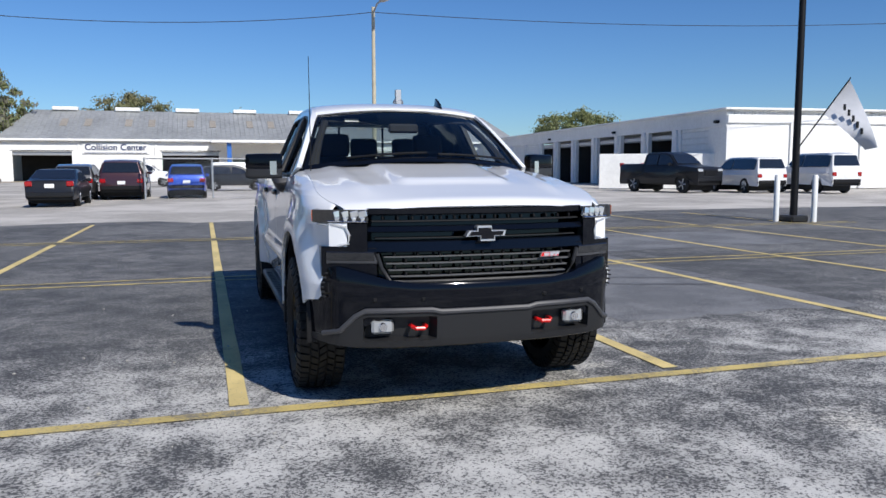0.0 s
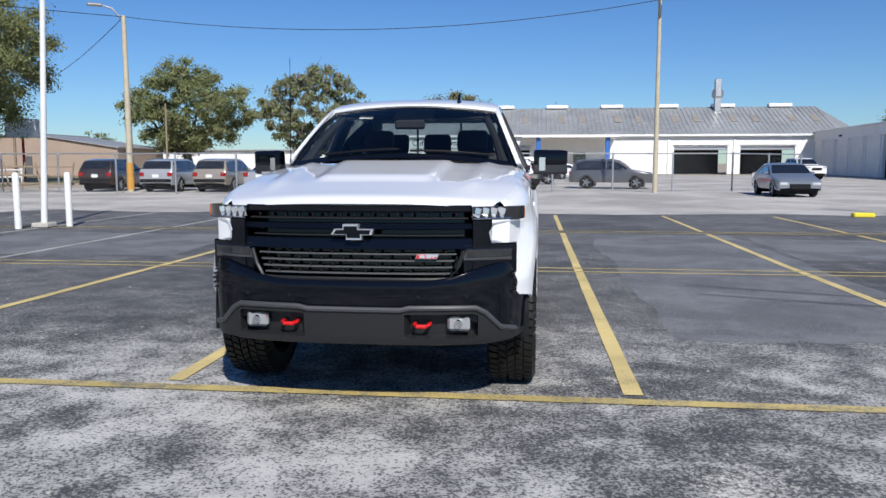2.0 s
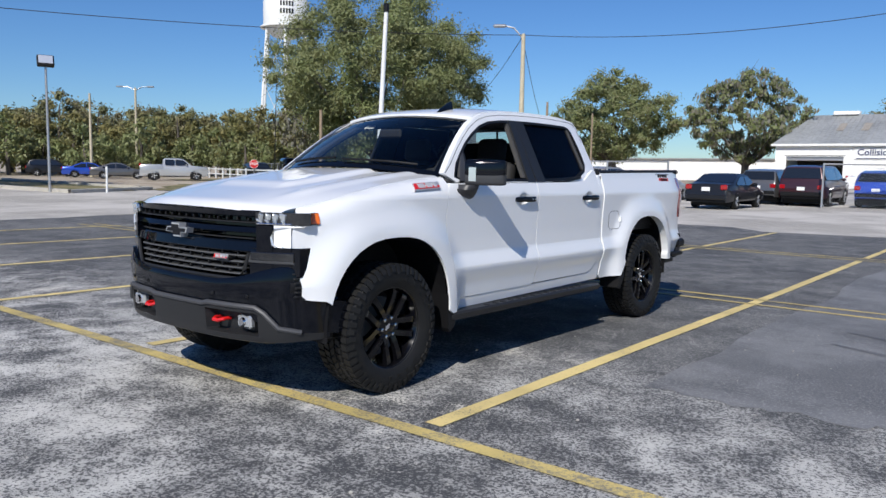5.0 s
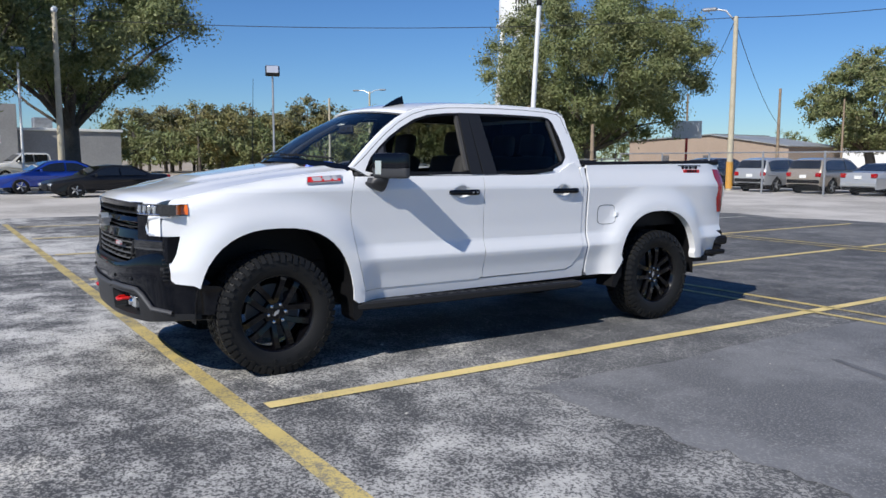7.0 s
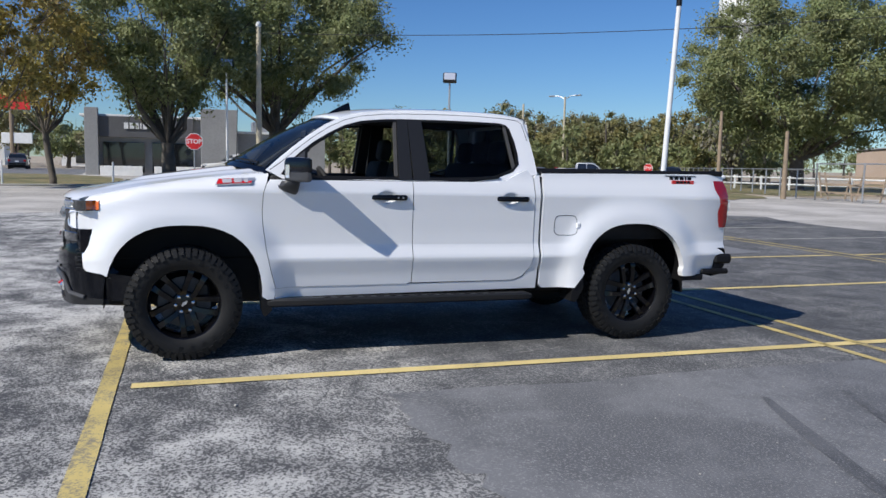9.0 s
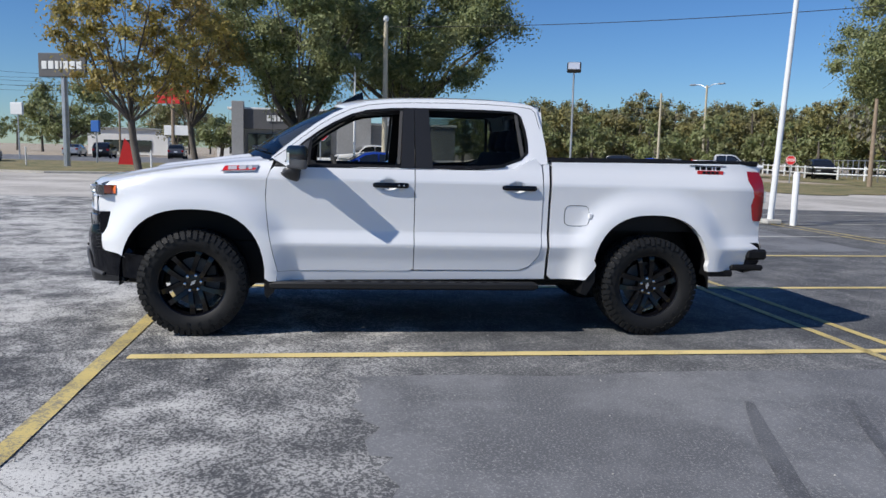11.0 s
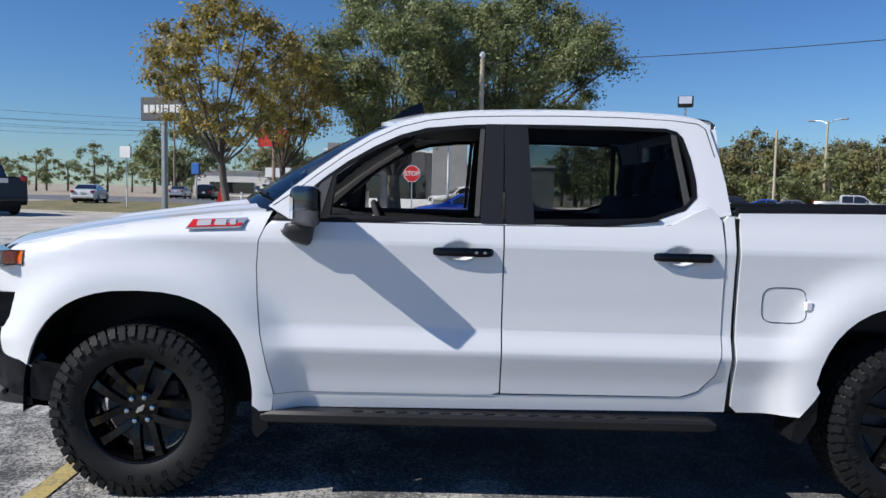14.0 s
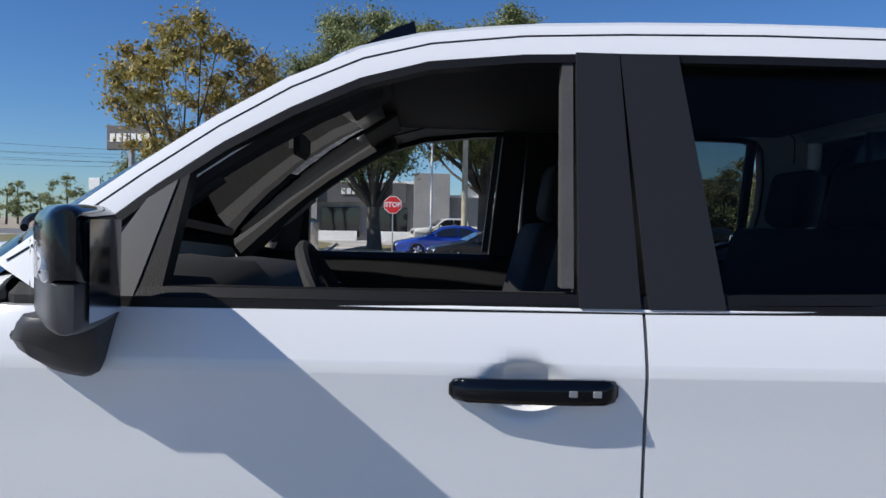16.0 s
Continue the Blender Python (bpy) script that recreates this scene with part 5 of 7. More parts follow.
part("dash_vent", boxes(((0.73, 0.985, 1.30), (0.10, 0.02, 0.08), 0.01), ((-0.73, 0.985, 1.30), (0.10, 0.02, 0.08), 0.01)), STEEL, TRUCK)
bm = bmesh.new()
mw = Matrix.Translation((0.39, 1.16, 1.27)) @ Matrix.Rotation(radians(-62), 4, "X")
ring = [mw @ Vector((0.185 * math.cos(t), 0.185 * math.sin(t), 0)) for t in [2 * math.pi * k / 28 for k in range(29)]]
tube(bm, ring, 0.016, 8, False)
sw = part("steering_wheel", bm, INTERIOR, TRUCK, "black steering wheel", smooth=True)
bm = bmesh.new()
for ang in (0, 180, 270):
    t = radians(ang)
    tube(bm, [mw @ Vector((0.05 * math.cos(t), 0.05 * math.sin(t), -0.03)), mw @ Vector((0.18 * math.cos(t), 0.18 * math.sin(t), 0))], 0.018, 6)
tube(bm, [mw @ Vector((0, 0, 0.0)), mw @ Vector((0, 0, -0.05)), mw @ Vector((0, 0, -0.25))], [0.07, 0.06, 0.03], 12)
part("wheel_spokes", bm, INTERIOR, sw, smooth=True)


def seat(x, y, w, parent=TRUCK):
    bm = bmesh.new()
    box(bm, (x, y, 0.92), (w, 0.52, 0.16), 0.05, None, 2)
    st = part("seat", bm, INTERIOR, parent, "black seat", smooth=True, sharp=60)
    bm = bmesh.new()
    box(bm, (x, y + 0.30, 1.22), (w, 0.13, 0.58), 0.05, Matrix.Rotation(radians(-14), 4, "X"), 2)
    part("backrest", bm, INTERIOR, st, smooth=True, sharp=60)
    for dx in ((0,) if w < 0.7 else (-0.42, 0, 0.42)):
        bm = bmesh.new()
        box(bm, (x + dx, y + 0.40, 1.60), (0.27, 0.10, 0.19), 0.04, Matrix.Rotation(radians(-10), 4, "X"), 2)
        part("headrest", bm, INTERIOR, st, smooth=True, sharp=60)


seat(0.42, 1.42, 0.52)
seat(-0.42, 1.42, 0.52)
seat(0, 2.25, 1.5)
part("rear_view_mirror", boxes(((0, 1.0, 1.70), (0.24, 0.03, 0.07), 0.015)), INTERIOR, TRUCK)
for s in (1, -1):
    part("sun_visor", boxes(((s * 0.36, 1.22, 1.785), (0.40, 0.12, 0.015), 0.004, Matrix.Rotation(radians(32), 4, "X"))), INTERIOR, TRUCK)
part("visor_label", boxes(((-0.38, 1.155, 1.765), (0.11, 0.045, 0.004), 0.001, Matrix.Rotation(radians(32), 4, "X"))), WHITE_TEXT, TRUCK)


# wheels
def wheel_parts():
    w = empty("wheel", Matrix())
    w.parent = TRUCK
    bm = bmesh.new()
    R = 0.418
    prof = [(-0.10, 0.262), (-0.135, 0.285), (-0.142, 0.34), (-0.135, 0.385), (-0.118, 0.402), (0.118, 0.402), (0.135, 0.385), (0.142, 0.34), (0.137, 0.295), (0.118, 0.264), (0.105, 0.258)]
    lathe(bm, prof, 72)
    ty = part("tyre", bm, RUBBER, w, "black all-terrain tyre", smooth=True, sharp=28)
    bm = bmesh.new()
    # tread blocks and shoulder lugs
    def chunk(t, x, dt, dx, r0, r1, skew=0.0):
        vs = []
        for r in (r0, r1):
            for ax, at in ((-1, -1), (1, -1), (1, 1), (-1, 1)):
                k = 0.88 if r == r1 else 1.0
                tt = t + at * dt * 0.5 * k + skew * ax
                xx = x + ax * dx * 0.5 * k
                vs.append(bm.verts.new((xx, r * math.cos(tt), r * math.sin(tt))))
        for f in ((4, 5, 6, 7), (0, 1, 5, 4), (1, 2, 6, 5), (2, 3, 7, 6), (3, 0, 4, 7)):
            bm.faces.new([vs[i] for i in f])
    n = 52
    for k in range(n):
        t = 2 * math.pi * k / n
        d = 2 * math.pi / n
        for x, q in ((-0.05, 0.35), (0.0, 0.0), (0.05, 0.65)):
            chunk(t + d * q, x, d * 0.84, 0.042, 0.400, R, 0.02 if x else -0.03)
        for sg in (-1, 1):
            o = d * (0.2 if sg > 0 else 0.6)
            chunk(t + o, sg * 0.105, d * 0.80, 0.055, 0.398, R - 0.002, 0.012)
            # side lugs
            vs = []
            r0, r1 = (0.352, 0.409) if k % 2 else (0.368, 0.409)
            for xo in (0.136, 0.150):
                for r, at in ((r0, -1), (r1, -1), (r1, 1), (r0, 1)):
                    tt = t + o + at * d * 0.33
                    vs.append(bm.verts.new((sg * (xo - (0.018 if r == r1 else 0)), r * math.cos(tt), r * math.sin(tt))))
            for f in ((4, 5, 6, 7), (0, 1, 5, 4), (1, 2, 6, 5), (2, 3, 7, 6), (3, 0, 4, 7)):
                bm.faces.new([vs[i] for i in f])
    for k in range(0, 24):
        if k % 8 in (1, 2, 3, 4):
            t = 2 * math.pi * k / 24
            for j in range(2):
                tt = t + j * 0.05
                a = Matrix.Rotation(tt, 4, "X")
                box(bm, a @ Vector((0.142, 0.322, 0)), (0.004, 0.026, 0.009), 0.0, a)
    tagged(part("tread", bm, RUBBER, ty, "chunky tread blocks and shoulder lugs"), kind="stuff")
    bm = bmesh.new()
    lathe(bm, [(-0.12, 0.262), (-0.10, 0.245), (0.03, 0.235), (0.085, 0.244), (0.108, 0.262), (0.116, 0.264), (0.112, 0.257)], 48)
    rim = part("rim", bm, RIM_BLACK, w, "gloss black alloy rim", smooth=True, sharp=50)
    for k in range(5):
        t0 = 2 * math.pi * k / 5 - 0.244
        for sg in (-1, 1):
            bm = bmesh.new()
            rows = []
            for r, off, wd, x in ((0.045, 0.030, 0.024, 0.070), (0.10, 0.042, 0.023, 0.084), (0.17, 0.048, 0.023, 0.094), (0.225, 0.052, 0.026, 0.097), (0.252, 0.056, 0.034, 0.090)):
                row = []
                for a, xx in ((-1, x - 0.03), (-0.8, x), (0.7, x + 0.004), (1, x - 0.03)):
                    p = Vector((xx, r, sg * (off + a * wd)))
                    row.append(Matrix.Rotation(t0, 4, "X") @ p)
                rows.append(row)
            vs = grid(bm, rows, closed=True)
            part("spoke", bm, RIM_BLACK, rim, smooth=True, sharp=35)
    bm = bmesh.new()
    lathe(bm, [(0.03, 0.09), (0.07, 0.082), (0.076, 0.06), (0.078, 0.0)], 24)
    part("hub", bm, RIM_BLACK, rim, smooth=True)
    for k in range(6):
        t = 2 * math.pi * k / 6
        bm = bmesh.new()
        lathe(bm, [(0.07, 0.012), (0.094, 0.011), (0.098, 0.0)], 8)
        bmesh.ops.translate(bm, vec=(0, 0.062 * math.cos(t), 0.062 * math.sin(t)), verts=bm.verts[:])
        part("lug_nut", bm, CHROME, rim, "chrome lug nut", smooth=True)
    bm = prism(bmesh.new(), [(-0.026, -0.007), (-0.006, -0.007), (-0.006, -0.012), (0.012, -0.012), (0.012, -0.005), (0.026, -0.005), (0.026, 0.007), (0.006, 0.007), (0.006, 0.012), (-0.012, 0.012), (-0.012, 0.005), (-0.026, 0.005)], lambda u, v, d: Vector((0.082 - d, u * 0.8 - v * 0.55, v * 0.8 + u * 0.55)), 0.008)
    part("cap_emblem", bm, BORDER, rim)
    bm = bmesh.new()
    lathe(bm, [(-0.02, 0.0), (-0.02, 0.19), (0.0, 0.19), (0.0, 0.0)], 32)
    part("brake_disc", bm, SATIN, rim, "dull steel brake disc")
    part("brake_caliper", boxes(((0.0, 0.14, 0.07), (0.05, 0.10, 0.10), 0.015)), GREY_TRIM, w)
    return w


W = wheel_parts()
W.matrix_basis = pose(0.846, 0.01, HUB_Z, 8)
copy_thing(W, pose(0.846, REAR, HUB_Z, 40))
copy_thing(W, pose(-0.846, 0.01, HUB_Z, 20, 0, 180))
copy_thing(W, pose(-0.846, REAR, HUB_Z, 60, 0, 180))


# the cab stands a little taller above the belt line
for ob in TRUCK.children_recursive:
    if ob.type == "MESH" and ob.name.split(".")[0] != "aerial_mast" and ob.matrix_basis.is_identity:
        for v in ob.data.vertices:
            if v.co.z > 1.37:
                v.co.z += 0.052 * (v.co.z - 1.37)


# ---- trees ----
OAK = leaf_material("oak_leaves", (0.155, 0.195, 0.072), (0.290, 0.325, 0.145), (0.250, 0.255, 0.125))
OAK_PALE = leaf_material("pale_oak_leaves", (0.156, 0.180, 0.072), (0.276, 0.276, 0.144), (0.288, 0.240, 0.144))
AUTUMN = leaf_material("autumn_leaves", (0.33, 0.29, 0.075), (0.46, 0.37, 0.10), (0.27, 0.18, 0.075))
RUSTY = leaf_material("rust_leaves", (0.230, 0.195, 0.072), (0.300, 0.265, 0.110), (0.195, 0.210, 0.088))
MOSS = leaf_material("hanging_moss", (0.20, 0.195, 0.155), (0.27, 0.26, 0.21), (0.22, 0.205, 0.165))


def leaf_mesh(name, clumps, count, size, spread, rng, droop=0.25, flat=0.75):
    """Many small bent leaves gathered in clumps (centre, radius)."""
    c = np.array([q[0] for q in clumps])
    r = np.array([q[1] for q in clumps])
    pick = rng.integers(0, len(clumps), count)
    d = rng.normal(size=(count, 3))
    d /= np.linalg.norm(d, axis=1)[:, None]
    rad = r[pick] * np.minimum(1.3, np.abs(rng.normal(0, 0.62, count))) * spread
    p = c[pick] + d * rad[:, None] * np.array([1, 1, flat])
    out = d * 0.7 + np.array([0, 0, 0.45]) + rng.normal(size=(count, 3)) * 0.55
    out /= np.linalg.norm(out, axis=1)[:, None]
    a = np.cross(out, rng.normal(size=(count, 3)))
    a[:, 2] -= droop
    a /= np.linalg.norm(a, axis=1)[:, None]
    b = np.cross(out, a)
    b /= np.linalg.norm(b, axis=1)[:, None]
    s = size * rng.uniform(0.6, 1.35, count)[:, None]
    n = np.cross(a, b)
    v = np.empty((count, 4, 3))
    v[:, 0] = p - a * s
    v[:, 1] = p + b * s * 0.45 + n * s * 0.12
    v[:, 2] = p + a * s
    v[:, 3] = p - b * s * 0.45 + n * s * 0.12
    me = bpy.data.meshes.new(name)
    me.vertices.add(count * 4)
    me.vertices.foreach_set("co", v.reshape(-1))
    me.loops.add(count * 4)
    me.loops.foreach_set("vertex_index", np.arange(count * 4, dtype=np.int32))
    me.polygons.add(count)
    me.polygons.foreach_set("loop_start", np.arange(0, count * 4, 4, dtype=np.int32))
    me.update(calc_edges=True)
    return me


def crown_clumps(rng, n, rx, ry, z0, z1, rc, lean=0.0):
    out = []
    for _ in range(n):
        d = rng.normal(size=3)
        d /= np.linalg.norm(d)
        k = rng.uniform(0.25, 1.0) ** 0.45
        zc, rz = (z0 + z1) / 2, (z1 - z0) / 2
        x, y, z = d[0] * rx * k, d[1] * ry * k, zc + d[2] * rz * k
        w = 1.0 - 0.25 * max(0.0, (zc - z) / rz) - 0.30 * max(0.0, (z - zc) / rz)
        out.append(((x * w + lean * (z - z0), y * w, z), rc * rng.uniform(0.6, 1.25)))
    return out


def tree(x, y, h, r, z0, leaves, material, seed, size=0.15, clumps=80, rc=1.3, trunk=0.35, label="", fork=2.0, extra=None, name="tree"):
    rng = np.random.default_rng(seed)
    t = empty(name, pose(x, y, 0), label=label, category="tree")
    cl = crown_clumps(rng, clumps, r, r * 0.9, z0, h, rc)
    bm = bmesh.new()
    top = Vector((rng.uniform(-0.4, 0.4), rng.uniform(-0.4, 0.4), fork))
    tube(bm, [(0, 0, -0.1), (0.02, 0.03, 0.3), top * 0.6 + Vector((0.05, 0, 0)), top], [trunk * 1.5, trunk * 1.1, trunk, trunk * 0.95], 10)
    tips = sorted(cl, key=lambda q: -q[1])[: min(26, clumps)]
    for i, (c, _) in enumerate(tips):
        e = Vector(c)
        m1 = top.lerp(e, 0.35) + Vector((rng.uniform(-0.5, 0.5), rng.uniform(-0.5, 0.5), -0.08 * e.z * rng.uniform(0, 1)))
        m2 = top.lerp(e, 0.7) + Vector((rng.uniform(-0.5, 0.5), rng.uniform(-0.5, 0.5), 0.3))
        w = trunk * (0.5 if i < 7 else 0.24)
        tube(bm, [top * 0.9, m1, m2, e], [w, w * 0.7, w * 0.4, 0.03], 6)
    for i in range(60):
        c, q = cl[rng.integers(0, len(cl))]
        e = Vector(c)
        o = e + Vector(rng.normal(size=3) * q * 0.7)
        tube(bm, [e, e.lerp(o, 0.5) + Vector((0, 0, 0.1)), o], [0.03, 0.02, 0.008], 4)
    part("trunk", bm, BARK, t, smooth=True, sharp=80)
    cr = new("crown", leaf_mesh("crown", cl, leaves, size, 1.0, rng))
    cr.data.materials.append(material)
    cr.parent = t
    if extra:
        em, en, es = extra
        c2 = new("crown", leaf_mesh("crown", cl, en, es, 1.0, rng, droop=3.0 if em is MOSS else 0.2))
        c2.data.materials.append(em)
        c2.parent = t
    return t


tree(-42.5, 52.0, 17.2, 11.0, 2.4, 230000, OAK, 11, 0.12, 320, 1.45, 0.55, "broad dark green live oak behind a fence", 2.6)
tree(-39.6, 4.1, 13.2, 6.4, 4.0, 120000, OAK, 12, 0.105, 130, 1.05, 0.38, "large green oak tree on a kerbed island", 2.4)
tree(-46.3, 10.9, 15.2, 8.6, 4.6, 135000, OAK, 13, 0.115, 150, 1.25, 0.48, "tall spreading oak tree beside the grey shop", 3.6)
tree(-31.0, -3.4, 10.4, 4.6, 3.2, 15000, AUTUMN, 14, 0.115, 110, 0.72, 0.17, "thin yellow brown autumn tree with bare gaps", 2.8, (RUSTY, 5000, 0.11))
tree(-36.0, -1.5, 9.6, 3.6, 3.6, 13000, AUTUMN, 15, 0.11, 60, 0.95, 0.16, "thin rust brown autumn tree", 2.8)
tree(-45.5, 105.0, 15.6, 9.2, 2.4, 70000, OAK, 16, 0.20, 190, 1.25, 0.6, "dark oak tree behind parked cars", 3.0, (OAK_PALE, 4000, 0.26))
tree(-29.0, 111.0, 15.6, 8.6, 2.6, 48000, OAK, 17, 0.19, 170, 0.95, 0.5, "oak with hanging grey moss and bare limbs", 2.6, (MOSS, 5000, 0.40))
tree(-10.0, 126.0, 12.6, 7.0, 6.0, 16000, OAK_PALE, 18, 0.2, 100, 1.2, 0.4, "tree top behind the repair shop", 3.0)
tree(6.0, 132.0, 11.0, 5.0, 6.0, 5000, OAK_PALE, 19, 0.26, 25, 1.4, 0.4, "tree top behind the repair shop", 3.0)
tree(60.0, 118.0, 11.0, 8.0, 5.0, 16000, OAK, 20, 0.22, 100, 1.2, 0.4, "tree top behind the service building", 3.0)
tree(-105.0, -30.0, 9.8, 7.5, 2.5, 11000, OAK, 21, 0.26, 45, 1.6, 0.4, "green tree across the street", 2.2)
tree(-108.0, -16.0, 8.0, 5.0, 2.5, 7000, OAK_PALE, 22, 0.26, 32, 1.4, 0.3, "green tree across the street", 2.2)
tree(-100.0, -9.0, 5.8, 3.4, 1.6, 6000, OAK, 23, 0.22, 28, 1.1, 0.25, "small round tree by the street", 1.4)
tree(-95.0, -4.5, 6.0, 3.2, 1.6, 6000, OAK_PALE, 24, 0.22, 28, 1.1, 0.25, "small round tree by the street", 1.4)
tree(-58.0, 58.0, 9.5, 4.5, 2.5, 5000, OAK_PALE, 25, 0.2, 40, 1.0, 0.3, "half bare grey green tree", 2.0, (MOSS, 2500, 0.25))


def woods(name, bear0, bear1, d0, d1, h0, h1, count, per, material, seed, label):
    """A belt of far trees as one body of leaves, with its trunks."""
    rng = np.random.default_rng(seed)
    cl, bm = [], bmesh.new()
    for i in range(count):
        b = radians(bear0 + (bear1 - bear0) * (i + rng.uniform(0, 1)) / count)
        d = rng.uniform(d0, d1)
        x, y = 7 + d * math.sin(b), 4 + d * math.cos(b)
        h = rng.uniform(h0, h1)
        r = rng.uniform(2.6, 4.6)
        for c, q in crown_clumps(rng, 26, r, r, h * 0.15, h, 1.0):
            cl.append(((c[0] + x, c[1] + y, c[2]), q))
        tube(bm, [(x, y, 0), (x + rng.uniform(-0.4, 0.4), y, h * 0.5), (x + rng.uniform(-0.8, 0.8), y, h * 0.85)], [0.22, 0.15, 0.05], 6)
    w = empty(name, Matrix(), label=label, category="woods", kind="stuff")
    tr = part("trunks", bm, BARK, w)
    tr["kind"] = "stuff"
    ob = new("foliage", leaf_mesh("foliage", cl, count * per * 3, 0.21, 1.0, rng))
    ob.data.materials.append(material)
    ob.parent = w
    ob["kind"] = "stuff"


woods("far_woods", -79, -47, 100, 118, 7.0, 9.6, 46, 1200, OAK_PALE, 31, "far belt of mixed green trees")
woods("far_woods", -76, -50, 92, 108, 5.5, 8.6, 24, 1000, RUSTY, 32, "far rust and olive coloured trees")
woods("far_woods", -80, -46, 88, 104, 3.0, 7.0, 20, 900, OAK, 33, "low dark green trees and shrubs")
woods("far_woods", -126, -96, 150, 190, 6.0, 10.0, 26, 700, OAK, 34, "far green tree line beyond the street")
woods("far_woods", -46, -30, 150, 180, 5.0, 8.0, 14, 600, OAK, 35, "far green tree line behind the warehouse")


# ---- buildings ----
def house(name, x, y, rz, label, category="building"):
    return empty(name, pose(x, y, 0, 0, 0, rz), label=label, category=category)


# repair shop: facade at y 104, gable roof with skylights and ridge vents
shop = house("repair_shop", 10, 104, 0, "long white repair shop with a weathered metal roof")
X0, X1, EAVE, RIDGE = -33.0, 33.0, 5.1, 9.2
openings = [(-31.7, -25.2), (-14.9, -8.0), (10.6, 17.3), (18.9, 25.6)]
edges = [X0] + [v for o in openings for v in o] + [X1]
for a, b in zip(edges[::2], edges[1::2]):
    part("wall", boxes(((a / 2 + b / 2, 0.15, EAVE / 2), (b - a, 0.3, EAVE), 0.0)), WALL_WHITE, shop)
for a, b in openings:
    part("wall", boxes(((a / 2 + b / 2, 0.15, 4.35), (b - a, 0.3, 1.5), 0.0)), WALL_WHITE, shop)
    part("bay", boxes(((a / 2 + b / 2, 6, 1.8), (b - a + 0.4, 0.2, 3.6), 0.0), ((a / 2 + b / 2, 3.0, 3.7), (b - a + 0.4, 6, 0.1), 0.0)), BAY_SHADE, shop, "open work bay with its shade painted near-black")
    rd = part("rolled_door", boxes(((a / 2 + b / 2, 0.35, 3.35), (b - a, 0.25, 0.5), 0.05)), STEEL, shop)
part("side_wall", boxes(((X0 + 0.15, 9.2, EAVE / 2), (0.3, 17.8, EAVE), 0.0)), WALL_WHITE, shop)
part("side_wall", boxes(((X1 - 0.15, 9.2, EAVE / 2), (0.3, 17.8, EAVE), 0.0)), WALL_WHITE, shop)
bm = bmesh.new()
grid(bm, [[Vector((x, y, z)) for x in (X0 - 0.4 + ins, X1 + 0.4 - ins)] for y, z, ins in ((-0.5, EAVE, 0), (9.3, RIDGE, 2.4), (18.8, EAVE, 0))])
for xa, xb in ((X0 - 0.4, X0 + 2.0), (X1 + 0.4, X1 - 2.0)):
    bm.faces.new([bm.verts.new(p) for p in ((xa, -0.5, EAVE), (xb, 9.3, RIDGE), (xa, 18.8, EAVE))])
roof = part("roof", bm, ROOF_METAL, shop, "weathered grey metal roof")
for i in range(110):
    x = X0 + 0.2 + i * 0.6
    if X0 + 2 < x < X1 - 2:
        part("roof_rib", tubed([(x, -0.45, EAVE + 0.03), (x, 9.2, RIDGE + 0.02)], 0.03, 4), ROOF_METAL, roof)
part("fascia", boxes(((0, -0.52, EAVE - 0.10), (X1 - X0 + 0.9, 0.12, 0.26), 0.02)), WALL_WHITE, shop)
for i in range(8):
    x = X0 + 6.0 + i * 7.6
    part("ridge_vent", boxes(((x, 9.2, RIDGE + 0.18), (3.1, 1.2, 0.5), 0.08)), WALL_WHITE, roof)
    for dx in (-1.2, 1.6):
        sk = boxes(((0, 0, 0), (0.85, 2.6, 0.06), 0.02, Matrix.Rotation(math.atan2(RIDGE - EAVE, 9.8), 4, "X")))
        bmesh.ops.translate(sk, vec=(x + dx + 1.6, 4.9, EAVE + (RIDGE - EAVE) * 5.4 / 9.8 + 0.04), verts=sk.verts[:])
        part("skylight", sk, SKYLIGHT, roof, "brown plastic skylight")
for x in (-24.4, -15.6, 9.9, 18.1):
    part("pilaster", boxes(((x, -0.05, EAVE / 2), (0.25, 0.14, EAVE), 0.01)), WALL_WHITE, shop)
sign = part("shop_sign", boxes(((-20.2, -0.08, 3.95), (7.6, 0.12, 1.35), 0.02)), WALL_WHITE, shop, "white sign panel with dark blue lettering")
letters("sign_letters", "Collision Center", 1.05, SIGN_BLUE, sign, Matrix.Translation((-20.2, -0.18, 4.1)) @ MF, 0.03, 0.012)
part("sign_rule", boxes(((-20.2, -0.17, 3.42), (7.2, 0.06, 0.07), 0.0)), SIGN_BLUE, sign)
rdoor = part("roller_door", boxes(((-20.2, 0.0, 1.65), (7.4, 0.06, 3.2), 0.0)), WALL_WHITE, shop, "white sectional roller door")
for k in range(7):
    part("door_section", boxes(((-20.2, -0.06, 0.35 + 0.42 * k), (7.4, 0.06, 0.38), 0.02)), WALL_WHITE, rdoor)
part("canopy", boxes(((-3.0, -3.2, 4.75), (12.0, 6.6, 0.35), 0.05)), WALL_WHITE, shop, "flat entrance canopy")
for x in (-6.9, 1.6):
    part("canopy_post", boxes(((x, -5.8, 2.3), (0.55, 0.4, 4.6), 0.03)), BLUE_PAINT, shop, "blue painted canopy post")
for x in (-5.5, -1.5):
    part("office_window", boxes(((x, -0.02, 2.2), (1.6, 0.1, 1.3), 0.02)), DARK_GLASS, shop)
part("flue_stack", boxes(((17.6, 8.0, 10.6), (0.8, 0.8, 4.6), 0.04), ((17.6, 8.0, 10.9), (1.5, 1.2, 1.5), 0.4)), STEEL, shop, "galvanised roof flue")

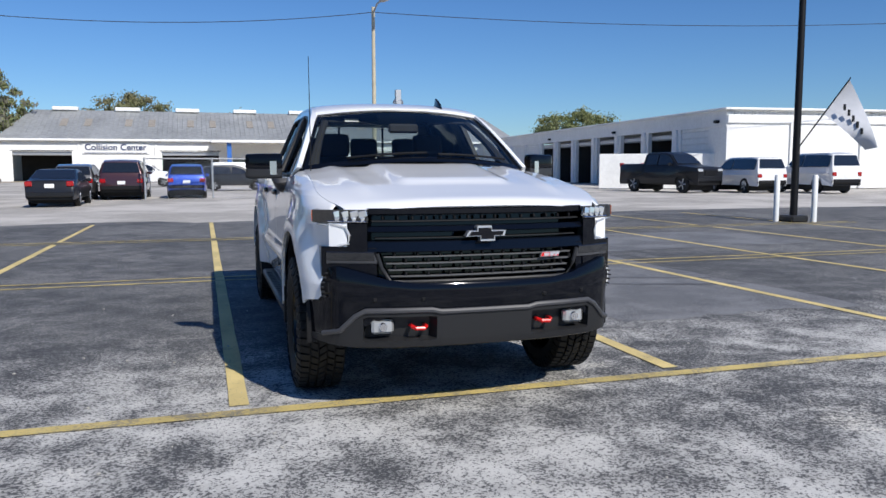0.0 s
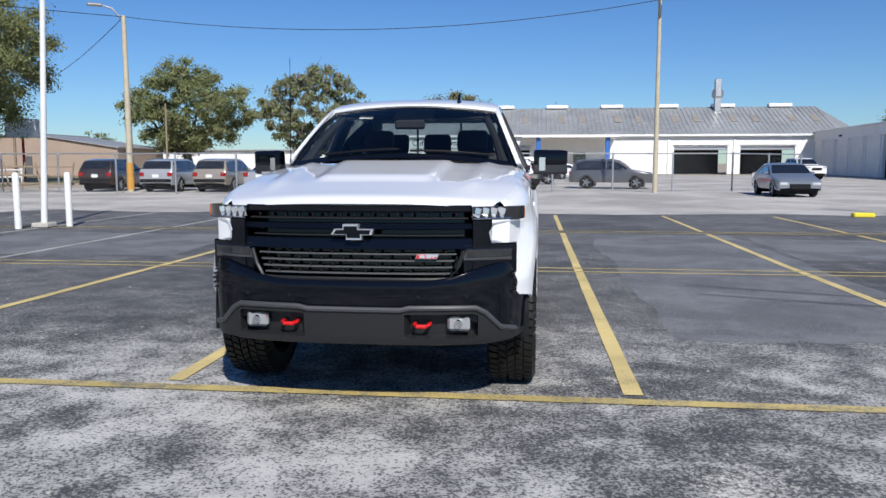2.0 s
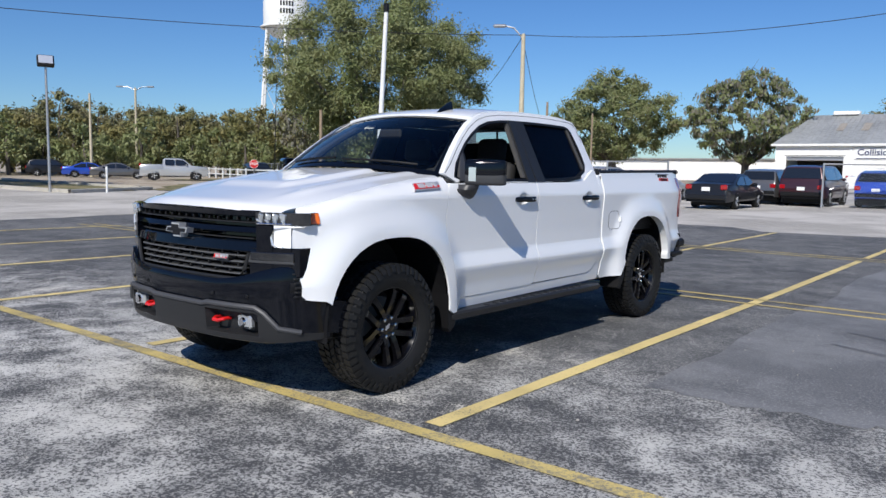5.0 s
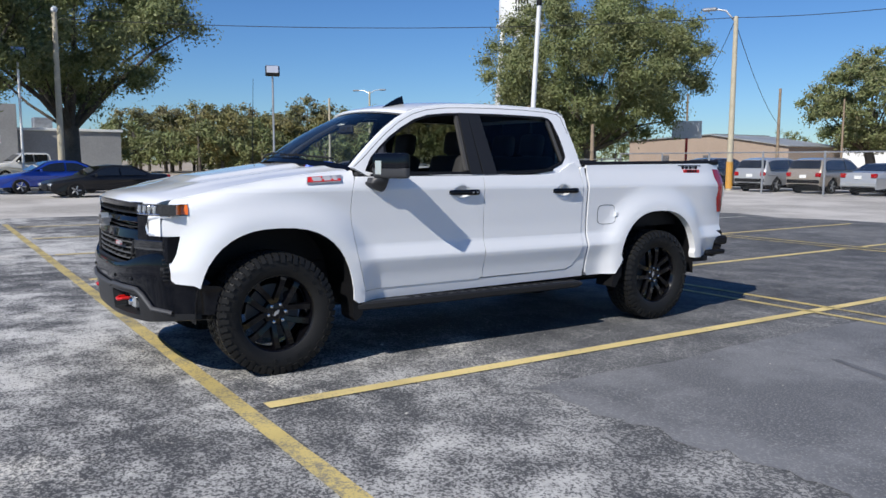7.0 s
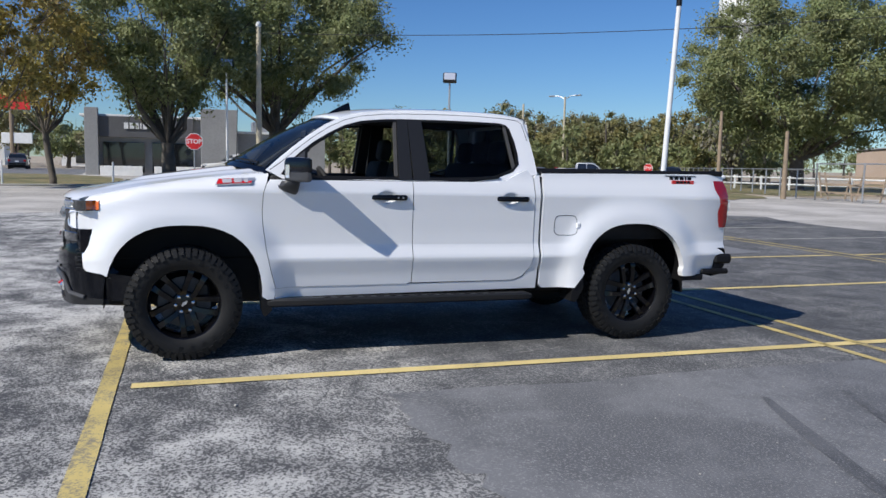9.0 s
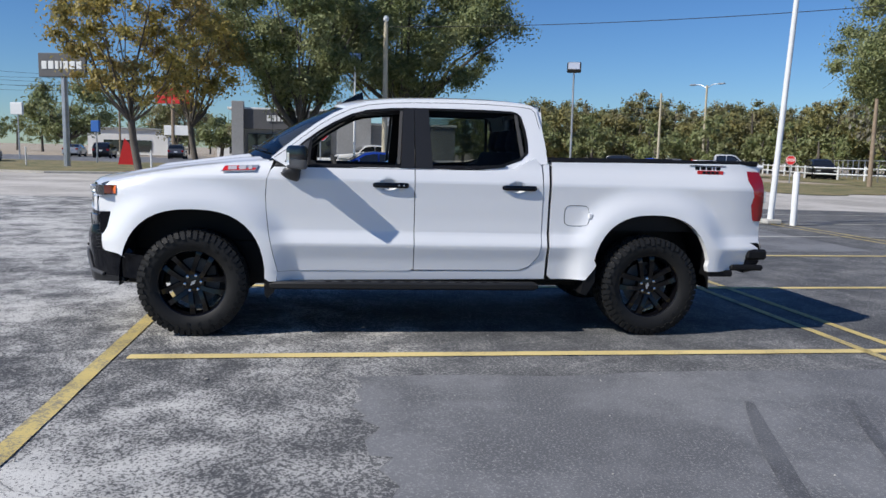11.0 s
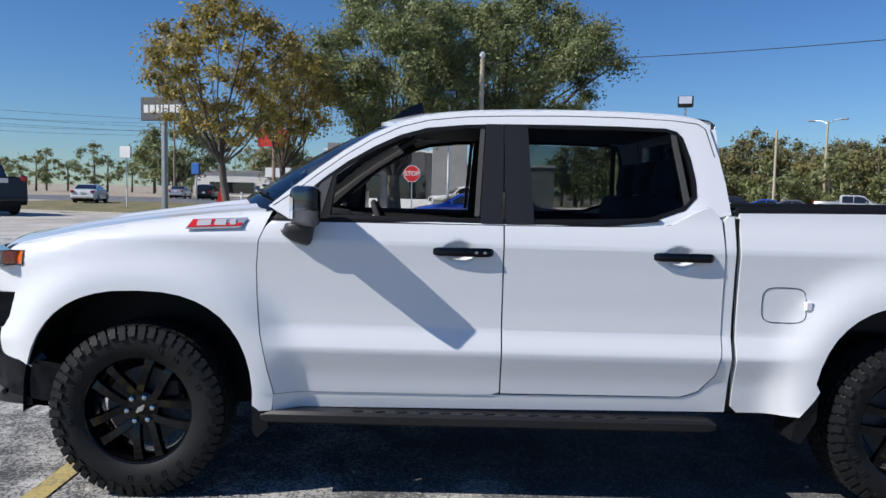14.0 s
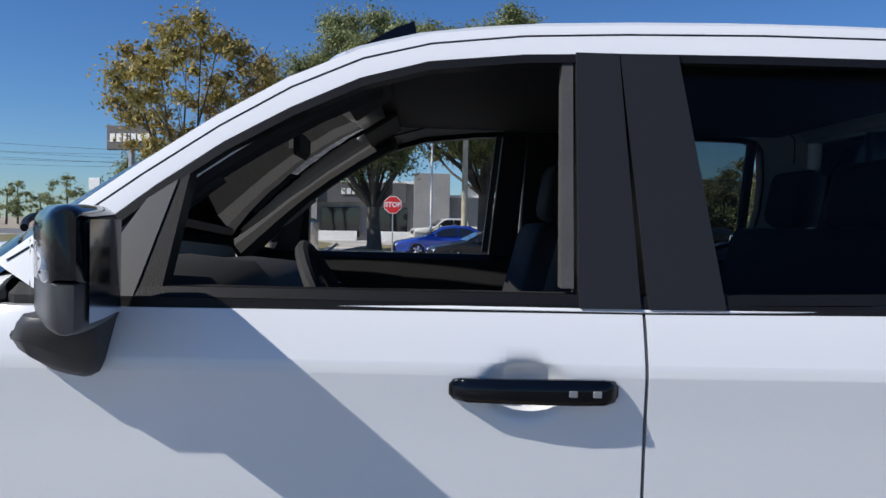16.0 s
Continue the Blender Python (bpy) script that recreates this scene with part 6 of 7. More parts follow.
# service garage with a row of bays
ANG = 4.5
garage = house("service_garage", 33.2, 44.0, -ANG, "long white service garage with a row of bays")
L, H = 62.0, 5.4
bay_w, n_bay = 3.7, 12
y = 2.2
spans = [(0.0, 2.2)]
for k in range(n_bay):
    open_bay = k in (1, 2, 3, 4, 5, 6)
    a, b = 2.2 + k * 5.0, 2.2 + k * 5.0 + bay_w
    part("wall", boxes(((0.15, (b + (a + 5.0)) / 2, H / 2 - 0.55), (0.3, a + 5.0 - b, H - 1.1), 0.0)), WALL_WHITE, garage)
    part("pier", boxes(((-0.06, b + 0.65, H / 2 - 0.6), (0.16, 0.5, H - 1.2), 0.02)), WALL_WHITE, garage)
    if open_bay:
        part("bay", boxes(((5.0, (a + b) / 2, 1.9), (0.2, bay_w + 1.2, 3.9), 0.0), ((2.6, a - 0.05, 1.9), (4.6, 0.06, 3.9), 0.0), ((2.6, b + 0.05, 1.9), (4.6, 0.06, 3.9), 0.0)), BAY_SHADE, garage, "open service bay with its shade painted near-black")
        part("rolled_door", boxes(((0.5, (a + b) / 2, 3.75), (0.5, bay_w, 0.45), 0.1)), STEEL, garage)
        part("bay_lamp", boxes(((2.4, (a + b) / 2, 4.0), (0.15, 1.2, 0.08), 0.02)), mat("lit_tube", (1.0, 0.98, 0.9), 0.5, emit=3.0) if k == 1 else bpy.data.materials["lit_tube"], garage)
    else:
        rdoor = part("roller_door", boxes(((0.2, (a + b) / 2, 2.2), (0.06, bay_w, 4.4), 0.0)), WALL_WHITE, garage, "white sectional roller door")
        for j in range(10):
            part("door_section", boxes(((0.12, (a + b) / 2, 0.22 + 0.44 * j), (0.08, bay_w, 0.41), 0.03)), WALL_WHITE, rdoor)
part("wall", boxes(((0.15, 1.1, H / 2 - 0.55), (0.3, 2.2, H - 1.1), 0.0)), WALL_WHITE, garage)
part("header", boxes(((0.12, L / 2, H - 0.7), (0.36, L, 1.05), 0.02)), WALL_WHITE, garage)
part("parapet_cap", boxes(((0.05, L / 2, H - 0.1), (0.7, L + 0.6, 0.16), 0.03), ((14, 0.0, H - 0.1), (28, 0.7, 0.16), 0.03)), WALL_WHITE, garage)
part("end_wall", boxes(((14, 0.15, H / 2 - 0.1), (27.6, 0.3, H - 0.2), 0.0)), WALL_WHITE, garage)
part("end_band", boxes(((14, -0.05, H - 0.75), (28, 0.16, 0.55), 0.02)), WALL_WHITE, garage)
for k in range(5):
    part("pilaster", boxes(((5.0 + 5.5 * k, -0.06, H / 2 - 0.5), (0.55, 0.14, H - 1.0), 0.02)), WALL_WHITE, garage)
part("flat_roof", boxes(((14, L / 2, H - 0.35), (27.5, L, 0.2), 0.0)), ROOF_METAL, garage)
for k in range(4):
    part("wall_lamp", boxes(((-0.15, 1.0 + 16 * k, H - 0.9), (0.3, 0.4, 0.2), 0.04)), MATTE_BLACK, garage)
low = put("low_wall", boxes(((0, 0, 1.2), (7.8, 0.25, 2.4), 0.02)), WALL_WHITE)
low.matrix_world = pose(30.0, 47.2, 0, 0, 0, -28)
tagged(low, "plain white low screen wall beside the bays", "wall", kind="structure")

# grey phone shop
store = house("phone_shop", -61.5, -2.5, 0, "grey flat roofed phone shop with dark glass front")
part("wall", boxes(((-6, 5.5, 2.4), (11.6, 11.6, 4.8), 0.0)), WALL_GREY, store)
part("sign_band", boxes(((0.0, 4.2, 4.0), (0.5, 8.0, 1.7), 0.02)), WALL_DARK, store, "dark grey fascia band")
part("corner_tower", boxes(((0.1, 0.3, 2.75), (0.9, 1.0, 5.5), 0.02)), WALL_GREY, store)
part("corner_tower", boxes(((0.1, 10.3, 2.85), (1.0, 3.0, 5.7), 0.02)), WALL_GREY, store)
part("shop_window", boxes(((-0.1, 2.7, 1.5), (0.3, 3.2, 2.5), 0.02), ((-0.1, 6.6, 1.5), (0.3, 3.4, 2.5), 0.02)), DARK_GLASS, store, "dark glass shop front")
part("parapet_cap", boxes(((-6, 5.5, 4.9), (12.2, 12.2, 0.2), 0.02)), WALL_WHITE, store)
name_bars("shop_name_bars", (0.42, 0.44, 0.28, 0.14, 0.38, 0.44, 0.42), 0.80, WHITE_TEXT, store, Matrix.Translation((0.30, 4.1, 4.1)) @ MZ, 0.04)
part("back_block", boxes(((-5, 15.5, 1.9), (9.0, 8.0, 3.8), 0.0)), WALL_GREY, store)
part("block_cap", boxes(((-5, 15.5, 3.85), (9.3, 8.3, 0.2), 0.02)), WALL_WHITE, store)
part("air_conditioner", boxes(((-3.5, 14.0, 4.4), (1.4, 1.4, 1.0), 0.05)), STEEL, store)
part("planter_wall", boxes(((1.6, 2.6, 0.4), (0.25, 3.2, 0.8), 0.02), ((1.6, 7.2, 0.4), (0.25, 4.2, 0.8), 0.02)), WALL_WHITE, store)

# tan warehouse and far low buildings
tan = house("tan_warehouse", -62, 92, 0, "low tan metal warehouse with a shallow gable")
bm = bmesh.new()
prism(bm, [(-13, 0), (13, 0), (13, 3.4), (2, 5.0), (-13, 4.4)], lambda u, v, d: Vector((u, d, v)), 12)
part("wall", bm, WALL_TAN, tan)
part("roof", boxes(((-5.5, 6, 4.85), (15.4, 12.6, 0.14), 0.0, Matrix.Rotation(radians(-2.3), 4, "Y")), ((7.5, 6, 4.25), (11.6, 12.6, 0.14), 0.0, Matrix.Rotation(radians(8.3), 4, "Y"))), ROOF_METAL, tan)
for k in range(2):
    part("door", boxes(((-6 + 7 * k, -0.05, 1.2), (1.1, 0.12, 2.3), 0.02)), WALL_DARK, tan)
far = house("long_warehouse", -45, 140, 0, "long low white warehouse in the distance")
part("wall", boxes(((0, 3, 1.9), (70, 6, 3.8), 0.0)), WALL_WHITE, far)
part("roof", boxes(((0, 3, 3.9), (71, 7, 0.2), 0.02)), ROOF_METAL, far)
for x, y, w, h in ((-120, -26, 12, 4.0), (-124, -8, 10, 4.5)):
    b = house("street_shop", x, y, 90, "pale low shop across the street")
    part("wall", boxes(((0, 3, h / 2), (w, 6, h), 0.0)), WALL_WHITE, b)
    part("roof", boxes(((0, 3, h + 0.1), (w + 0.6, 6.6, 0.25), 0.03)), ROOF_METAL, b)
    part("shop_window", boxes(((0, -0.03, 1.4), (w * 0.6, 0.1, 1.8), 0.0)), DARK_GLASS, b)

# water tower
wt = house("water_tower", 8 - 170, 4 + 138, 0, "white water tower with a rounded tank on legs", "water tower")
wt.scale = (1.15, 1.15, 1.14)
bm = bmesh.new()
lathe(bm, [(30.6, 0.0), (31.6, 3.2), (33.2, 5.0), (34.4, 5.3), (39.5, 5.3), (41.2, 4.2), (42.6, 0.0)], 28, "z")
tank = part("tank", bm, POLE_WHITE, wt, smooth=True, sharp=50)
bm = bmesh.new()
lathe(bm, [(33.4, 5.2), (33.4, 6.0), (33.7, 6.0), (33.7, 5.2)], 28, "z")
part("walkway", bm, POLE_WHITE, wt)
for k in range(6):
    t = k * math.pi / 3 + 0.3
    part("leg", tubed([(7.4 * math.cos(t), 7.4 * math.sin(t), 0), (4.9 * math.cos(t), 4.9 * math.sin(t), 34)], 0.33, 8), POLE_WHITE, wt)
    for za, zb in ((8, 20), (20, 32)):
        t2 = t + math.pi / 3
        ra, rb = 7.4 - 2.5 * za / 34, 7.4 - 2.5 * zb / 34
        part("brace", tubed([(ra * math.cos(t), ra * math.sin(t), za), (rb * math.cos(t2), rb * math.sin(t2), zb)], 0.08, 5), POLE_WHITE, wt)
part("riser_pipe", tubed([(0, 0, 0), (0, 0, 32)], 0.7, 12), POLE_WHITE, wt)
for k, z in enumerate((38.4, 36.7)):
    for j in range(5):
        t = radians(-39 - 14 + 7 * j)
        m = Matrix.Translation((5.33 * math.cos(t), 5.33 * math.sin(t), z)) @ Matrix.Rotation(t, 4, "Z")
        ob = part("letter_bar", boxes(((0, 0, 0), (0.06, 0.42, 1.1), 0.0)), GREY_TRIM, tank)
        ob.matrix_basis = m


# ---- poles, lamps, signs, cables ----
def pole(name, x, y, h, r0, r1, material, label, lean=(0, 0), parts=()):
    p = empty(name, pose(x, y, gz(x, y)), label=label, category=name.replace("_", " "))
    part("shaft", tubed([(0, 0, -0.05), (lean[0] * 0.5, lean[1] * 0.5, h / 2), (lean[0], lean[1], h)], [r0, (r0 + r1) / 2, r1], 12), material, p, smooth=True, sharp=60)
    return p


def arm_lamp(p, h, dx, dy, rise=0.6):
    part("arm", tubed([(0, 0, h - 0.3), (dx * 0.5, dy * 0.5, h + rise * 0.7), (dx, dy, h + rise)], 0.045, 8), STEEL, p, smooth=True)
    k = Vector((dx, dy, 0)).normalized()
    bm = boxes(((0, 0, 0), (0.75, 0.30, 0.16), 0.06, Matrix.Rotation(math.atan2(k.y, k.x), 4, "Z")))
    bmesh.ops.translate(bm, vec=(dx + k.x * 0.3, dy + k.y * 0.3, h + rise), verts=bm.verts[:])
    part("lamp_head", bm, STEEL, p)


p1 = pole("street_lamp", -18.5, 38.6, 9.0, 0.17, 0.11, POLE_TAN, "tan concrete street lamp pole beside the fence")
arm_lamp(p1, 9.0, -0.9, -0.5, 0.45)
part("yellow_band", tubed([(0, 0, 0.1), (0, 0, 1.5)], 0.185, 12), mat("yellow_sleeve", (0.55, 0.28, 0.05), 0.6, var=0.15), p1)
p2 = pole("street_lamp", 8.5, 39.6, 9.6, 0.125, 0.085, POLE_TAN, "tan concrete street lamp pole beside the fence")
arm_lamp(p2, 9.6, 0.25, -0.9, 0.15)
p3 = pole("lamp_post", -8.6, 16.4, 5.5, 0.072, 0.058, POLE_WHITE, "white metal post without a lamp between bollards", (0.18, 0.16))
part("dark_cap", tubed([(0.18, 0.16, 5.5), (0.18, 0.16, 5.72)], 0.07, 10), MATTE_BLACK, p3)
part("foot", boxes(((0, 0, 0.06), (0.4, 0.4, 0.12), 0.03)), CONCRETE, p3)
p4 = pole("lamp_post", 15.1, 17.1, 8.2, 0.10, 0.08, MATTE_BLACK, "tall black lamp post carrying a white flag")
part("foot", boxes(((0, 0, 0.09), (0.55, 0.55, 0.18), 0.04)), GREY_TRIM, p4)
part("flag_pole", tubed([(0.05, 0, 1.95), (0.95, -0.75, 3.75)], 0.018, 6), MATTE_BLACK, p4)
bm = bmesh.new()
rows = []
fa, fb = Vector((0.93, -0.73, 3.70)), Vector((0.50, -0.38, 2.85))
for i in range(13):
    u = i / 12
    top_p = fa + Vector((0.55 * u, -0.45 * u, -1.75 * u * (0.65 + 0.35 * u)))
    bot_p = fb + Vector((0.80 * u, -0.62 * u, -0.95 * u))
    rows.append([top_p.lerp(bot_p, j / 6) + Vector((0.06, 0.08, 0)) * math.sin(5 * u + 2.2 * j / 6) for j in range(7)])
grid(bm, rows)
part("flag", bm, FABRIC, p4, "white cloth flag with dark lettering", smooth=True)
for i, u in enumerate((0.22, 0.34, 0.46, 0.58, 0.70)):
    a = fa + Vector((0.55 * u, -0.45 * u, -1.75 * u * (0.65 + 0.35 * u)))
    b = fb + Vector((0.80 * u, -0.62 * u, -0.95 * u))
    c = a.lerp(b, 0.55) + Vector((-0.05, -0.10, 0))
    part("letter_bar", boxes(((c.x, c.y, c.z), (0.05, 0.04, 0.16), 0.0)), GREY_TRIM, p4)


def bollard(x, y, h=1.25):
    b = empty("bollard", pose(x, y, gz(x, y)), label="white painted steel bollard", category="bollard", group="bollards beside the lamp posts")
    bm = bmesh.new()
    lathe(bm, [(-0.05, 0.072), (h - 0.04, 0.072), (h, 0.05), (h + 0.01, 0.0)], 16, "z")
    part("post", bm, POLE_WHITE, b, smooth=True)


bollard(-8.95, 16.0)
bollard(-8.2, 16.75)
bollard(14.75, 17.35)
bollard(15.45, 16.75)
pa = pole("street_lamp", -36.0, 8.9, 8.7, 0.17, 0.12, POLE_TAN, "tan concrete lamp pole with a small white lamp")
part("lamp_head", boxes(((0, 0, 8.85), (0.3, 0.3, 0.35), 0.1)), POLE_WHITE, pa)


def flood(x, y, h, m, face):
    p = pole("flood_light", x, y, h, 0.07, 0.05, m, "slim pole with a boxy flood light")
    head = boxes(((0, 0, 0), (0.75, 0.3, 0.55), 0.05, Matrix.Rotation(radians(face), 4, "Z") @ Matrix.Rotation(radians(-25), 4, "X")))
    bmesh.ops.translate(head, vec=(0, 0, h + 0.25), verts=head.verts[:])
    part("lamp_head", head, GREY_TRIM, p)
    lens = boxes(((0, -0.17, 0), (0.62, 0.03, 0.42), 0.01))
    bmesh.ops.transform(lens, matrix=Matrix.Translation((0, 0, h + 0.25)) @ Matrix.Rotation(radians(face), 4, "Z") @ Matrix.Rotation(radians(-25), 4, "X"), verts=lens.verts[:])
    part("lens", lens, LENS, p)


flood(-36.2, 7.2, 6.4, POLE_WHITE, 90)
flood(-32.8, 18.9, 6.0, STEEL, 70)
for x, y, h in ((-72.0, 46.0, 9.4), (-70.0, 40.0, 8.2)):
    p = pole("street_lamp", x, y, h, 0.16, 0.10, POLE_TAN, "tan concrete lamp pole in the far car park")
    if h > 9:
        arm_lamp(p, h, 1.1, 0.8, 0.1)
        arm_lamp(p, h, -1.1, -0.8, 0.1)
for x, y, h in ((-35.5, 39.0, 5.4), (-26.5, 36.4, 3.7), (-31.0, 62.0, 7.5), (-50.0, 74.0, 9.0), (-44.0, 95.0, 9.0), (-100.0, -22.0, 10.5), (-92.0, -26.0, 11.0)):
    pole("utility_pole", x, y, h, 0.15, 0.10, WOOD if h < 12 else MATTE_BLACK, "weathered wooden utility pole")


def cable(a, b, sag, label="thin black overhead cable between poles"):
    a, b = Vector(a), Vector(b)
    pts = []
    for i in range(25):
        u = i / 24
        pts.append(a.lerp(b, u) - Vector((0, 0, 4 * sag * u * (1 - u))))
    ob = put("overhead_cable", tubed(pts, 0.018, 5), WIRE)
    tagged(ob, label, "cable", "overhead cables")


cable((-18.5, 38.6, 8.9), (8.5, 39.6, 9.3), 1.0)
cable((8.5, 39.6, 9.3), (60, 36, 12), 1.0)
cable((-18.5, 38.6, 8.9), (-36, 8.9, 8.4), 0.5)
cable((-18.5, 38.6, 8.6), (-31.0, 62.0, 4.5), 0.6)
cable((-18.5, 38.6, 8.9), (-50, 74, 8.8), 1.0)
for z in (10.2, 9.2, 8.6):
    cable((-100.0, -22.0, z), (-92.0, -60.0, z), 0.6)
    cable((-100.0, -22.0, z), (-70.0, -75.0, z + 1), 0.6)


def stop_sign(x, y, z, face, d=0.75):
    s = empty("stop_sign", pose(x, y, 0, 0, 0, face), label="red octagonal stop sign on a steel post", category="stop sign")
    part("post", tubed([(0, 0.03, 0), (0, 0.03, z + d * 0.45)], 0.03, 6), STEEL, s)
    def octo(r, y0, m, n):
        pts = [(r * math.cos(radians(22.5 + 45 * k)), r * math.sin(radians(22.5 + 45 * k))) for k in range(8)]
        return part(n, prism(bmesh.new(), pts, lambda u, v, dd: Vector((u, y0 + dd, z + v)), 0.012), m, s)
    octo(d * 0.54, -0.004, WHITE_TEXT, "white_border")
    octo(d * 0.50, -0.010, SIGN_RED, "red_face")
    letters("sign_letters", "STOP", d * 0.40, WHITE_TEXT, s, Matrix.Translation((0, -0.014, z)) @ MF, 0.003, 0.006, xs=0.92)


stop_sign(-29.6, 5.4, 2.28, 90)
stop_sign(-38.5, 35.5, 1.5, 60, 0.6)


def panel_sign(name, x, y, face, z, w, h, material, label, post_h=None, bars=(), size=0.5, post=STEEL, r=0.06):
    s = empty(name, pose(x, y, 0, 0, 0, face), label=label, category="sign")
    part("post", tubed([(0, 0, 0), (0, 0, post_h or z)], r, 8), post, s)
    part("panel", boxes(((0, -0.1, z), (w, 0.25, h), 0.04)), material, s)
    if bars:
        name_bars("name_bars", bars, size, WHITE_TEXT, s, Matrix.Translation((0, -0.225, z)) @ MF, 0.03)
    return s


panel_sign("pylon_sign", -44.3, -10.9, 75, 6.4, 3.2, 1.5, WALL_DARK, "dark grey pylon sign with white bars on a pole", bars=(0.42, 0.44, 0.28, 0.14, 0.38, 0.44, 0.42), size=0.80, r=0.2)
panel_sign("restaurant_sign", -100, -15.2, 80, 8.3, 4.6, 2.4, SIGN_RED, "red restaurant sign on a brown pole", post=WOOD, r=0.25)
panel_sign("direction_sign", -100, -14.6, 80, 3.6, 3.6, 1.3, POLE_WHITE, "pale arrow shaped sign board", post=WOOD)
panel_sign("notice_sign", -68.5, -22.8, 75, 4.6, 1.2, 1.1, POLE_WHITE, "white and yellow notice sign on a post")
panel_sign("blue_sign", -56.0, -12.4, 75, 2.9, 0.7, 0.9, BLUE_PAINT, "small blue parking sign on a post")
panel_sign("billboard", -43.5, 66.0, 35, 4.6, 2.8, 1.7, POLE_WHITE, "blank white box sign on a red post", post=SIGN_RED, r=0.12)
red = put("red_feather_sign", prism(bmesh.new(), [(-0.6, 0), (0.6, 0), (0.25, 1.6), (-0.1, 2.0)], lambda u, v, d: Vector((-52 + d, -9.2 + u, v)), 0.05), SIGN_RED)
tagged(red, "red triangular fabric sign on the verge", "sign")
for x, y in ((-33.4, -3.3), (-30.0, 20.3), (-46.0, -14.0), (-34.5, 1.5)):
    m = put("marker_post", tubed([(x, y, 0), (x + 0.02, y, 1.25)], 0.05, 8), POLE_WHITE)
    tagged(m, "slim white marker post at the kerb", "marker post", "marker posts")


# ---- verges, kerbs ----
blob("verge", [(-32, -8), (-34, 2), (-50, 1), (-60, -4), (-64, -26), (-40, -30)], 0.02, GRASS, "dry grass verge with patchy green", "grass", 6, 0.4, 41)
blob("verge", [(-33, 2.5), (-35, 15), (-60, 22), (-60, 16), (-48, 4)], 0.02, GRASS, "dry grass island under the oaks", "grass", 6, 0.4, 42)
blob("verge", [(-23, 27), (-33, 24.5), (-44, 33), (-36, 40), (-27, 36)], 0.02, GRASS, "dry tan grass strip", "grass", 6, 0.5, 43)
blob("verge", [(-30, 40), (-60, 42), (-70, 90), (-36, 80)], 0.015, GRASS, "dry leaf strewn ground under the oak", "grass", 6, 0.5, 44)
blob("verge", [(-31, 19), (-60, 21), (-60, 27), (-34, 25)], 0.025, GRASS, "thin dry grass island", "grass", 6, 0.4, 45)
blob("street", [(-64, -26), (-60, -4), (-62, -3), (-95, -6), (-95, -60), (-70, -60)], -0.003, SEALED, "dark street beyond the verge", "road", 5, 0.1, 46)


def kerb(pts):
    bm = bmesh.new()
    for a, b in zip(pts, pts[1:]):
        a, b = Vector((*a, 0)), Vector((*b, 0))
        d = (b - a).normalized()
        s = Vector((-d.y, d.x, 0)) * 0.075
        grid(bm, [[p - s + Vector((0, 0, -0.05)), p - s + Vector((0, 0, 0.12)), p + s + Vector((0, 0, 0.14)), p + s + Vector((0, 0, -0.05))] for p in (a, b)])
    ob = put("kerb", bm, CONCRETE)
    tagged(ob, "pale concrete kerb round the verge", "kerb", kind="structure")


kerb([(-40, -30), (-32, -8), (-34, 2), (-50, 1)])
kerb([(-48, 4), (-33, 2.5), (-35, 15), (-60, 22)])
kerb([(-60, 19.5), (-31, 19), (-34, 25), (-60, 27)])


# ---- fences ----
def chain_fence(pts, h=1.9, gap=3.0):
    f = empty("chain_link_fence", Matrix(), label="galvanised chain link fence with top rail", category="fence")
    wires = bmesh.new()
    for a, b in zip(pts, pts[1:]):
        a, b = Vector((*a, 0)), Vector((*b, 0))
        n = max(1, round((b - a).length / gap))
        for i in range(n + 1):
            p = a.lerp(b, i / n)
            part("post", tubed([p, p + Vector((0, 0, h + 0.05))], 0.045, 8), STEEL, f)
        part("top_rail", tubed([a + Vector((0, 0, h)), b + Vector((0, 0, h))], 0.036, 6), STEEL, f)
        length = (b - a).length
        d = (b - a).normalized()
        k = int(length / 0.16)
        for i in range(k):
            for sg in (-1, 1):
                u0 = i * 0.16
                u1 = u0 + sg * h
                t = 1.0
                if u1 < 0:
                    t = u0 / h
                if u1 > length:
                    t = (length - u0) / h
                e = a + d * (u0 + (u1 - u0) * t) + Vector((0, 0, h * t))
                s = a + d * u0
                n2 = Vector((0, 0, 0.0022))
                vs = [wires.verts.new(q) for q in (s - n2, e - n2, e + n2, s + n2)]
                wires.faces.new(vs)
    w = part("wire_mesh", wires, STEEL, f)
    w["kind"] = "stuff"


chain_fence([(-24, 36.2), (-8.5, 35.6)])
chain_fence([(-2.6, 38.6), (12.5, 40.8), (17.5, 46)])
chain_fence([(-24, 36.2), (-44, 46), (-75, 62)], 1.6)


def rail_fence(pts, h=1.1):
    f = empty("rail_fence", Matrix(), label="white painted two rail fence", category="fence")
    for a, b in zip(pts, pts[1:]):
        a, b = Vector((*a, 0)), Vector((*b, 0))
        n = max(1, round((b - a).length / 2.4))
        for i in range(n + 1):
            p = a.lerp(b, i / n)
            part("post", boxes(((p.x, p.y, h / 2), (0.12, 0.12, h), 0.01)), POLE_WHITE, f)
        for z in (0.45, 0.95):
            part("rail", tubed([a + Vector((0, 0, z)), b + Vector((0, 0, z))], 0.06, 4), POLE_WHITE, f)


rail_fence([(-34, 52), (-52, 46), (-70, 52)])
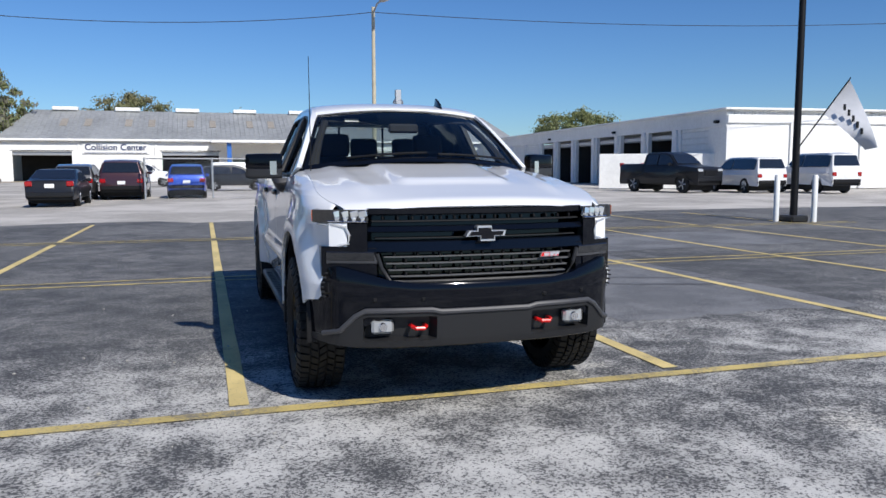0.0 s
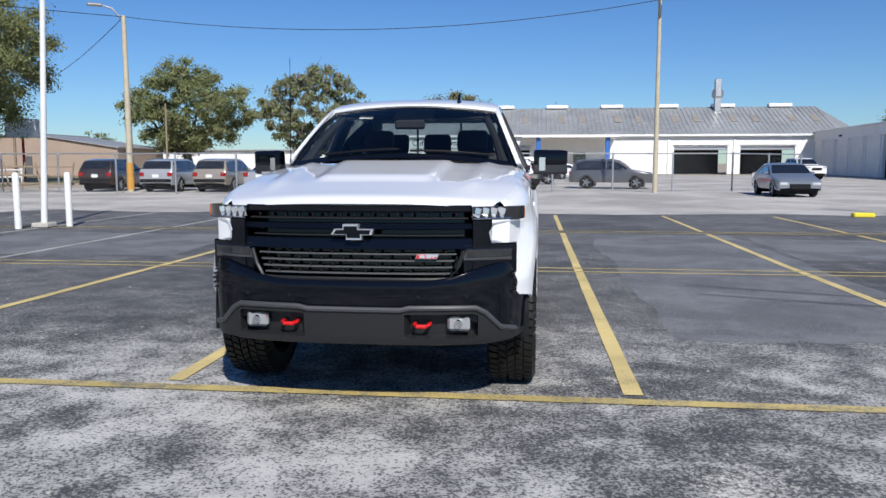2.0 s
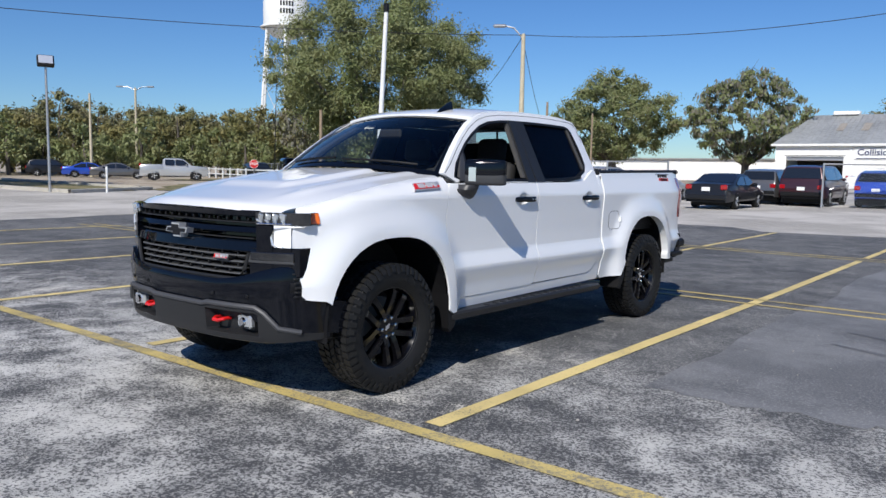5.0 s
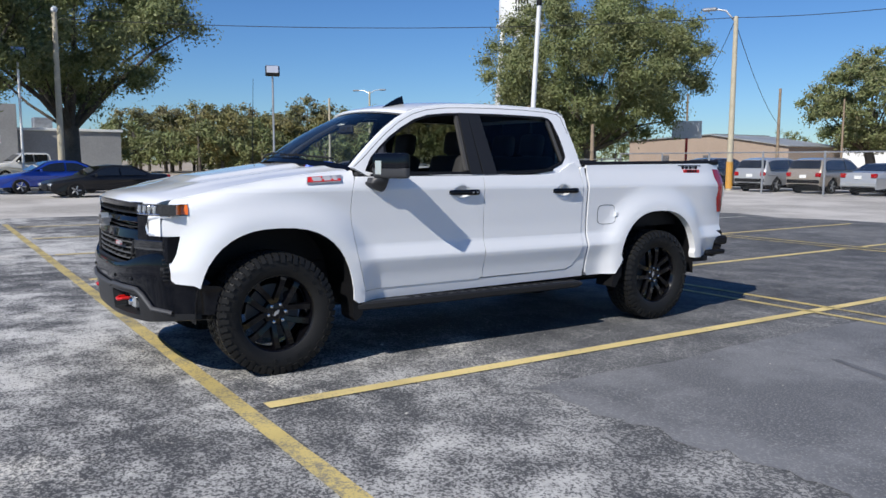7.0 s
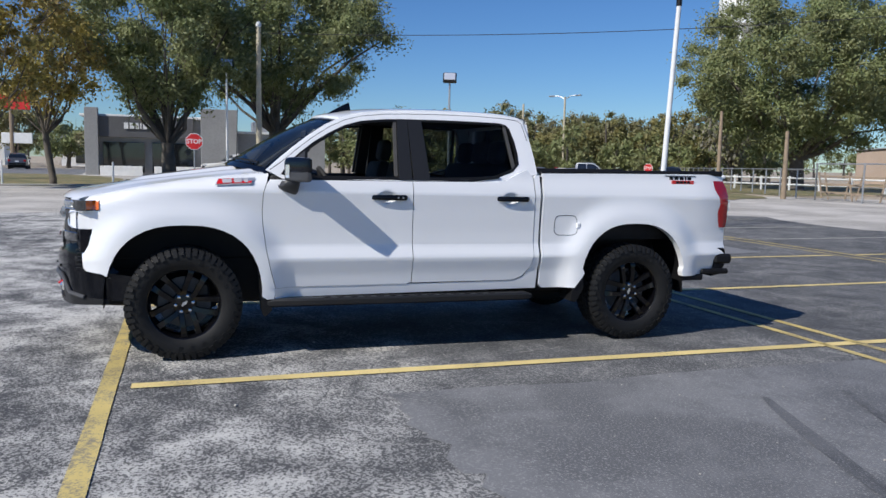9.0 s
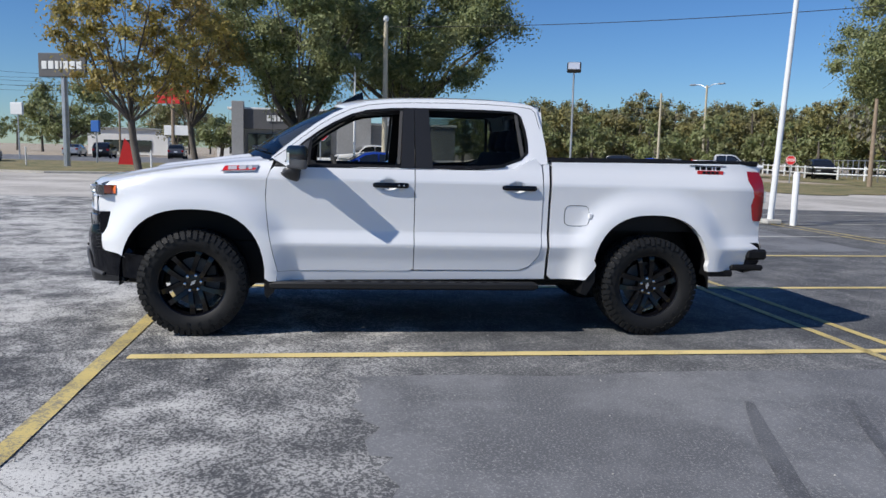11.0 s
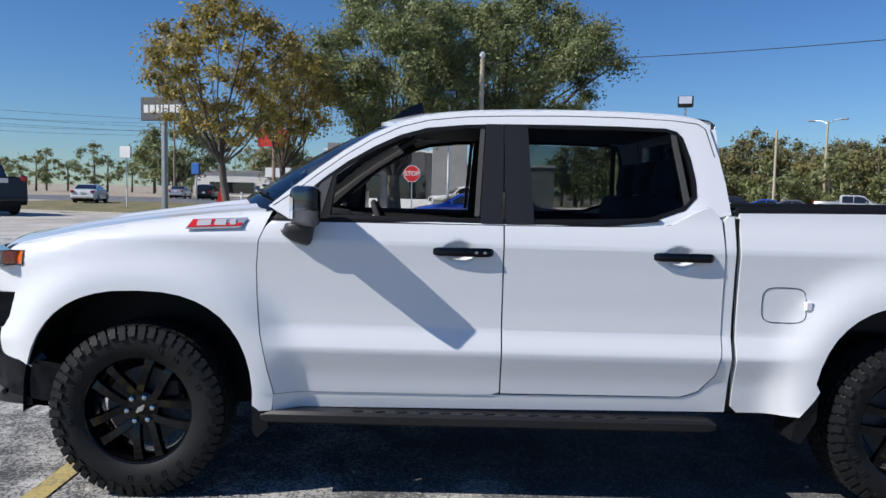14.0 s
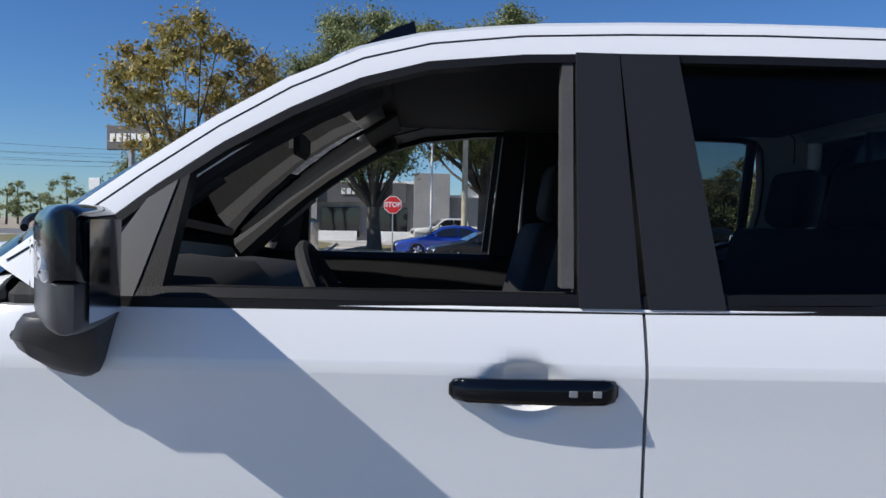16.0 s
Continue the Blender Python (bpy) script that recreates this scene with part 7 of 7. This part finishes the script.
# timber frames and a low trailer near the oak
for i, (x, y, rz) in enumerate(((-22.0, 37.5, 20), (-24.2, 38.2, 35), (-26.0, 39.4, 15))):
    f = empty("timber_frame", pose(x, y, 0, 0, 0, rz), label="leaning weathered timber rack by the fence", category="timber rack")
    for dx in (-0.8, 0.8):
        part("upright", boxes(((dx, 0, 0.75), (0.08, 0.08, 1.5), 0.01, Matrix.Rotation(radians(12 * dx), 4, "Y"))), WOOD, f)
    for z in (0.35, 0.8, 1.25):
        part("slat", boxes(((0, 0, z), (1.8, 0.05, 0.09), 0.01)), WOOD, f)


# ---- parked cars ----
PAINTS = {}


def paint(name, rgb, metal=0.3):
    if name not in PAINTS:
        PAINTS[name] = mat(name + "_car_paint", rgb, 0.3, metal, coat=0.45 if name == "black" else 1.0, spec=0.2 if name == "black" else 0.5)
    return PAINTS[name]


SHAPES = {
    # profile over the top from front bumper to rear bumper (y, z); belt height; glass places along y
    "sedan": dict(w=0.92, low=[(0.0, 0.38), (-0.02, 0.60), (0.10, 0.72), (1.15, 0.93), (1.30, 0.96)], roof=[(1.30, 0.96), (2.05, 1.38), (2.55, 1.455), (3.2, 1.43), (4.05, 1.06)], back=[(4.05, 1.06), (4.75, 1.02), (4.85, 0.90), (4.88, 0.45)], wheels=(0.92, 3.75), r=0.33, belt=0.95, pil=(1.45, 2.72, 3.85)),
    "suv": dict(w=0.94, low=[(0.0, 0.42), (-0.02, 0.75), (0.12, 0.92), (1.05, 1.08), (1.2, 1.10)], roof=[(1.2, 1.10), (1.85, 1.60), (2.3, 1.70), (3.7, 1.69), (4.25, 1.60), (4.55, 1.15)], back=[(4.55, 1.15), (4.66, 0.90), (4.66, 0.45)], wheels=(0.88, 3.68), r=0.36, belt=1.08, pil=(1.35, 2.55, 4.30)),
    "big_suv": dict(w=1.02, low=[(0.0, 0.5), (-0.02, 0.95), (0.10, 1.10), (1.25, 1.20), (1.35, 1.22)], roof=[(1.35, 1.22), (1.95, 1.78), (2.4, 1.89), (4.6, 1.88), (4.95, 1.80), (5.15, 1.25)], back=[(5.15, 1.25), (5.22, 0.9), (5.22, 0.5)], wheels=(0.98, 4.0), r=0.40, belt=1.20, pil=(1.5, 2.8, 4.95)),
    "pickup": dict(w=1.0, low=[(0.0, 0.55), (-0.02, 1.08), (0.10, 1.20), (1.25, 1.30), (1.35, 1.32)], roof=[(1.35, 1.32), (1.95, 1.82), (2.3, 1.92), (3.55, 1.91), (3.68, 1.82), (3.74, 1.38)], back=[(3.74, 1.38), (5.50, 1.38), (5.55, 1.33), (5.60, 0.60)], wheels=(0.98, 4.45), r=0.42, belt=1.30, pil=(1.6, 2.7, 3.55)),
    "van": dict(w=0.98, low=[(0.0, 0.45), (-0.02, 0.85), (0.10, 1.0), (0.6, 1.15), (0.7, 1.18)], roof=[(0.7, 1.18), (1.35, 1.85), (1.8, 2.05), (4.9, 2.05), (5.15, 1.95), (5.25, 1.2)], back=[(5.25, 1.2), (5.3, 0.9), (5.3, 0.45)], wheels=(0.85, 4.2), r=0.35, belt=1.2, pil=(0.95, 1.9, 2.0)),
}


def car_template(kind, colour, name):
    q = SHAPES[kind]
    c = empty(name, Matrix())
    prof = q["low"] + q["roof"][1:] + q["back"][1:]
    length = max(p[0] for p in prof)
    w, belt, r = q["w"], q["belt"], q["r"]
    low_z = 0.28 if kind == "sedan" else 0.36

    def hw(z, y):
        k = w if z <= belt else w - (z - belt) * 0.36
        e = min(y + 0.05, length + 0.03 - y)
        return k - 0.10 * max(0.0, 1 - e / 0.45) ** 2 - (0.03 if z < low_z + 0.1 else 0)

    bm = bmesh.new()
    rows = []
    US = (-1, -0.97, -0.88, -0.5, 0, 0.5, 0.88, 0.97, 1)
    dz = (-0.06, -0.018, 0, 0.012, 0.018, 0.012, 0, -0.018, -0.06)
    for y, z in prof:
        h = hw(z, y)
        rows.append([Vector((u * h, y, z + d)) for u, d in zip(US, dz)])
    vs = grid(bm, rows)
    # sides, cut round the wheels
    for col, sg in ((0, -1), (-1, 1)):
        waist = 2 * r + 0.12
        top_edge = [bm.verts.new((sg * hw(min(z - 0.10, waist), y), y, min(z - 0.10, waist))) for y, z in prof]
        for i in range(len(prof) - 1):
            bm.faces.new([vs[i][col], vs[i + 1][col], top_edge[i + 1], top_edge[i]])
        under = []
        y = length - 0.02
        for yc in reversed(q["wheels"]):
            for k in range(9):
                t = math.pi * k / 8
                under.append((yc + (r + 0.07) * math.cos(t), max(low_z, r + (r + 0.07) * math.sin(t))))
        under = [(length - 0.05, low_z)] + under + [(0.05, low_z)]
        low_edge = [bm.verts.new((sg * hw(z, yy), yy, z)) for yy, z in under]
        f = bm.faces.new(top_edge + low_edge)
        bmesh.ops.triangulate(bm, faces=[f], ngon_method="EAR_CLIP")
    part("body", bm, colour, c, smooth=True, sharp=38)
    part("underside", boxes(((0, length / 2, low_z + 0.12), (w * 1.7, length - 0.2, 0.22), 0.0), *[((0, yc, r + 0.1), (w * 1.72, 2 * r + 0.1, 2 * r - 0.05), 0.0) for yc in q["wheels"]]), MATTE_BLACK, c)
    # side windows
    roof = q["roof"]
    def top_at(y):
        return lerp(roof, y) - 0.10
    pil = q["pil"]
    for sg in (-1, 1):
        for a, b in zip(pil, pil[1:]):
            if b - a < 0.3:
                continue
            a2, b2 = a + 0.04, b - 0.04
            pts = [(a2 + (b2 - a2) * i / 6, belt + 0.03) for i in range(7)] + [(b2 - (b2 - a2) * i / 6, max(belt + 0.05, top_at(b2 - (b2 - a2) * i / 6))) for i in range(7)]
            part("side_window", prism(bmesh.new(), pts, lambda u, v, d: Vector((sg * (hw(v, u) + 0.008 - d), u, v)), 0.03), DARK_GLASS, c)
    (ya, za), (yb2, zb2) = roof[0], roof[1]
    def pane(name, p, e):
        bm = bmesh.new()
        n = Vector((0, -(e[1] - p[1]), e[0] - p[0])).normalized() * 0.03
        grid(bm, [[Vector((u * (hw(z, y) - 0.09), y, z)) + n for u in (-1, -0.5, 0, 0.5, 1)] for y, z in ((p[0] + (e[0] - p[0]) * k, p[1] + (e[1] - p[1]) * k) for k in (0.08, 0.5, 0.94))])
        part(name, bm, DARK_GLASS, c)
    pane("windscreen", roof[0], roof[1])
    pane("rear_window", roof[-2], roof[-1])
    zl = q["low"][1][1] - 0.02
    zr = q["back"][-2][1]
    for sg in (-1, 1):
        part("headlight", boxes(((sg * (w - 0.26), 0.03, zl), (0.36, 0.14, 0.13), 0.03)), LENS, c)
        part("tail_lamp", boxes(((sg * (w - 0.20), length - 0.05, zr), (0.26, 0.16, 0.20), 0.03)), RED_LENS, c)
        part("door_mirror", boxes(((sg * (w + 0.06), roof[0][0] + 0.42, belt + 0.06), (0.18, 0.10, 0.14), 0.03)), colour, c)
    part("grille", boxes(((0, -0.02, zl - 0.12), (w * 0.9, 0.06, 0.22), 0.02)), MATTE_BLACK, c)
    part("rear_plate", boxes(((0, length + 0.005, zr - 0.08), (0.34, 0.02, 0.16), 0.005)), WHITE_TEXT, c)
    part("rear_bumper", boxes(((0, length - 0.06, low_z + 0.22), (w * 1.8, 0.18, 0.22), 0.05)), MATTE_BLACK if "suv" in kind else colour, c)
    for yc in q["wheels"]:
        for sg in (-1, 1):
            wh = empty("wheel", Matrix())
            wh.parent = c
            wh.matrix_basis = pose(sg * (w - 0.12), yc, r, 0, 0, 0 if sg > 0 else 180)
            bm = bmesh.new()
            lathe(bm, [(-0.11, r * 0.62), (-0.12, r * 0.92), (-0.09, r), (0.09, r), (0.12, r * 0.92), (0.115, r * 0.64), (0.09, r * 0.62)], 24)
            part("tyre", bm, RUBBER, wh, smooth=True)
            bm = bmesh.new()
            lathe(bm, [(0.06, 0.0), (0.085, 0.05), (0.06, 0.07), (0.05, r * 0.45), (0.10, r * 0.63)], 20)
            rim = part("rim", bm, GREY_TRIM, wh, smooth=True)
            for k in range(5):
                bm = bmesh.new()
                t = k * 2 * math.pi / 5
                tube(bm, [(0.09, 0.04 * math.cos(t), 0.04 * math.sin(t)), (0.10, r * 0.62 * math.cos(t), r * 0.62 * math.sin(t))], 0.032, 5)
                part("spoke", bm, STEEL, rim)
    return c


LENGTH = {k: max(p[0] for p in v["back"]) for k, v in SHAPES.items()}
MADE = {}
CARS = [
    ("suv", "dark_brown", (0.05, 0.035, 0.03), -20.2, 40.2, 183, "dark brown sport utility car behind the fence"),
    ("suv", "silver", (0.42, 0.43, 0.44), -16.7, 40.0, 181, "silver sport utility car behind the fence"),
    ("suv", "champagne", (0.36, 0.31, 0.25), -13.9, 40.2, 180, "champagne sport utility car behind the fence"),
    ("sedan", "silver", (0.42, 0.43, 0.44), -11.1, 40.3, 176, "silver saloon car behind the fence"),
    ("sedan", "black", (0.012, 0.013, 0.016), -5.6, 35.0, 180, "black saloon car seen from behind"),
    ("suv", "grey", (0.10, 0.10, 0.105), -5.9, 42.5, 180, "dark grey sport utility car"),
    ("big_suv", "maroon", (0.05, 0.014, 0.014), -3.7, 42.0, 180, "large dark maroon sport utility car"),
    ("suv", "blue", (0.02, 0.07, 0.42), -0.8, 42.6, 180, "bright blue compact sport utility car"),
    ("suv", "black", (0.012, 0.013, 0.016), 2.0, 55.0, 92, "black sport utility car seen from the side"),
    ("pickup", "white", (0.75, 0.75, 0.75), -5.0, 70.0, 90, "white pickup truck before the repair shop"),
    ("van", "white", (0.75, 0.75, 0.75), 3.2, 72.0, 92, "white van before the repair shop"),
    ("suv", "red", (0.40, 0.02, 0.02), 8.0, 62.0, 100, "red sport utility car before the repair shop"),
    ("suv", "grey", (0.10, 0.10, 0.105), 7.0, 46.0, 80, "dark grey sport utility car by the fence"),
    ("sedan", "white", (0.75, 0.75, 0.75), 5.5, 74.0, 92, "white saloon car before the repair shop"),
    ("sedan", "steel", (0.22, 0.25, 0.29), 13.8, 36.8, -2, "steel grey saloon car parked in the open"),
    ("pickup", "white", (0.75, 0.75, 0.75), 26.5, 74.0, 12, "white pickup truck near the bays"),
    ("pickup", "black", (0.012, 0.013, 0.016), 27.2, 41.0, 14, "lifted black pickup truck beside a white wall"),
    ("big_suv", "white", (0.75, 0.75, 0.75), 31.0, 39.3, 177, "large white sport utility car by the garage"),
    ("big_suv", "white", (0.75, 0.75, 0.75), 34.2, 37.2, 177, "large white sport utility car by the garage"),
    ("sedan", "silver", (0.42, 0.43, 0.44), 47.0, 36.0, -70, "silver saloon car by the garage"),
    ("sedan", "black", (0.012, 0.013, 0.016), -27.0, 9.4, 8, "low black coupe at the island"),
    ("sedan", "blue", (0.02, 0.07, 0.42), -31.2, 7.9, 6, "bright blue saloon car at the kerbed island"),
    ("pickup", "white", (0.75, 0.75, 0.75), -50.0, 9.0, 10, "white pickup truck by the grey shop"),
    ("pickup", "silver", (0.42, 0.43, 0.44), -55.5, 40.0, 147, "silver pickup truck in the far car park"),
    ("sedan", "grey", (0.10, 0.10, 0.105), -62.0, 38.5, 150, "dark grey car in the far car park"),
    ("sedan", "blue", (0.02, 0.07, 0.42), -68.0, 38.8, 152, "blue car in the far car park"),
    ("suv", "black", (0.012, 0.013, 0.016), -74.0, 38.0, 150, "black sport utility car in the far car park"),
    ("suv", "black", (0.012, 0.013, 0.016), -54.0, 48.0, 70, "black car under the far trees"),
    ("pickup", "black", (0.012, 0.013, 0.016), -30.4, -15.2, -38, "black pickup truck at the street side"),
    ("sedan", "white", (0.75, 0.75, 0.75), -56.0, -20.8, -80, "white saloon car at the street"),
    ("suv", "black", (0.012, 0.013, 0.016), -82.0, -19.0, -85, "black sport utility car on the street"),
    ("suv", "grey", (0.10, 0.10, 0.105), -86.0, -12.0, -85, "grey sport utility car on the street"),
    ("sedan", "silver", (0.42, 0.43, 0.44), -88.0, -24.0, -85, "silver car on the street"),
]
for kind, colour, rgb, x, y, rz, label in CARS:
    name = {"sedan": "saloon_car", "suv": "sport_utility_car", "big_suv": "sport_utility_car", "pickup": "pickup_truck", "van": "van"}[kind]
    m = pose(x, y, gz(x, y), 0, 0, rz) @ Matrix.Translation((0, -LENGTH[kind] / 2, 0))
    if label.startswith("lifted"):
        m = m @ Matrix.Diagonal((1.12, 1.12, 1.24, 1))
    elif "coupe" in label:
        m = m @ Matrix.Diagonal((1, 0.96, 0.88, 1))
    elif kind == "big_suv" and colour == "white":
        m = m @ Matrix.Diagonal((1.0, 1.0, 1.10, 1))
    if (kind, colour) in MADE:
        c = copy_thing(MADE[kind, colour], m)
    else:
        c = MADE[kind, colour] = car_template(kind, paint(colour, rgb, 0.0 if colour in ("white", "black") else 0.35), name)
        c.matrix_basis = m
    tagged(c, label, name.replace("_", " "), "parked cars")
